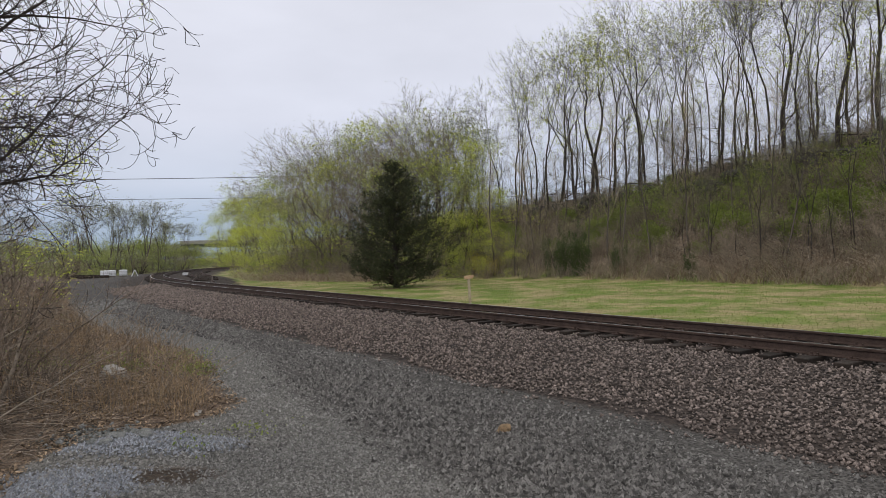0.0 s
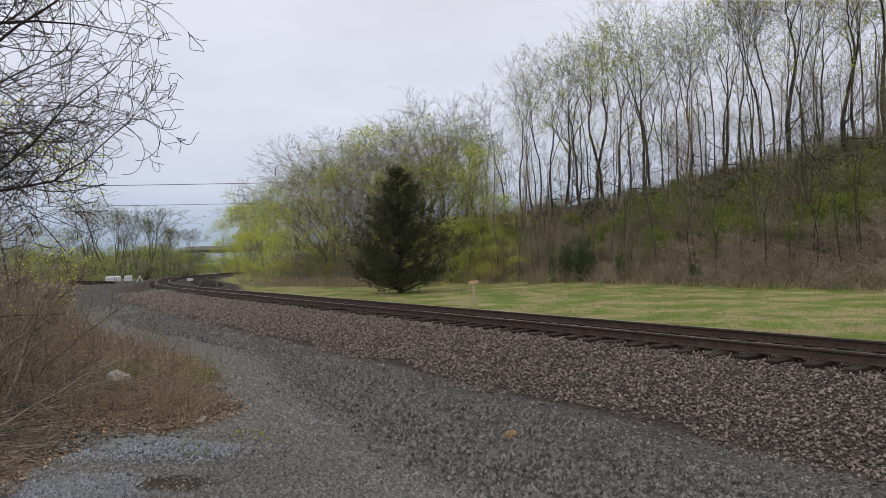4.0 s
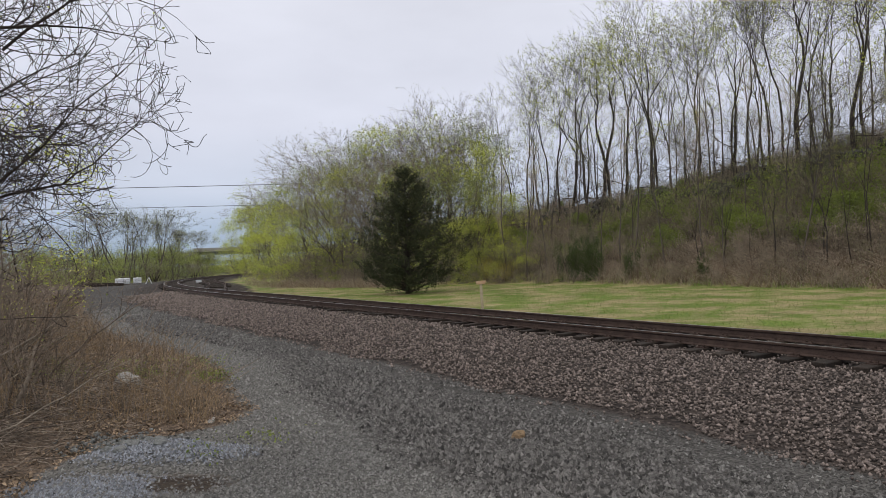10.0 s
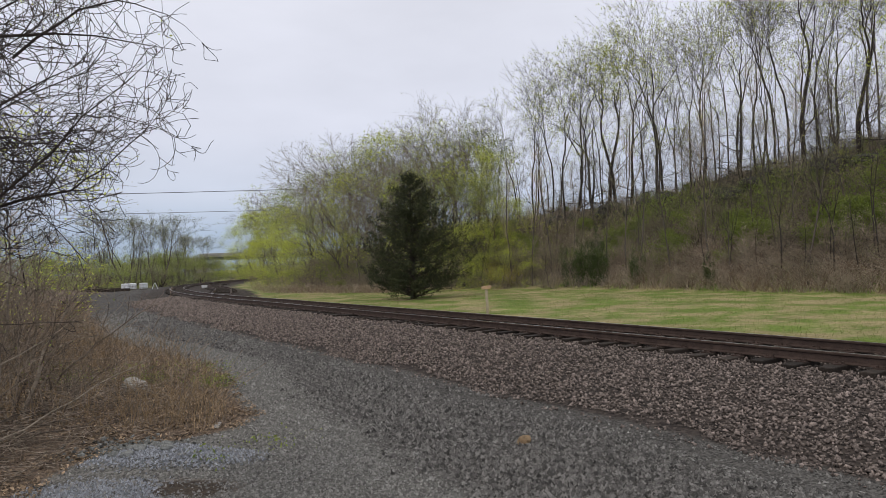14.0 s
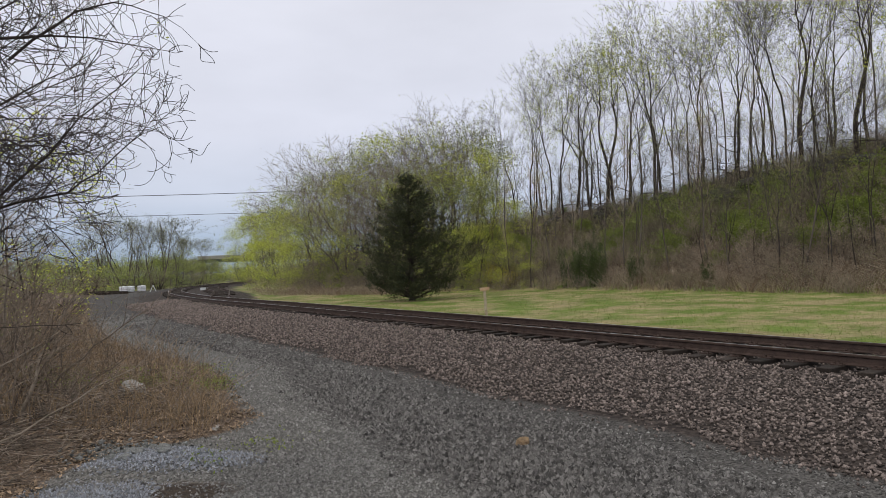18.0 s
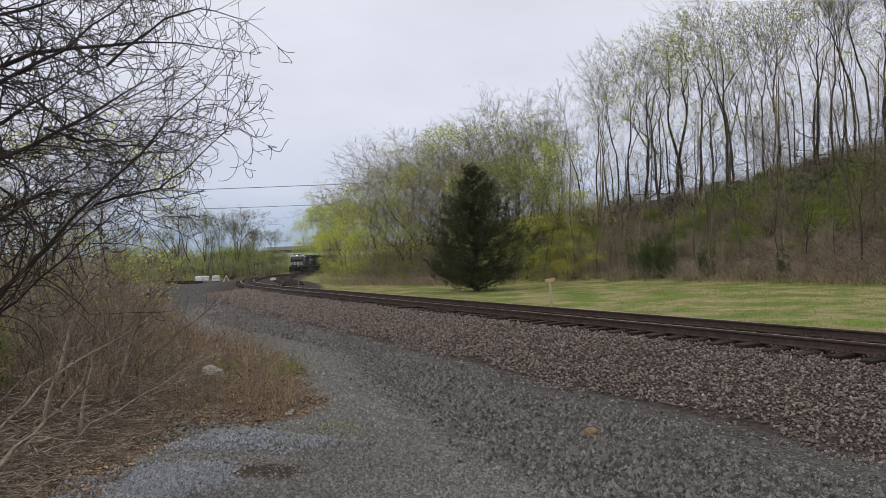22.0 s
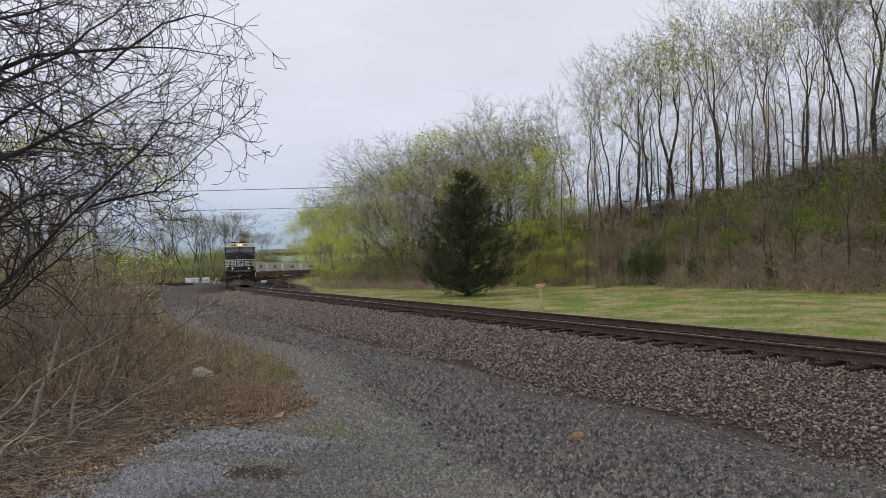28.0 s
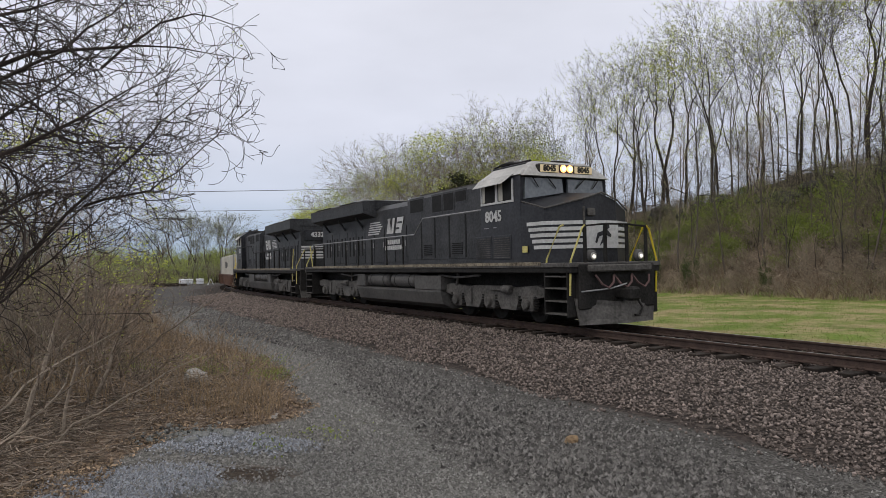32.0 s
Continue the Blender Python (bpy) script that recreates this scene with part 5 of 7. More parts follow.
def leaning_stems():
    """Pale crooked dead stems that lean out of the brush."""
    r = np.random.default_rng(12)
    fan = []
    for k in range(11):
        p = Vector((r.uniform(-8.6, -6.4), r.uniform(8.0, 11.5), 0.1))
        q = p + Vector((r.uniform(0.3, 1.6), r.uniform(-0.4, 0.8), r.uniform(1.2, 2.3)))
        fan.append((p, (p + q) / 2 + Vector((-0.25, 0, 0.3)), q, r.uniform(0.009, 0.02)))
    fan = tuple(fan)
    for a, b, c, rad in (((-5.7, 6.5, 0.0), (-5.3, 6.7, 1.0), (-4.7, 8.0, 1.45), 0.022), ((-5.2, 5.7, 0.0), (-4.7, 6.2, 0.6), (-4.6, 6.8, 1.0), 0.03),
                         ((-6.0, 9.7, 0.1), (-5.8, 9.8, 1.1), (-5.4, 9.9, 1.75), 0.035), ((-7.1, 12.0, 0.1), (-6.4, 11.7, 0.7), (-4.95, 11.2, 1.55), 0.024), ((-7.15, 12.1, 0.1), (-6.9, 11.9, 1.2), (-5.9, 11.3, 2.1), 0.02), ((-7.2, 12.0, 0.1), (-7.1, 11.8, 1.3), (-6.7, 11.4, 2.4), 0.026), ((-6.35, 8.6, 0.1), (-6.1, 8.7, 1.2), (-5.7, 8.9, 2.3), 0.04), ((-6.75, 11.4, 0.1), (-6.7, 11.3, 0.5), (-6.2, 11.1, 1.35), 0.045), ((-6.4, 10.9, 0.1), (-5.6, 10.6, 0.5), (-4.7, 10.3, 1.0), 0.016), ((-6.5, 10.8, 0.1), (-6.2, 10.7, 0.9), (-5.6, 10.4, 1.7), 0.02), ((-5.6, 8.3, 0.1), (-5.2, 8.2, 1.4), (-4.7, 7.5, 2.9), 0.022), ((-5.5, 7.8, 0.2), (-4.4, 8.6, 0.7), (-3.9, 9.6, 1.25), 0.014)) + fan:
        top = tagged(new("leaning_stem"), "pale crooked dead stem leaning out of the brush", "branch", "leaning stems")
        pts = bezier(a, b, c, 9)
        pts[0].z = gz(pts[0].x, pts[0].y) - 0.05
        tips = []
        for i in range(9):
            pts[i + 1] += Vector(r.normal(0, 0.02, 3))
        part("stem", Mesh().tube(pts, rad, 6, r_end=rad * 0.3), TWIG, top)
        fine = []
        for i in range(3, 10):
            for _ in range(2):
                vine(r, fine, tips, pts[i], Vector((r.normal(0.3, 0.5), r.normal(0, 0.5), 0.5)).normalized(), r.uniform(0.3, 0.8), rad * 0.3, 1, 6, 0.08, (0, 2, 1))
        tagged(part("twig_growth", sticks("twig_growth", fine, BRUSH, 3), None, top), kind="stuff")


leaning_stems()


def left_points(r, n, y0, y1, off0, off1):
    y = y0 + (y1 - y0) * r.uniform(size=n) ** 1.6
    x = np.interp(y, ROAD_Y, ROAD_X) - r.uniform(off0, off1, n)
    return x, y


def stalks(name, n, mat, y0, y1, off0, off1, h0, h1, rad, lean, label, seed, category="weeds"):
    r = np.random.default_rng(seed)
    x, y = left_points(r, n, y0, y1, off0, off1)
    keep = (waves(x, y, 2.6, seed) > 0.0) | (r.uniform(size=n) < 0.15)
    x, y = x[keep], y[keep]
    z = ground_z(x, y)
    n = len(x)
    h = r.uniform(h0, h1, n)
    dx, dy = r.normal(0, lean, n) * h, r.normal(0, lean, n) * h
    a = np.stack([x, y, z - 0.02], 1)
    b = a + np.stack([dx * 0.4, dy * 0.4, h * 0.6], 1)
    c = a + np.stack([dx * 1.3, dy * 1.3, h], 1)
    wide = rad * (0.6 + y / 14)
    segs = np.concatenate([np.column_stack([a, b, wide, wide * 0.8]), np.column_stack([b, c, wide * 0.8, wide * 0.4])])
    tagged(new(name, sticks(name, segs, mat, 3)), label, category, kind="stuff")


stalks("dry_weeds", 7000, STRAW, 9.6, 46, 0.3, 7, 0.08, 0.85, 0.0033, 0.4, "dry straw-coloured weed stalks along the road", 31)
stalks("reddish_weeds", 1700, RED_STRAW, 13.0, 60, 0.3, 9, 0.3, 1.1, 0.0026, 0.18, "reddish brown standing weed stalks in the brush", 32)
stalks("grey_weeds", 1100, TWIG, 10.0, 40, 0.3, 8, 0.3, 1.3, 0.003, 0.3, "grey brown dead stalks in the brush", 33)


def dead_sticks():
    r = np.random.default_rng(14)
    n = 9000
    x, y = left_points(r, n, 5.2, 14.5, 0.15, 6)
    keep = (x < -4.9 + 0.16 * (y - 6)) | (r.uniform(size=n) < 0.12)
    x, y = x[keep], y[keep]
    z = ground_z(x, y) + r.uniform(0.005, 0.16, len(x)) * (x < -5.2)
    a, t, ln = r.uniform(0, 6.28, len(x)), r.normal(0, 0.18, len(x)), r.uniform(0.12, 0.7, len(x))
    p = np.stack([x, y, z + 0.01], 1)
    d = np.stack([np.cos(a) * np.cos(t), np.sin(a) * np.cos(t), np.sin(t)], 1) * ln[:, None]
    q = p + d * 0.5 + r.normal(0, 0.02, p.shape)
    rad = 0.0025 + 0.007 * r.uniform(size=len(x)) ** 2
    tagged(new("dead_sticks", sticks("dead_sticks", np.concatenate([np.column_stack([p, q, rad, rad * 0.9]), np.column_stack([q, p + d, rad * 0.9, rad * 0.5])]), STICK, 4)), "dead grey brown sticks strewn over leaf litter", "sticks", kind="stuff")
    n = 75000
    x, y = left_points(r, n, 5.0, 24, -0.15, 7.5)
    keep = (r.uniform(size=n) < 0.25 + 0.75 * (waves(x, y, 1.3, 77) + 0.7 * waves(x, y, 0.5, 78) > -0.15)) & ((x > -4.9) | (y > 9.5) | (r.uniform(size=n) < 0.2))
    x, y = x[keep], y[keep]
    z = ground_z(x, y) + r.uniform(0.006, 0.045, len(x))
    tagged(new("dead_leaves", flakes("dead_leaves", np.stack([x, y, z], 1), 0.028, LITTER, r, 0.45)), "brown dead leaves covering the ground", "leaves", kind="stuff")
    # green sprouts
    pts = []
    for cx, cy, w, k in ((-5.75, 13.3, 0.22, 380), (-7.0, 12.7, 0.3, 350), (-4.5, 13.3, 0.24, 480), (-6.6, 14.6, 0.5, 420), (-7.9, 13.6, 0.45, 380), (-8.3, 11.6, 0.4, 300), (-5.3, 15.2, 0.3, 260), (-2.35, 8.9, 0.28, 90), (-2.75, 7.9, 0.14, 40)):
        q = r.normal(0, w, (k, 2)) + (cx, cy)
        pts.append(np.column_stack([q, ground_z(q[:, 0], q[:, 1]) + r.uniform(0.01, 0.22 if cy > 10 else 0.05, k)]))
    tagged(new("green_sprouts", flakes("green_sprouts", np.concatenate(pts), 0.022, LEAF_GREEN, r)), "low green sprouts among gravel and dead leaves", "weeds", kind="stuff")


dead_sticks()


# ---- loose stone ----
def stones(name, x, y, size, mat, label, seed, lift=0.25, flat=0.65):
    """Angular broken stones lying on the ground, six corners each."""
    r = np.random.default_rng(seed)
    n = len(x)
    z = ground_z(x, y) + size * lift * r.uniform(0.2, 1.6, n)
    u = r.normal(size=(n, 3)) * (1, 1, 0.45)
    u /= np.linalg.norm(u, axis=1)[:, None]
    v = np.cross(u, r.normal(size=(n, 3)) * (0.5, 0.5, 1))
    v /= np.linalg.norm(v, axis=1)[:, None]
    w = np.cross(u, v)
    vs = np.zeros((n, 6, 3))
    c = np.stack([x, y, z], 1)
    for k, (ax, sg, q) in enumerate(((u, 1, 1.0), (u, -1, 1.0), (v, 1, 0.75), (v, -1, 0.75), (w, 1, flat), (w, -1, flat))):
        vs[:, k] = c + ax * (sg * q * size * r.uniform(0.55, 1.15, n))[:, None] + r.normal(0, 0.16, (n, 3)) * size[:, None]
    f = np.array([(0, 2, 4), (2, 1, 4), (1, 3, 4), (3, 0, 4), (2, 0, 5), (1, 2, 5), (3, 1, 5), (0, 3, 5)])
    fs = (np.arange(n) * 6)[:, None, None] + f[None]
    tagged(new(name, raw_mesh(name, vs.reshape(-1, 3), fs.reshape(-1, 3), mat, 3)), label, "gravel", kind="stuff")


def pebbles(name, x, y, size, mat, label, seed):
    """Small broken stones bedded in the ground: four rim corners below its surface and an off-centre peak each."""
    r = np.random.default_rng(seed)
    n = len(x)
    z = ground_z(x, y)
    a = r.uniform(0, 6.28, n)
    vs = np.zeros((n, 5, 3))
    for k in range(4):
        q = size * r.uniform(0.6, 1.25, n) * (1.0 if k % 2 else 0.72)
        b = a + k * 1.571 + r.normal(0, 0.2, n)
        vs[:, k] = np.stack([x + np.cos(b) * q, y + np.sin(b) * q, z - 0.1 * size + r.uniform(-0.1, 0.3, n) * size], 1)
    vs[:, 4] = np.stack([x + r.normal(0, 0.4, n) * size, y + r.normal(0, 0.4, n) * size, z + size * r.uniform(0.5, 1.4, n)], 1)
    fs = (np.arange(n) * 5)[:, None, None] + np.array([(0, 1, 4), (1, 2, 4), (2, 3, 4), (3, 0, 4)])[None]
    tagged(new(name, raw_mesh(name, vs.reshape(-1, 3), fs.reshape(-1, 3), mat, 3)), label, "gravel", kind="stuff")


def scatter_stone():
    r = np.random.default_rng(51)
    # ballast shoulder and cribs
    n = 125000
    s = -7 + 62 * r.uniform(size=n) ** 1.7
    lat = r.uniform(-5.35, 1.9, n)
    keep = (lat < -0.95) | (r.uniform(size=n) < 0.45)
    toe = -5.0 + 0.22 * np.sin(s * 1.1) + 0.12 * np.sin(s * 2.7)
    keep &= (lat > toe) | (r.uniform(size=n) < 0.12)
    keep &= r.uniform(size=n) < np.clip(1.2 - 0.1 * np.clip(-lat - 3.6, 0, 9), 0.3, 1)
    s, lat = s[keep], lat[keep]
    x, y, th = line(s, lat)
    stones("ballast", x, y, (0.017 + 0.03 * r.uniform(size=len(x)) ** 1.5) * (1 + np.clip(s, 0, 60) / 55), STONE_BROWN, "angular brown and grey ballast stones beside the track", 52, 0.45)
    # gravel road: dark cinders and paler gravel, thin on the packed strip below the ballast
    n = 330000
    y = 4.6 + 36 * r.uniform(size=n) ** 1.9
    x = np.interp(y, ROAD_Y, ROAD_X) + r.uniform(0, 15, n)
    ss, lat = to_line(x, y)
    strip = -5.42 + 0.12 * np.sin(ss * 0.9) + 0.07 * np.sin(ss * 2.3)
    keep = (lat < -5.2) & ((np.abs(lat - strip) > 0.2 + r.normal(0, 0.08, n)) | (r.uniform(size=n) < 0.12))
    x, y = x[keep], y[keep]
    m = masks(x, y)
    rim = x - np.interp(y, DARK_Y, DARK_X)
    ruts = 0.16 * np.sin(rim * 3.3 + 0.6 * waves(x, y, 3.0, 63)) + 0.25 * waves(x, y, 1.6, 64)
    dark = (m["dark"] + ruts + r.normal(0, 0.22, len(x))) > 0.5
    thin = waves(x, y, 2.3, 61) + 0.6 * waves(x, y, 0.9, 62) + 1.5 * ruts + r.normal(0, 0.5, len(x)) > -0.75
    size = (0.0075 + 0.02 * r.uniform(size=len(x)) ** 2.2) * (1 + y / 28)
    size = size * (1 + 0.35 * np.exp(-((rim - 1.0) / 0.9) ** 2) * (y < 14))
    pebbles("dark_gravel", x[dark & thin], y[dark & thin], size[dark & thin] * 1.15, STONE_DARK, "dark grey cinder gravel of the yard road", 53)
    dark |= np.exp(-((x + 2.75) / 0.6) ** 2 - ((y - 7.1) / 0.38) ** 2) > r.uniform(0.2, 1.1, len(x))
    pebbles("pale_gravel", x[~dark], y[~dark], size[~dark] * 0.85, STONE_GREY, "pale grey fine gravel of the yard road", 54)
    # crushed stone heaps
    n = 15000
    a, q = r.uniform(0, 6.28, n), np.sqrt(r.uniform(size=n)) * (1 + 0.12 * r.normal(size=n))
    first = r.uniform(size=n) < 0.45
    x = np.where(first, -3.25 + 0.95 * q * np.cos(a), -3.75 + 0.95 * q * np.cos(a))
    y = np.where(first, 8.15 + 0.48 * q * np.sin(a), 6.75 + 0.75 * q * np.sin(a))
    gap = np.exp(-((x + 2.75) / 0.5) ** 2 - ((y - 7.1) / 0.35) ** 2) < r.uniform(0.3, 0.8, n)
    pebbles("crushed_stone", x[gap], y[gap], r.uniform(0.009, 0.026, gap.sum()), STONE_BLUE, "blue-grey crushed stone spread beside the road", 55)
    n = 900
    x, y = r.normal(-4.0, 0.3, n), r.normal(8.7, 0.19, n)
    stones("broken_rock", x, y, r.uniform(0.02, 0.05, n), LUMP, "grey broken rock lumps heaped behind the crushed stone", 56, 0.6)
    n = 7000
    x, y = r.uniform(-2.9, 1.2, n), r.uniform(5.4, 8.4, n)
    ok = (x < np.interp(y, DARK_Y, DARK_X) + r.normal(0, 0.35, n)) & (np.exp(-((x + 2.75) / 0.6) ** 2 - ((y - 7.1) / 0.38) ** 2) < r.uniform(0.2, 1.1, n))
    pebbles("coarse_gravel", x[ok], y[ok], r.uniform(0.010, 0.024, ok.sum()), STONE_GREY, "pale grey coarse gravel on the road's edge", 57)


scatter_stone()


# ---- bank thicket and grass ----
def bank_cover():
    r = np.random.default_rng(61)
    n = 34000
    b = r.uniform(-16, 38, n)
    depth = np.where(b < -2.5, r.uniform(-3.5, 9, n), r.uniform(-0.6, 15, n))
    grid_b = np.arange(-17, 40, 0.5)
    grid_d = np.arange(-4, 16.1, 1.0)
    table = np.array([[on_bank(gb, gd)[2] for gd in grid_d] for gb in grid_b])
    ib, idd = (b + 17) / 0.5, depth + 4
    i0, j0 = ib.astype(int), idd.astype(int)
    fb, fd = ib - i0, idd - j0
    j1 = np.minimum(j0 + 1, len(grid_d) - 1)
    d = (table[i0, j0] * (1 - fb) + table[i0 + 1, j0] * fb) * (1 - fd) + (table[i0, j1] * (1 - fb) + table[i0 + 1, j1] * fb) * fd
    ok = d > 25
    b, depth, d = b[ok], depth[ok], d[ok]
    x, y = d * np.sin(np.radians(b)), d * np.cos(np.radians(b))
    z = ground_z(x, y)
    n = len(x)
    h = r.uniform(0.4, 1.5, n) * np.where(depth > 10, 0.8, 1.0) * np.where(depth < 0, 0.6, 1.0)
    a = np.stack([x, y, z], 1)
    t = r.normal(0, 0.75, (n, 2)) * h[:, None]
    m = a + np.column_stack([t * 0.4, h * 0.6])
    e = a + np.column_stack([t * 1.2, h])
    rad = r.uniform(0.006, 0.016, n)
    segs = np.concatenate([np.column_stack([a, m, rad, rad * 0.8]), np.column_stack([m, e, rad * 0.8, rad * 0.4])])
    patch = waves(x, y, 4.5, 66) + 0.6 * waves(x, y, 2.0, 67) + r.normal(0, 0.15, n)
    stalk = ((depth < 4.0 + 0.8 * patch) & (b > 13)) | ((depth < 0.5) & (b < -1))
    lot = r.uniform(size=n)
    rest = ~stalk & (patch < 0.25)
    for name, pick, mat, label, category in (("bank_thicket", rest & (lot < 0.7), TWIG, "tangled grey brown thicket covering the bank", "thicket"), ("bleached_thicket", rest & (lot > 0.72), TWIG_PALE, "bleached arching stems in the bank's thicket", "thicket"),
                                             ("bank_stalks", stalk & (lot < 0.45), RED_STRAW, "pinkish brown dry stalks at the foot of the bank", "weeds"), ("bank_straw", stalk & (lot > 0.45), TWIG_PALE, "bleached dry grass stalks at the foot of the bank", "weeds")):
        tagged(new(name, sticks(name, segs[np.tile(pick, 2)], mat, 3)), label, category, kind="stuff")
    g = (depth > 3.2) & (depth < 10.5) & (waves(x, y, 6.0, 91) + 0.3 * patch > np.where(b > 15, 0.0, 0.45))
    pts = np.repeat(e[g], 8, 0)
    tagged(new("bank_greenery", flakes("bank_greenery", pts + r.normal(0, 0.25, pts.shape) * (1, 1, 0.8), 0.07, LEAF_GREEN, r)), "fresh green leaves in the bank's undergrowth", "undergrowth", kind="stuff")


bank_cover()


def field_grass():
    r = np.random.default_rng(71)
    for name, n, mat, sign, label in (("grass", 42000, GRASS, 1, "short green grass of the field beyond the track"), ("dry_grass", 34000, DRY_GRASS, -1, "bleached dry grass tufts in the field")):
        y = 14 + 50 * r.uniform(size=n) ** 1.3
        x = r.uniform(-18, 26, n)
        s, lat = to_line(x, y)
        keep = (lat - siding_off(s) > 2.6) & (bank_depth(x, y) < 1.2) & (sign * (waves(x, y, 5, 81) + 0.5 * waves(x, y, 1.8, 82) - 0.4 * smooth(-6, 0, bank_depth(x, y))) + r.normal(0, 0.2, n) > (-0.1 if sign > 0 else 0.02))
        x, y = x[keep], y[keep]
        z = ground_z(x, y)
        h = r.uniform(0.03, 0.11, len(x))
        a = np.stack([x, y, z - 0.01], 1)
        e = a + np.column_stack([r.normal(0, 0.05, (len(x), 2)), h])
        rad = r.uniform(0.004, 0.009, len(x))
        tagged(new(name, sticks(name, np.column_stack([a, e, rad, rad * 0.3]), mat, 3)), label, "grass", kind="stuff")


DRY_GRASS = material("dry_grass_blade", (0.19, 0.155, 0.075), (0.44, 0.37, 0.20), 2, 0.85, bump=0, rnd=0.3, island=True)
GRASS = material("grass_blade", (0.07, 0.12, 0.012), (0.20, 0.25, 0.04), 2, 0.8, bump=0, rnd=0.3, island=True)
field_grass()


# ---- train ----
NOSE_BLACK = material("black_nose_paint", (0.014, 0.015, 0.018), (0.042, 0.043, 0.048), 1.6, 0.42, bump=0.1, spec=0.28)
HOOD_BLACK = material("dusty_black_hood", (0.014, 0.0145, 0.016), (0.062, 0.063, 0.066), 1.3, 0.5, bump=0.12, spec=0.25)
GRIME = material("grey_brown_grime", (0.035, 0.033, 0.031), (0.135, 0.128, 0.12), 1.6, 0.85, bump=0.4)
UNDER = material("oily_underframe", (0.007, 0.0068, 0.0066), (0.035, 0.033, 0.031), 2.0, 0.7, bump=0.4, spec=0.15)
TANK_GREY = material("dusty_fuel_tank", (0.05, 0.048, 0.046), (0.115, 0.11, 0.105), 1.1, 0.7, bump=0.2)
STRIPE = material("dirty_white_stripe", (0.40, 0.40, 0.39), (0.62, 0.62, 0.61), 1.4, 0.55, bump=0.05)
ROOF_GREY = material("dirty_pale_roof", (0.26, 0.26, 0.25), (0.50, 0.49, 0.47), 1.2, 0.6, bump=0.08)
SILL_PALE = material("weathered_sill_stripe", (0.05, 0.035, 0.026), (0.34, 0.30, 0.22), 2.2, 0.75, bump=0.1)
RAIL_YELLOW = material("faded_yellow_rail", (0.42, 0.36, 0.10), (0.62, 0.56, 0.22), 3, 0.6, bump=0)
SAFETY_YELLOW = material("bright_yellow_rail", (0.60, 0.46, 0.03), (0.80, 0.62, 0.05), 3, 0.55, bump=0)
RAIL_GREY = material("grey_handrail", (0.18, 0.18, 0.18), (0.32, 0.32, 0.32), 3, 0.5, bump=0)
HOSE = material("faded_red_hose", (0.06, 0.035, 0.035), (0.15, 0.09, 0.085), 5, 0.7, bump=0)
CHROME = material("lamp_rim", (0.35, 0.35, 0.35), (0.55, 0.55, 0.55), 5, 0.3, 0.8, bump=0)
# grey-blue base: the sky's reflection in the windscreens is put into the colour
GLASS = material("cab_glass", (0.07, 0.082, 0.088), (0.13, 0.145, 0.15), 1.2, 0.06, bump=0, spec=0.9)
# near black: the shade inside vents, grilles and cab windows is put into this colour
DARK_HOLE = material("dark_opening", (0.006, 0.006, 0.006), (0.016, 0.016, 0.016), 4, 0.8, bump=0.2)
HEADLIGHT = glow("lit_headlight", (1.0, 0.74, 0.38), 2.6)
# orange emission added to the disc for the halo round the bulb
REFLECTOR = glow("halo_glow_reflector", (1.0, 0.50, 0.16), 2.2)
DITCH = glow("lit_ditch_lamp", (1.0, 0.95, 0.85), 0.75)
BOARD = glow("lit_number_board", (0.62, 0.50, 0.30), 0.3)
BOARD_INK = material("board_black", (0.015, 0.013, 0.010), (0.03, 0.027, 0.02), 5, 0.6, bump=0)
CREAM = material("cream_container", (0.42, 0.40, 0.34), (0.62, 0.60, 0.53), 0.5, 0.6, bump=0.08, rnd=0.12)
WELL_BROWN = material("rusty_brown_well_car", (0.06, 0.030, 0.020), (0.16, 0.085, 0.055), 0.9, 0.75, bump=0.2)


def lettering(name, text, height, mat, parent, at, label=""):
    """Painted or mounted characters as a thin mesh; at: pose with x along the line of writing and z out of it."""
    cu = bpy.data.curves.new(name, "FONT")
    cu.body, cu.size, cu.align_x, cu.align_y, cu.extrude, cu.offset, cu.resolution_u = text, height * 1.42, "CENTER", "CENTER", 0.004, 0.012, 3
    tmp = bpy.data.objects.new(name, cu)
    scene.collection.objects.link(tmp)
    bpy.context.view_layer.update()
    me = bpy.data.meshes.new_from_object(tmp.evaluated_get(bpy.context.evaluated_depsgraph_get()))
    bpy.data.objects.remove(tmp)
    bpy.data.curves.remove(cu)
    me.materials.clear()
    me.materials.append(mat)
    return part(name, me, None, parent, label, at)


FACE_R = Matrix.Rotation(radians(90), 4, "X")                       # writing on the side at -y
FACE_L = Matrix.Rotation(radians(180), 4, "Z") @ FACE_R
FACE_F = Matrix.Rotation(radians(90), 4, "Z") @ FACE_R               # on a face that looks along +x
FACE_B = Matrix.Rotation(radians(-90), 4, "Z") @ FACE_R              # along -x


def loft(a, b, mi=0, mb=None):
    """Joins two outlines of equal length with caps."""
    n = len(a)
    mb = mb or Mesh()
    return mb.add(list(a) + list(b), [tuple(range(n - 1, -1, -1)), tuple(range(n, 2 * n))] + [(i, (i + 1) % n, n + (i + 1) % n, n + i) for i in range(n)], mi)


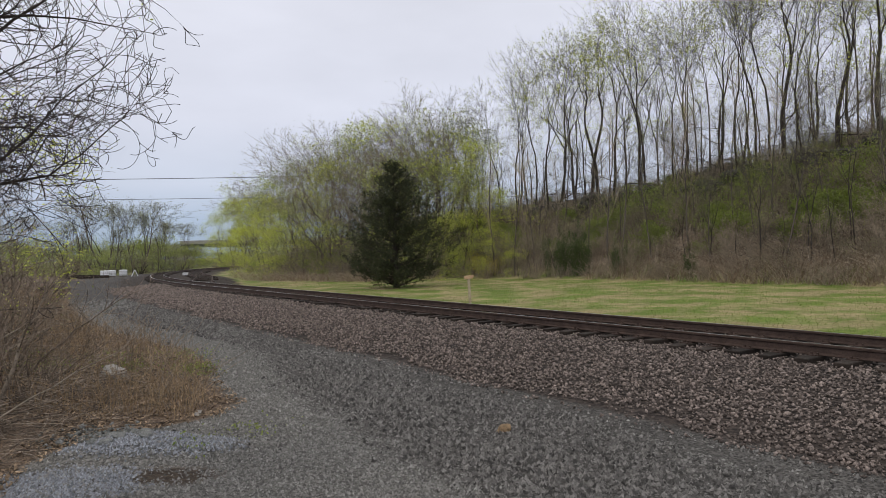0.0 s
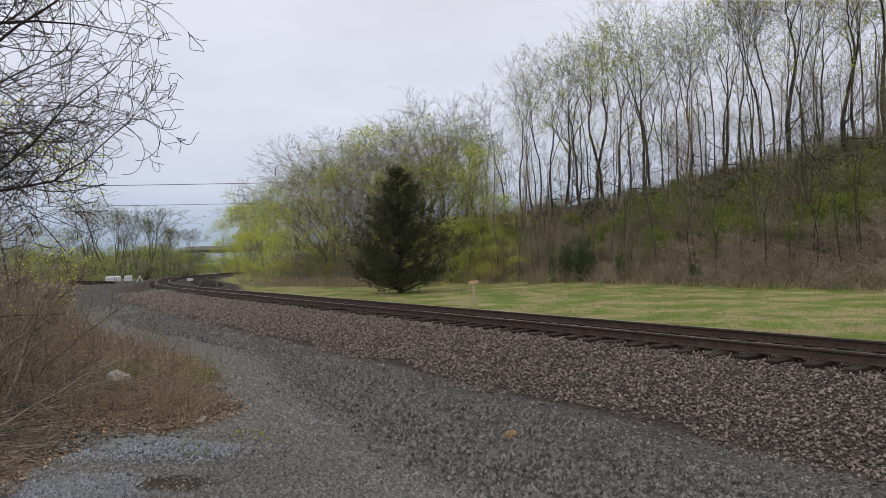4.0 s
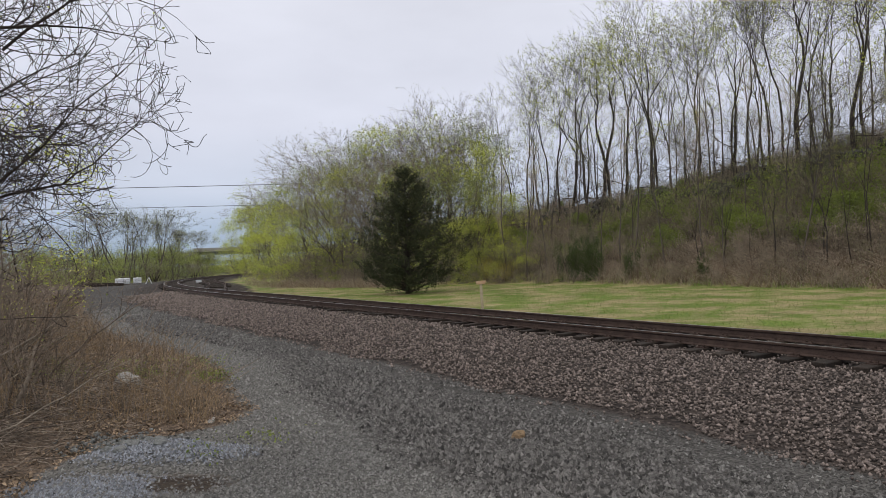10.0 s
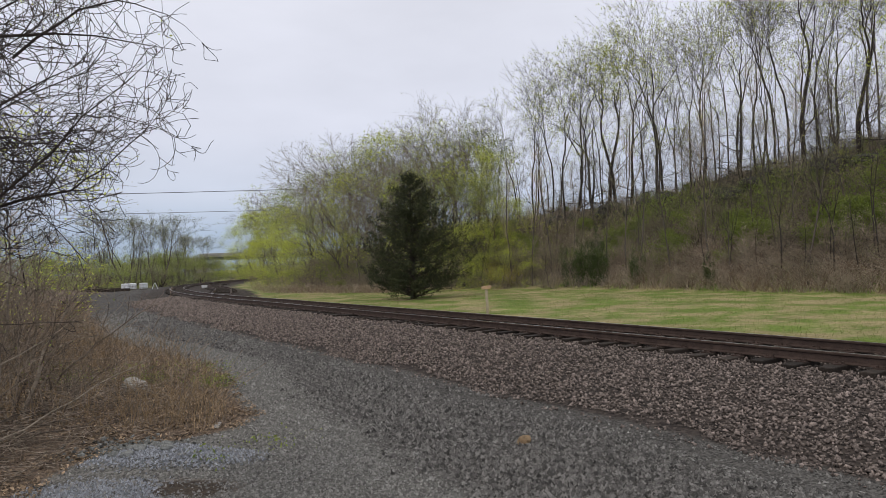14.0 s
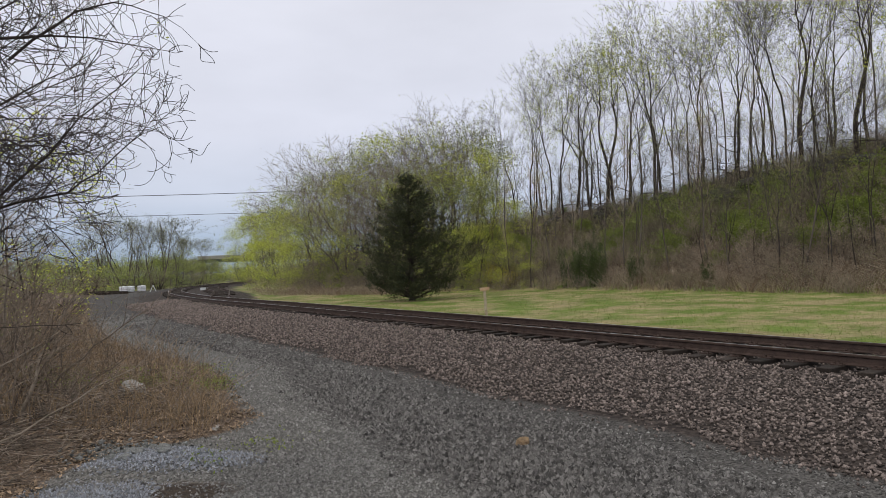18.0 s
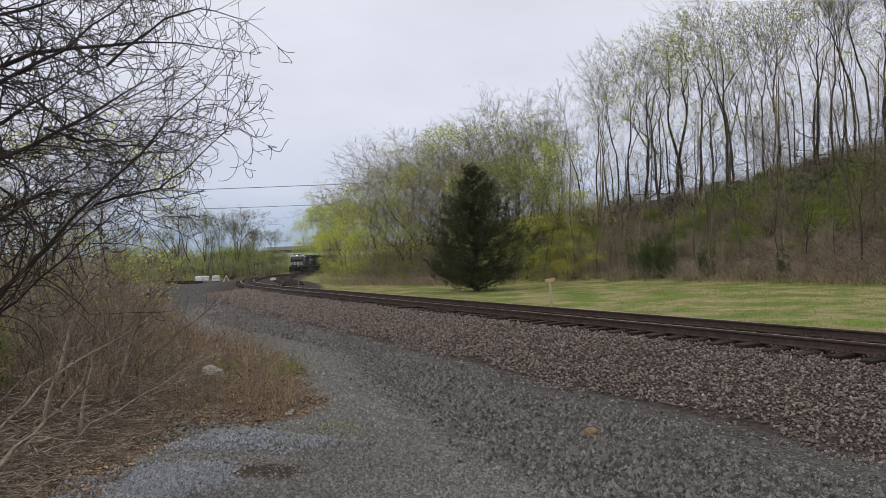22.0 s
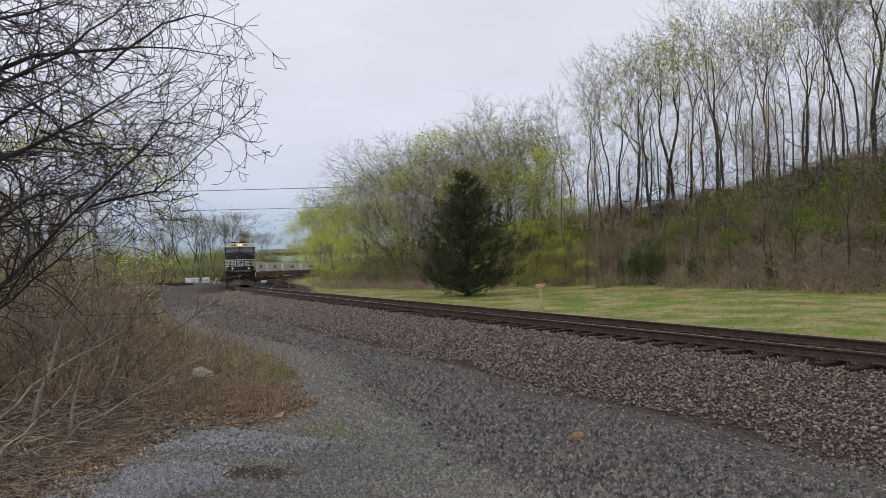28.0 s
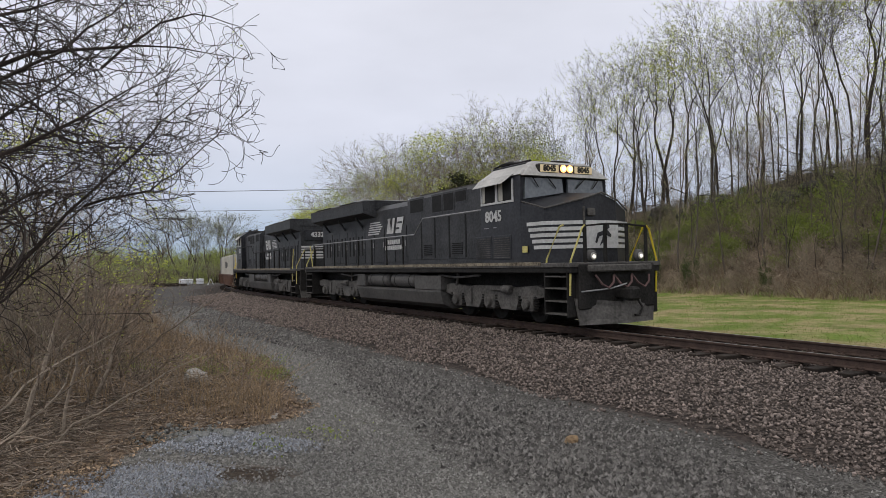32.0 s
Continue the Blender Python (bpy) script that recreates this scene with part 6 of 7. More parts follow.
def bogie(parent, cx, sets):
    """A three-axle bogie under the thing, with its frames, boxes, springs and wheelsets."""
    for sd in (-1, 1):
        y = sd * 1.12
        fr = Mesh()
        top = [(-2.75, 0.78), (-2.75, 0.98), (-2.3, 1.06), (-1.2, 0.98), (-0.8, 1.02), (0.8, 1.02), (1.2, 0.98), (2.3, 1.06), (2.75, 0.98), (2.75, 0.78)]
        bot = [(2.3, 0.70), (1.5, 0.68), (1.35, 0.36), (0.6, 0.36), (0.45, 0.6), (-0.45, 0.6), (-0.6, 0.36), (-1.35, 0.36), (-1.5, 0.68), (-2.3, 0.70)]
        fr.prism([(cx + a, b) for a, b in top + bot], y - 0.09, y + 0.09)
        f = part("bogie_frame", fr, GRIME, parent)
        for ax in (-1.9, 0.0, 1.9):
            bx = Mesh().box(cx + ax - 0.24, cx + ax + 0.24, y - sd * 0.02 - 0.13, y - sd * 0.02 + 0.17 if sd > 0 else y + 0.15, 0.34, 0.78, 0.04)
            bx.disc((cx + ax, y + sd * 0.15, 0.55), 0.15, 0.12, bevel=0.02, sides=14)
            part("axle_box", bx, GRIME, f)
            for dx in (-0.36, 0.36):
                sp = Mesh()
                for k in range(5):
                    sp.disc((cx + ax + dx, y + sd * 0.03, 0.44 + k * 0.075), 0.095, 0.045, "z", 12, 0.012)
                part("spring", sp, UNDER, f)
        part("brake_cylinder", Mesh().disc((cx + 1.0, y + sd * 0.13, 0.93), 0.12, 0.42, "x", 14, 0.03).tube([(cx + 0.2, y + sd * 0.13, 0.9), (cx + 0.95, y + sd * 0.13, 0.93)], 0.03), GRIME, f)
        part("shoe_hanger", Mesh().tube([(cx - 1.0, y + sd * 0.12, 0.95), (cx - 0.98, y + sd * 0.14, 0.45)], 0.035), GRIME, f)
        part("shoe_hanger", Mesh().tube([(cx + 2.75, y + sd * 0.1, 0.9), (cx + 2.8, y + sd * 0.12, 0.3)], 0.04), GRIME, f)
    part("brake_rigging", Mesh().box(cx - 2.6, cx + 2.6, -0.95, -0.87, 0.3, 0.62, 0.02).box(cx - 2.6, cx + 2.6, 0.87, 0.95, 0.3, 0.62, 0.02), UNDER, parent)
    for ax in (-1.9, 0.0, 1.9):
        part("traction_motor", Mesh().box(cx + ax + 0.15, cx + ax + 1.15, -0.6, 0.6, 0.16, 0.95, 0.08), UNDER, parent)
        w = Mesh()
        for sd in (-1, 1):
            w.disc((0, sd * 0.755, 0), 0.52, 0.13, "y", 28, 0.02)
            w.disc((0, sd * 0.69, 0), 0.55, 0.03, "y", 28, 0.008)
            for k in range(4):
                a = k * math.pi / 2
                w.disc((0.3 * math.cos(a), sd * 0.80, 0.3 * math.sin(a)), 0.06, 0.06, "y", 8)
        w.disc((0, 0, 0), 0.09, 1.9, "y", 12)
        wheel = part("wheelset", w, (UNDER,), parent, "dark steel wheelset", pose(cx + ax, 0, 0.54))
        sets.append(wheel)


def handrail(parent, name, pts, posts, mat, low, label=""):
    h = part(name, Mesh().tube(pts, 0.026, 6), mat, parent, label)
    for x, y, z in posts:
        part("post", Mesh().tube([(x, y, low - 0.1), (x, y, z)], 0.034, 6), UNDER, h)
    return h


def locomotive(number, lead, label):
    top = tagged(new("locomotive"), label, "locomotive", "freight train")
    sets = []
    deck = 1.66
    # frame, walkway, sill stripes
    fr = part("underframe", Mesh().box(-10.3, 10.3, -0.75, 0.75, 0.95, 1.4, 0.03).box(-10.4, 10.45, -1.5, 1.5, 1.4, deck - 0.12, 0.02), UNDER, top)
    part("walkway", Mesh().box(-10.42, 10.47, -1.52, 1.52, deck - 0.118, deck, 0.015), GRIME, top)
    for sd in (-1, 1):
        part("sill_stripe", Mesh().box(-9.2, 9.3, sd * 1.528 - 0.008, sd * 1.528 + 0.008, deck - 0.06, deck + 0.03), SILL_PALE, top, "pale worn stripe along the sill")
    # long hood
    def hood_outline(w, z, ch):
        return [(-w, deck), (-w, z - ch), (-w + ch * 1.2, z), (w - ch * 1.2, z), (w, z - ch), (w, deck)]
    h1 = part("long_hood", Mesh().prism(hood_outline(0.93, 4.12, 0.22), -9.3, 0.9, axis="x"), HOOD_BLACK, top, smooth=False)
    part("cab_hood", Mesh().prism(hood_outline(1.2, 4.14, 0.14), 0.9, 6.42, axis="x"), HOOD_BLACK, top)
    for sd in (-1, 1):
        y = sd * 0.94
        for k, x in enumerate(np.arange(-8.9, 0.7, 1.02)):
            d = part("hood_door", Mesh().box(x + 0.03, x + 0.97, y - 0.012, y + 0.012, 1.8, 3.2, 0.008), HOOD_BLACK, h1)
            part("latch", Mesh().box(x + 0.86, x + 0.92, y + sd * 0.012 - 0.012, y + sd * 0.012 + 0.012, 2.4, 2.62), RAIL_GREY, d)
            if k < 5:
                for j in (0.2, 0.62):
                    part("vent_slot", Mesh().box(x + j, x + j + 0.16, y + sd * 0.014 - 0.008, y + sd * 0.014 + 0.008, 2.1, 2.95), DARK_HOLE, d)
        yc = sd * 1.205
        for x0, x1, z0, z1 in ((1.15, 2.15, 3.55, 4.0), (2.85, 3.5, 3.45, 4.0), (3.65, 4.3, 3.45, 4.0), (4.45, 5.1, 3.68, 4.0)):
            g = part("intake_grille", Mesh().box(x0, x1, yc - 0.012, yc + 0.012, z0, z1, 0.006), DARK_HOLE, top)
            part("grille_frame", Mesh().box(x0 - 0.06, x1 + 0.06, yc - 0.006, yc + 0.006, z0 - 0.06, z1 + 0.06), HOOD_BLACK, g)
        for x0, x1 in ((1.1, 1.95), (2.05, 2.95), (3.05, 3.95), (4.05, 5.0), (5.1, 6.2)):
            d = part("cabinet_door", Mesh().box(x0, x1, yc - 0.01, yc + 0.014, 1.85, 3.3, 0.008), HOOD_BLACK, top)
            if x0 in (2.05, 4.05):
                for z in np.arange(2.0, 2.34, 0.065):
                    part("louvre", Mesh().box(x0 + 0.15, x1 - 0.15, yc + sd * 0.02 - 0.012, yc + sd * 0.02 + 0.012, z, z + 0.03), DARK_HOLE, d)
            part("door_seam", Mesh().box(x1 + 0.01, x1 + 0.09, yc - 0.012, yc + 0.018, 1.9, 3.25), DARK_HOLE, d)
    # radiator with its overhanging wings
    rad = Mesh()
    for sd in (-1, 1):
        rad.prism([(sd * 0.9, 3.66), (sd * 1.5, 3.84), (sd * 1.53, 4.32), (sd * 0.9, 4.36)], -9.35, -2.65, axis="x")
    rad.box(-9.35, -2.65, -0.95, 0.95, 4.0, 4.38)
    rd = part("radiator", rad, HOOD_BLACK, top)
    for k in range(6):
        x = -9.0 + k * 1.05
        part("radiator_screen", Mesh().box(x, x + 0.95, -1.35, 1.35, 4.375, 4.41, 0.01), ROOF_GREY if k in (2, 5) else DARK_HOLE, rd)
    for sd in (-1, 1):
        for x in (-8.3, -6.2, -4.1):
            part("wing_brace", Mesh().tube([(x, sd * 0.93, 3.3), (x, sd * 1.25, 3.74)], 0.05), HOOD_BLACK, rd)
        part("wing_edge", Mesh().box(-9.3, -2.7, sd * 1.535 - 0.01, sd * 1.535 + 0.01, 4.27, 4.31), GRIME, rd)
    part("exhaust_stack", Mesh().box(-0.9, 0.1, -0.35, 0.35, 4.1, 4.24, 0.03).box(-0.7, -0.1, -0.2, 0.2, 4.2, 4.27, 0.02), HOOD_BLACK, top)
    part("roof_hatch", Mesh().box(1.4, 3.2, -0.8, 0.8, 4.12, 4.19, 0.02).box(3.6, 5.8, -0.7, 0.7, 4.12, 4.21, 0.02), HOOD_BLACK, top)
    # cab
    cab_o = [(-1.5, deck), (-1.5, 4.08), (-0.95, 4.43), (0.95, 4.43), (1.5, 4.08), (1.5, deck)]
    cab = part("cab", loft([(6.42, y, z) for y, z in cab_o], [(8.42 + (0.0 if z < 3.5 else (0.02 if z < 4.1 else -0.35)), y, z) for y, z in cab_o]), NOSE_BLACK, top)
    part("cab_roof", loft([(6.38, -1.56, 4.06), (6.38, -0.97, 4.45), (6.38, 0.97, 4.45), (6.38, 1.56, 4.06)], [(8.5, -1.56, 4.06), (8.2, -0.97, 4.45), (8.2, 0.97, 4.45), (8.5, 1.56, 4.06)]), ROOF_GREY if lead else HOOD_BLACK, cab)
    part("roof_plate", Mesh().box(6.36, 8.12, -1.02, 1.02, 4.43, 4.48, 0.015), HOOD_BLACK, cab)
    part("front_visor", loft([(8.43, -1.53, 4.03), (8.08, -1.0, 4.46), (8.08, 1.0, 4.46), (8.43, 1.53, 4.03)], [(8.62, -1.5, 4.03), (8.3, -0.95, 4.47), (8.3, 0.95, 4.47), (8.62, 1.5, 4.03)]), ROOF_GREY, cab, "pale dirty painted panel over the windscreens")
    part("roof_clutter", Mesh().box(6.5, 8.0, -0.8, 0.8, 4.46, 4.53, 0.02).box(6.6, 7.1, -0.9, -0.3, 4.5, 4.62, 0.03).box(7.4, 7.9, 0.1, 0.7, 4.5, 4.60, 0.03).tube([(6.4, -0.95, 4.5), (6.9, -0.98, 4.56), (7.5, -0.9, 4.52), (8.0, -0.8, 4.54)], 0.03).disc((7.0, 0.75, 4.53), 0.08, 0.6, "x", 10).disc((7.3, -0.7, 4.5), 0.07, 0.5, "x", 10), UNDER, cab)
    part("air_horn", Mesh().tube([(6.7, 0.2, 4.62), (7.15, 0.2, 4.62)], 0.03, 8, r_end=0.09).tube([(6.7, 0.4, 4.6), (7.05, 0.4, 4.6)], 0.03, 8, r_end=0.08), GRIME, cab)
    for sd in (-1, 1):
        y = sd * 1.505
        # black panel painted as the unlit cab behind the open window
        w = part("side_window", Mesh().box(6.5, 8.1, y - 0.015, y + 0.015, 3.4, 3.98, 0.01), DARK_HOLE, cab)
        for xa, xb in ((7.4, 7.62), (6.55, 6.7)):
            part("window_slide", Mesh().box(xa, xb, y - 0.02, y + 0.02, 3.42, 3.93, 0.01), CREAM, w, "cream sliding window edge")
        part("window_frame", Mesh().box(6.46, 8.14, y - 0.025, y + 0.025, 3.35, 3.41, 0.005).box(8.06, 8.12, y - 0.025, y + 0.025, 3.4, 3.98).box(6.47, 6.53, y - 0.025, y + 0.025, 3.4, 3.98).box(7.24, 7.36, y - 0.022, y + 0.022, 3.4, 3.98), STRIPE, w, "pale window frame")
        part("sun_visor", loft([(6.45, y, 4.1), (8.15, y, 4.1), (8.15, y + sd * 0.04, 4.1), (6.45, y + sd * 0.04, 4.1)], [(6.45, y + sd * 0.27, 3.87), (7.95, y + sd * 0.25, 3.89), (7.95, y + sd * 0.27, 3.86), (6.45, y + sd * 0.29, 3.84)]), ROOF_GREY, cab, "white sheet-metal window visor")
        for x0 in (6.1, 7.08):
            lv = part("louvre_panel", Mesh().box(x0, x0 + 0.9, y - 0.012, y + 0.02, 1.78, 2.46, 0.01), NOSE_BLACK, cab)
            for z in np.arange(1.83, 2.42, 0.06):
                part("louvre", Mesh().box(x0 + 0.06, x0 + 0.84, y + sd * 0.02 - 0.014, y + sd * 0.02 + 0.014, z, z + 0.022), GRIME, lv)
        lettering("road_number", number, 0.3, STRIPE, cab, Matrix.Translation((7.1, y + sd * 0.006, 3.0)) @ (FACE_R if sd < 0 else FACE_L), "white painted road number")
        part("data_plate", Mesh().box(8.5, 8.72, y - 0.01, y + 0.01, 1.95, 2.12), RAIL_YELLOW, cab)
        part("small_lettering", Mesh().box(6.6, 6.85, y - 0.004, y + 0.004, 2.68, 2.70).box(7.1, 7.25, y - 0.004, y + 0.004, 2.68, 2.71), RAIL_GREY, cab)
        part("roof_fall", Mesh().box(1.6, 6.3, sd * 1.03, sd * 1.05, 4.13, 4.17), GRIME, top)
    # nose
    plan = [(8.4, -1.5, 3.3), (9.38, -1.4, 3.06), (9.9, -0.56, 3.28), (9.93, 0, 3.46), (9.9, 0.56, 3.28), (9.38, 1.4, 3.06), (8.4, 1.5, 3.3), (8.4, 0, 3.62)]
    nm = Mesh()
    nm.add([(x, y, deck) for x, y, z in plan] + [(x - (0.05 if x > 9 else 0), y, z) for x, y, z in plan], [(i, (i + 1) % 8, 8 + (i + 1) % 8, 8 + i) for i in range(8)] + [(8, 9, 10, 11, 15), (15, 11, 12, 13, 14), (0, 1, 2, 3, 4, 5, 6, 7)])
    nose = part("nose", nm, NOSE_BLACK, top)
    part("nose_brow", Mesh().tube([(8.45, -1.48, 3.33), (9.38, -1.41, 3.08), (9.9, -0.57, 3.30), (9.94, 0, 3.48), (9.9, 0.57, 3.30), (9.38, 1.41, 3.08), (8.45, 1.48, 3.33)], 0.022), GRIME, nose)
    for sd in (-1, 1):
        ws = part("windscreen", loft([(8.50, sd * 0.08, 3.60), (8.50, sd * 1.4, 3.40), (8.40, sd * 1.4, 3.40), (8.40, sd * 0.08, 3.60)], [(8.47, sd * 0.1, 4.0), (8.47, sd * 1.36, 3.98), (8.40, sd * 1.36, 3.98), (8.40, sd * 0.1, 4.0)]), GLASS, cab)
        part("wiper", Mesh().tube([(8.55, sd * 0.7, 4.05), (8.52, sd * 0.35, 3.72)], 0.015), UNDER, ws)
        part("wiper", Mesh().tube([(8.55, sd * 1.2, 4.05), (8.52, sd * 0.95, 3.74)], 0.015), UNDER, ws)
        # stripes wrap the nose side and front
        for k in range(5):
            z1, z0 = 2.74 - k * 0.155, 2.645 - k * 0.155
            for (xa, ya), (xb, yb) in (((8.68 + 0.065 * k, 1.472 - 0.0065 * k), (9.38, 1.4)), ((9.38, 1.4), (9.9, 0.56))):
                nx, ny = (yb - ya) * -1, xb - xa
                q = math.hypot(nx, ny)
                ox, oy = nx / q * 0.014, ny / q * 0.014
                lo = [(xa, sd * ya), (xb, sd * yb), (xb + ox, sd * (yb + oy)), (xa + ox, sd * (ya + oy))]
                part("nose_stripe", loft([(x, y, z0) for x, y in lo], [(x, y, z1) for x, y in lo]), STRIPE, nose, "dirty white nose stripe")
        gl = part("ditch_light", Mesh().disc((10.40, sd * 0.79, 1.82), 0.155, 0.18, "x", 18, 0.05), TANK_GREY, top)
        part("rim", Mesh().disc((10.49, sd * 0.79, 1.81), 0.095, 0.03, "x", 18, 0.008), CHROME, gl, "bright lamp rim")
        part("lens", Mesh().disc((10.505, sd * 0.79, 1.80), 0.05, 0.05, "x", 16, 0.01), DITCH if lead else CHROME, gl, "lit ditch lamp lens")
    part("emblem_panel", Mesh().box(9.88, 9.95, -0.55, 0.55, 2.02, 2.74, 0.004), STRIPE, nose, "white centre panel")
    part("emblem", Mesh().prism([(-0.10, 2.08), (-0.02, 2.24), (0.02, 2.36), (-0.12, 2.32), (-0.2, 2.15), (-0.25, 2.17), (-0.16, 2.42), (0.05, 2.48), (0.12, 2.66), (0.22, 2.64), (0.24, 2.56), (0.16, 2.5), (0.30, 2.36), (0.27, 2.31), (0.12, 2.36), (0.05, 2.2)], 9.94, 9.965, axis="x"), NOSE_BLACK, nose, "black emblem on the nose")
    part("nose_door", Mesh().box(9.9, 9.96, -0.6, -0.57, 1.7, 3.1).box(9.9, 9.955, -0.45, -0.22, 2.86, 3.06, 0.01), GRIME, nose)
    nb = part("headlight_housing", Mesh().box(8.2, 8.56, -0.225, 0.225, 4.14, 4.38, 0.02), HOSE, cab, "brown headlight housing")
    for y in (-0.115, 0.115):
        hl = part("headlight", Mesh().disc((8.57, y, 4.26), 0.105, 0.03, "x", 16, 0.006), REFLECTOR if lead else CHROME, nb, "lit twin headlight")
        part("bulb", Mesh().disc((8.59, y, 4.26), 0.066, 0.02, "x", 14, 0.006), HEADLIGHT if lead else CHROME, hl, "bright lamp bulb")
    for sd in (-1, 1):
        b = part("number_board", Mesh().box(8.25, 8.56, min(sd * 0.24, sd * 0.95), max(sd * 0.24, sd * 0.95), 4.11, 4.38, 0.04), BOARD_INK, cab)
        part("board_glass", Mesh().box(8.55, 8.57, min(sd * 0.28, sd * 0.91), max(sd * 0.28, sd * 0.91), 4.145, 4.345, 0.006), BOARD, b, "lit yellowish number board")
        lettering("board_number", number, 0.15, BOARD_INK, b, Matrix.Translation((8.574, sd * 0.595, 4.245)) @ FACE_F)
    # rear end of the hood
    part("end_number_panel", Mesh().box(-9.36, -9.29, -0.7, 0.7, 3.2, 3.8, 0.02), NOSE_BLACK, h1)
    lettering("road_number", number, 0.26, STRIPE, h1, Matrix.Translation((-9.37, 0, 3.5)) @ FACE_B)
    for k in range(5):
        part("end_stripe", Mesh().box(-9.33, -9.29, -0.9, 0.9, 2.2 + 0.15 * k, 2.29 + 0.15 * k), STRIPE, h1)
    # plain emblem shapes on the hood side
    for sd in (-1, 1):
        y = sd * 0.958
        for k in range(6):
            part("emblem_bar", Mesh().box(-3.45 + 0.05 * k, -1.95 - 0.12 * abs(k - 3), y - 0.006, y + 0.006, 2.95 + 0.092 * k, 3.0 + 0.092 * k), STRIPE, h1)
        for x0, w0, x1, w1 in ((-1.55, 0.2, -1.35, 0.2), (-1.3, 0.16, -1.42, 0.2), (-1.12, 0.2, -0.92, 0.2), (-0.72, 0.5, -0.5, 0.55)):
            part("emblem_block", Mesh().prism([(x0, 2.92), (x0 + w0, 2.92), (x1 + w1, 3.52), (x1, 3.52)], y - 0.006, y + 0.006), STRIPE, h1)
        part("emblem_gap", Mesh().box(-0.5, -0.1, y - 0.008, y + 0.008, 3.28, 3.36).box(-0.76, -0.34, y - 0.008, y + 0.008, 3.06, 3.14), HOOD_BLACK, h1)
        for z, x0, x1 in ((2.5, -1.6, -0.3), (2.28, -1.7, -0.15)):
            for x in np.arange(x0, x1, 0.19):
                part("letter_bar", Mesh().box(x, x + 0.13, y - 0.006, y + 0.006, z, z + 0.17), STRIPE, h1)
    # handrails
    for sd in (-1, 1):
        y = sd * 1.44
        handrail(top, "handrail", [(-9.4, y, 2.74), (1.9, y, 2.74), (2.55, y, 3.26), (6.35, y, 3.26)], [(x, y, 2.74) for x in np.arange(-9.2, 1.8, 1.45)], RAIL_GREY if sd < 0 else UNDER, deck)
        handrail(top, "step_rail", [(9.35, y, 0.95), (9.45, y, 1.75), (9.95, y * 0.98, 2.55), (10.1, y * 0.98, 2.6)], [], RAIL_YELLOW if sd < 0 else SAFETY_YELLOW, deck, "yellow grab rail by the steps")
        handrail(top, "step_rail", [(10.35, y, 0.85), (10.4, y, 1.7), (10.47, y * 0.78, 2.5), (10.47, y * 0.72, 2.58)], [], RAIL_YELLOW if sd < 0 else SAFETY_YELLOW, deck, "yellow grab rail by the steps")
        for e in (-1,):
            handrail(top, "step_rail", [(-9.45, y, 0.95), (-9.5, y, 1.75), (-9.8, y, 2.7)], [], RAIL_YELLOW, deck)
            handrail(top, "step_rail", [(-10.35, y, 0.85), (-10.4, y, 1.8), (-10.42, y * 0.7, 2.65)], [], RAIL_YELLOW, deck)
        for x0, x1 in ((9.42, 10.3), (-10.3, -9.42)):
            st = part("step_well", Mesh().box(x0 - 0.03, x0 + 0.01, min(sd * 0.95, sd * 1.5), max(sd * 0.95, sd * 1.5), 0.32, 1.5).box(x1 - 0.01, x1 + 0.03, min(sd * 0.95, sd * 1.5), max(sd * 0.95, sd * 1.5), 0.32, 1.5).box(x0, x1, min(sd * 0.93, sd * 0.97), max(sd * 0.93, sd * 0.97), 0.32, 1.5), UNDER, top)
            for z in (0.36, 0.68, 1.0, 1.3):
                part("step", Mesh().box(x0, x1, min(sd * 1.0, sd * 1.5), max(sd * 1.0, sd * 1.5), z, z + 0.035), GRIME, st, "worn steel step")
    handrail(top, "end_handrail", [(10.45, -1.06, 2.56), (10.45, -0.36, 2.62), (10.45, 0.36, 2.62), (10.45, 1.06, 2.56)], [], UNDER, deck)
    for y in (-1.02, -0.36, 0.36, 1.02):
        part("end_post", Mesh().box(10.43, 10.46, y - 0.055, y + 0.055, deck - 0.1, 2.6, 0.005), UNDER, top)
    handrail(top, "end_handrail", [(-10.4, -1.0, 2.65), (-10.4, 1.0, 2.65)], [(-10.4, y, 2.65) for y in (-1.0, -0.4, 0.4, 1.0)], UNDER, deck)
    # pilot, plough, coupler and hoses
    for e in (1, -1):
        p = Mesh().box(min(e * 10.3, e * 10.5), max(e * 10.3, e * 10.5), -1.26, 1.26, 0.5, 1.62, 0.03)
        part("end_plate", p, UNDER, top)
        pl = Mesh()
        for sd in (-1, 1):
            q = [(e * 10.85, 0.0, 0.14), (e * 10.45, sd * 1.22, 0.12), (e * 10.4, sd * 1.32, 0.78), (e * 10.62, 0, 0.66)]
            loft(q, [(x - e * 0.05, y, z) for x, y, z in q], mb=pl)
        part("snow_plough", pl, GRIME, top, "scuffed grey-black snow plough")
        cp = part("coupler", Mesh().box(min(e * 10.4, e * 10.9), max(e * 10.4, e * 10.9), -0.13, 0.13, 0.74, 1.0, 0.04).box(min(e * 10.85, e * 11.15), max(e * 10.85, e * 11.15), -0.2, 0.14, 0.7, 1.04, 0.06), UNDER, top)
        part("uncoupling_lever", Mesh().tube([(e * 10.62, -1.3, 0.95), (e * 10.66, -0.4, 1.0), (e * 10.8, 0, 1.12)], 0.02), RAIL_GREY, cp)
        part("anticlimber", Mesh().box(min(e * 10.4, e * 10.68), max(e * 10.4, e * 10.68), -1.0, 1.0, 1.42, 1.6, 0.03), GRIME, top, "grey anticlimber plate")
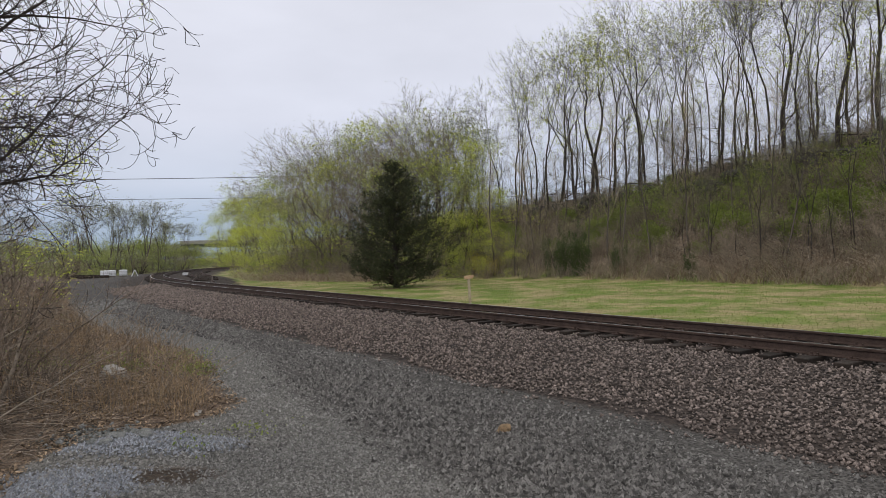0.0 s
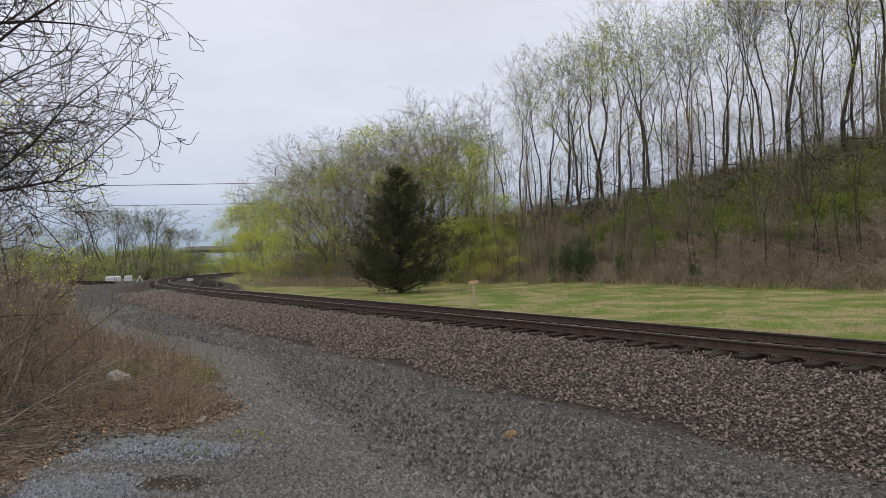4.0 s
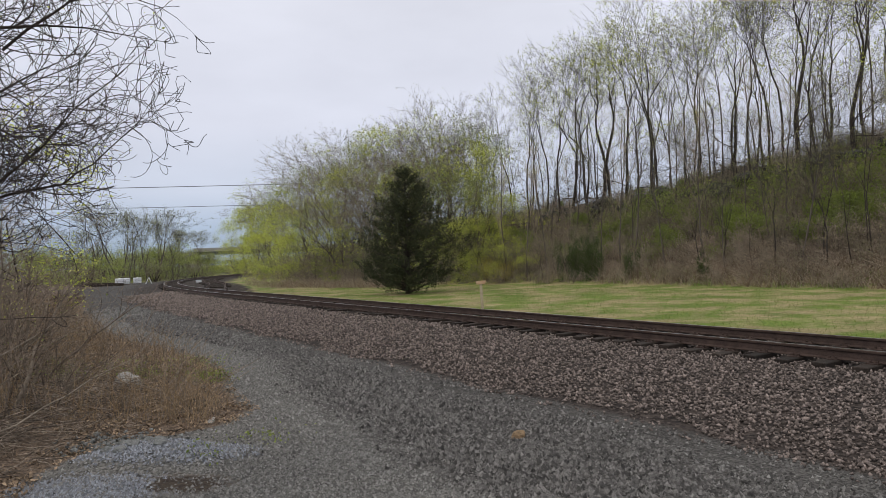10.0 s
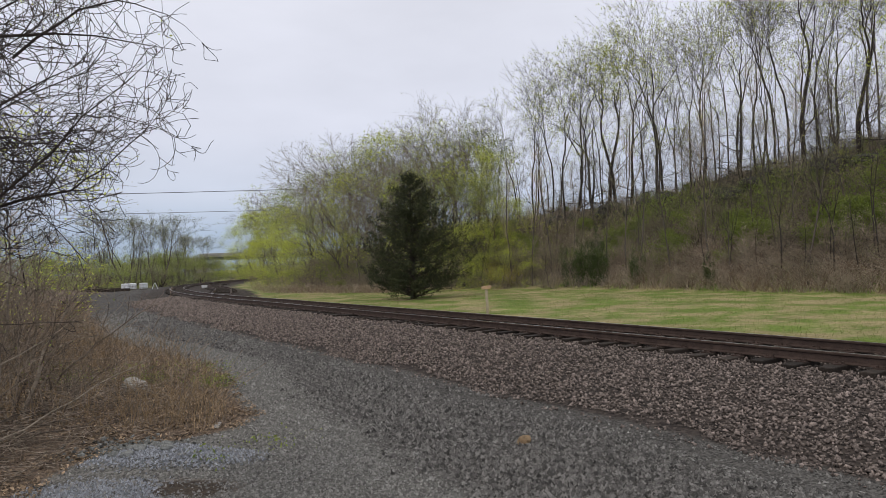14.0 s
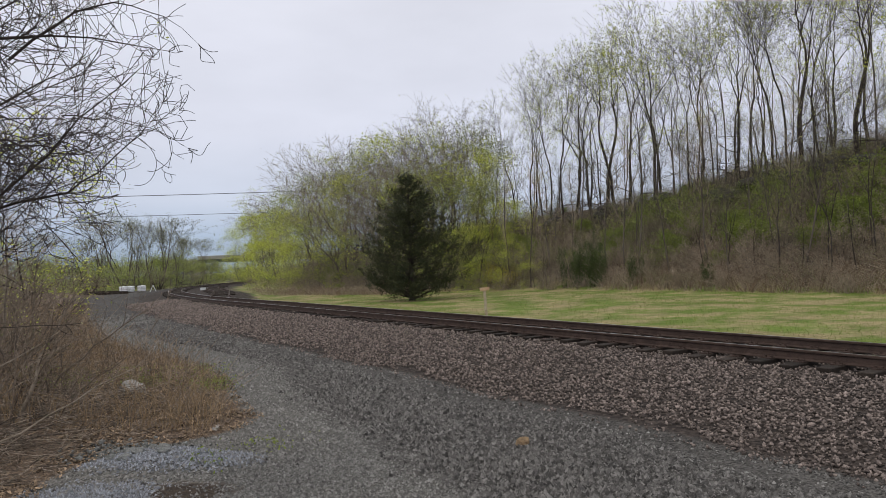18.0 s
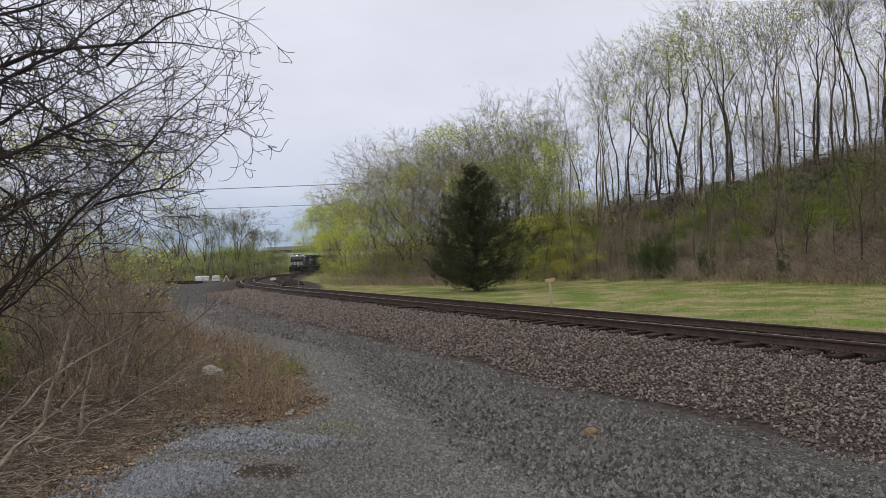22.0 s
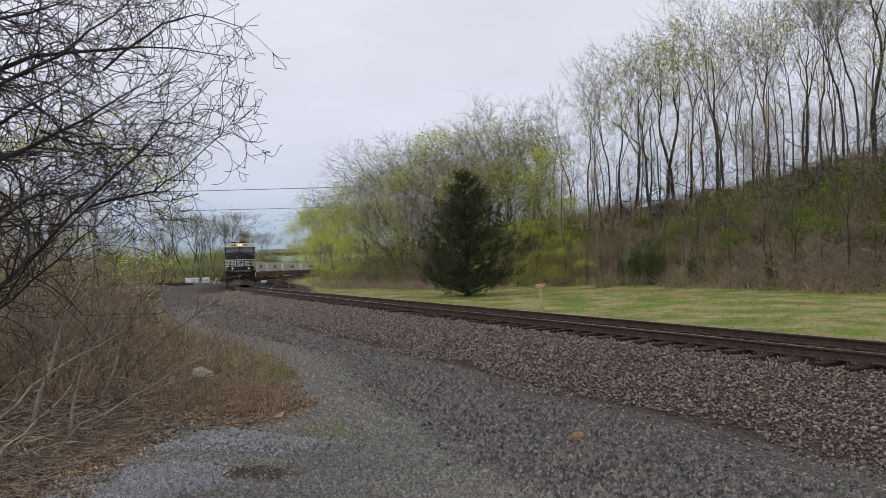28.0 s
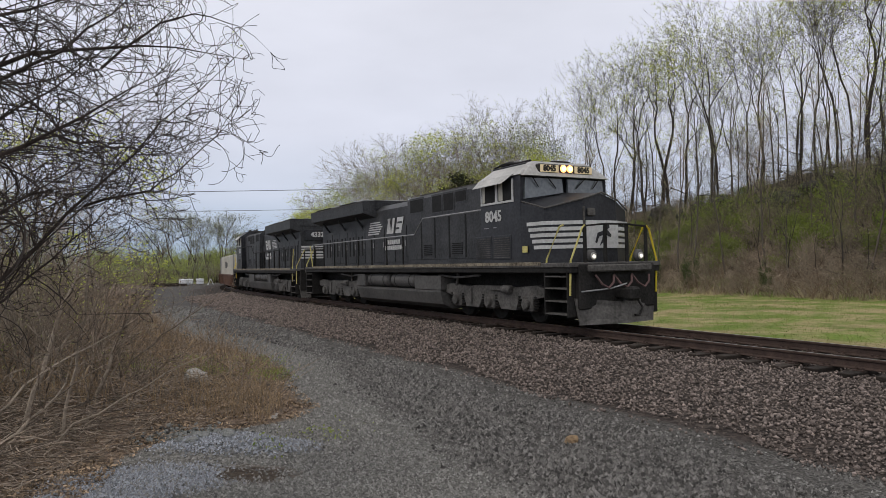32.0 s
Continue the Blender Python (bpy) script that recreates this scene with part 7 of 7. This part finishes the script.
        for k in range(3):
            y0 = -0.8 + 0.6 * k
            part("air_hose", Mesh().tube([(e * 10.55, y0, 1.35), (e * 10.68, y0 + 0.1, 1.12), (e * 10.72, y0 + 0.28, 1.02), (e * 10.70, y0 + 0.45, 1.15), (e * 10.6, y0 + 0.55, 1.32)], 0.028), HOSE, top)
        part("drop_hose", Mesh().tube([(e * 10.6, 0.45, 0.8), (e * 10.75, 0.55, 0.5), (e * 10.85, 0.35, 0.32), (e * 10.95, 0.1, 0.34)], 0.03), UNDER, top)
    # tank and air reservoirs
    part("fuel_tank", Mesh().prism([(-0.95, 0.2), (-1.3, 0.36), (-1.42, 0.75), (-1.42, 0.82), (-0.95, 0.84), (0.95, 0.84), (1.42, 0.82), (1.42, 0.75), (1.3, 0.36), (0.95, 0.2)], -3.6, 3.7, axis="x"), TANK_GREY, top)
    for sd in (-1, 1):
        part("tank_box", Mesh().prism([(1.85, 0.84), (1.85, 1.3), (3.75, 1.3), (3.75, 0.84)], min(sd * 0.9, sd * 1.43), max(sd * 0.9, sd * 1.43)), TANK_GREY, top)
        part("tank_box", Mesh().box(-3.6, -2.75, min(sd * 0.9, sd * 1.43), max(sd * 0.9, sd * 1.43), 0.84, 1.34, 0.03), TANK_GREY, top)
        for x in (-1.55, 0.72):
            rs = part("air_reservoir", Mesh().disc((x, sd * 1.16, 1.12), 0.265, 2.0, "x", 20, 0.09), TANK_GREY, top, smooth=False)
            part("strap", Mesh().disc((x - 0.6, sd * 1.16, 1.12), 0.272, 0.05, "x", 20).disc((x + 0.6, sd * 1.16, 1.12), 0.272, 0.05, "x", 20), UNDER, rs)
        for x in (-4.6, 4.6):
            part("underframe_pipe", Mesh().tube([(x - 1.2, sd * 1.3, 1.32), (x, sd * 1.32, 1.25), (x + 1.4, sd * 1.3, 1.33)], 0.04).tube([(x - 0.2, sd * 1.2, 1.0), (x, sd * 1.25, 1.4)], 0.05), GRIME, top)
    for cx in (-6.35, 6.35):
        bogie(top, cx, sets)
    return top, sets


def well_car(label, logo):
    top = tagged(new("well_car"), label, "freight wagon", "freight train")
    body = Mesh()
    for sd in (-1, 1):
        body.prism([(-8.6, 0.35), (-8.8, 1.25), (8.8, 1.25), (8.6, 0.35)], min(sd * 1.32, sd * 1.45), max(sd * 1.32, sd * 1.45))
    body.box(-8.6, 8.6, -1.35, 1.35, 0.3, 0.42)
    for e in (-1, 1):
        body.box(min(e * 8.7, e * 10.1), max(e * 8.7, e * 10.1), -1.3, 1.3, 0.85, 1.25, 0.03)
    b = part("well_body", body, WELL_BROWN, top)
    for sd in (-1, 1):
        for x in np.arange(-8.2, 8.3, 1.36):
            part("rib", Mesh().box(x - 0.05, x + 0.05, sd * 1.47 - 0.03, sd * 1.47 + 0.03, 0.4, 1.22), WELL_BROWN, b)
        part("top_chord", Mesh().box(-8.8, 8.8, sd * 1.42 - 0.08, sd * 1.42 + 0.08, 1.22, 1.34, 0.02), WELL_BROWN, b)
    for e in (-1, 1):
        for dx in (-0.9, 0.9):
            w = Mesh()
            for sd in (-1, 1):
                w.disc((e * 9.4 + dx, sd * 0.755, 0.46), 0.45, 0.13, "y", 18, 0.02)
            part("wheelset", w, UNDER, top)
        part("bogie_frame", Mesh().box(e * 9.4 - 1.2, e * 9.4 + 1.2, -1.1, -0.95, 0.4, 0.75, 0.05).box(e * 9.4 - 1.2, e * 9.4 + 1.2, 0.95, 1.1, 0.4, 0.75, 0.05), UNDER, top)
        part("end_platform", Mesh().box(min(e * 9.0, e * 10.15), max(e * 9.0, e * 10.15), -1.4, 1.4, 1.25, 1.31, 0.01), GRIME, top)
    c = part("container", Mesh().box(-8.1, 8.1, -1.28, 1.28, 0.44, 3.05, 0.03), CREAM, top, "cream-white corrugated shipping container")
    for sd in (-1, 1):
        for x in np.arange(-7.9, 7.9, 0.4):
            part("corrugation", Mesh().box(x, x + 0.2, sd * 1.29 - 0.018, sd * 1.29 + 0.018, 0.6, 2.92), CREAM, c)
        part("corner_post", Mesh().box(-8.12, -7.95, sd * 1.29 - 0.03, sd * 1.29 + 0.03, 0.44, 3.06).box(7.95, 8.12, sd * 1.29 - 0.03, sd * 1.29 + 0.03, 0.44, 3.06), RAIL_GREY, c)
        part("emblem", Mesh().box(-1.6 + logo, 0.2 + logo, sd * 1.315 - 0.006, sd * 1.315 + 0.006, 1.9, 2.5).box(0.5 + logo, 1.3 + logo, sd * 1.315 - 0.006, sd * 1.315 + 0.006, 2.0, 2.4), TANK_GREY, c, "grey worn marking")
    return top


LEAD, SETS_A = locomotive("8045", True, "black diesel freight locomotive with white nose stripes and lit headlights")
TRAIL, SETS_B = locomotive("4332", False, "second black diesel locomotive coupled long hood forward")
CARS = [well_car("rusty brown well car carrying a cream shipping container", 0.0)]
for _k in range(6):
    CARS.append(copy_thing(CARS[0], pose(0, 0, 0)))


# ---- movement ----
def front_s(t):
    """Where the train's front is on the line."""
    u = 32 - t
    return 7.02 + 14.0 * u + 0.14 * u * u if u < 13 else 212.68 + 17.64 * (u - 13)


def on_line(s_mid, half, flip=False):
    """Pose of a vehicle whose bogies are half metres from its middle; it faces the smaller s."""
    xa, ya, _ = line(s_mid - half)
    xb, yb, _ = line(s_mid + half)
    ang = math.degrees(math.atan2(ya - yb, xa - xb))
    return pose((xa + xb) / 2, (ya + yb) / 2, float(rail_z(s_mid)), 0, 0, ang + (180 if flip else 0))


def motions():
    times = [k * 0.5 for k in range(65)]
    walk(LEAD, [(t, on_line(front_s(t) + 11.15, 6.35)) for t in times])
    walk(TRAIL, [(t, on_line(front_s(t) + 33.45, 6.35, True)) for t in times])
    for k, car in enumerate(CARS):
        walk(car, [(t, on_line(front_s(t) + 55.0 + 20.4 * k, 9.4)) for t in times])
    rolls = [0.0] + [20 + k / 30 for k in range(361)]
    for sets, way in ((SETS_A, 1), (SETS_B, -1)):
        for w in sets:
            x = w.location.x
            walk(w, [(t, pose(x, 0, 0.54, 0, way * math.degrees((front_s(20) - front_s(max(t, 20))) / 0.54), 0)) for t in rolls])


motions()
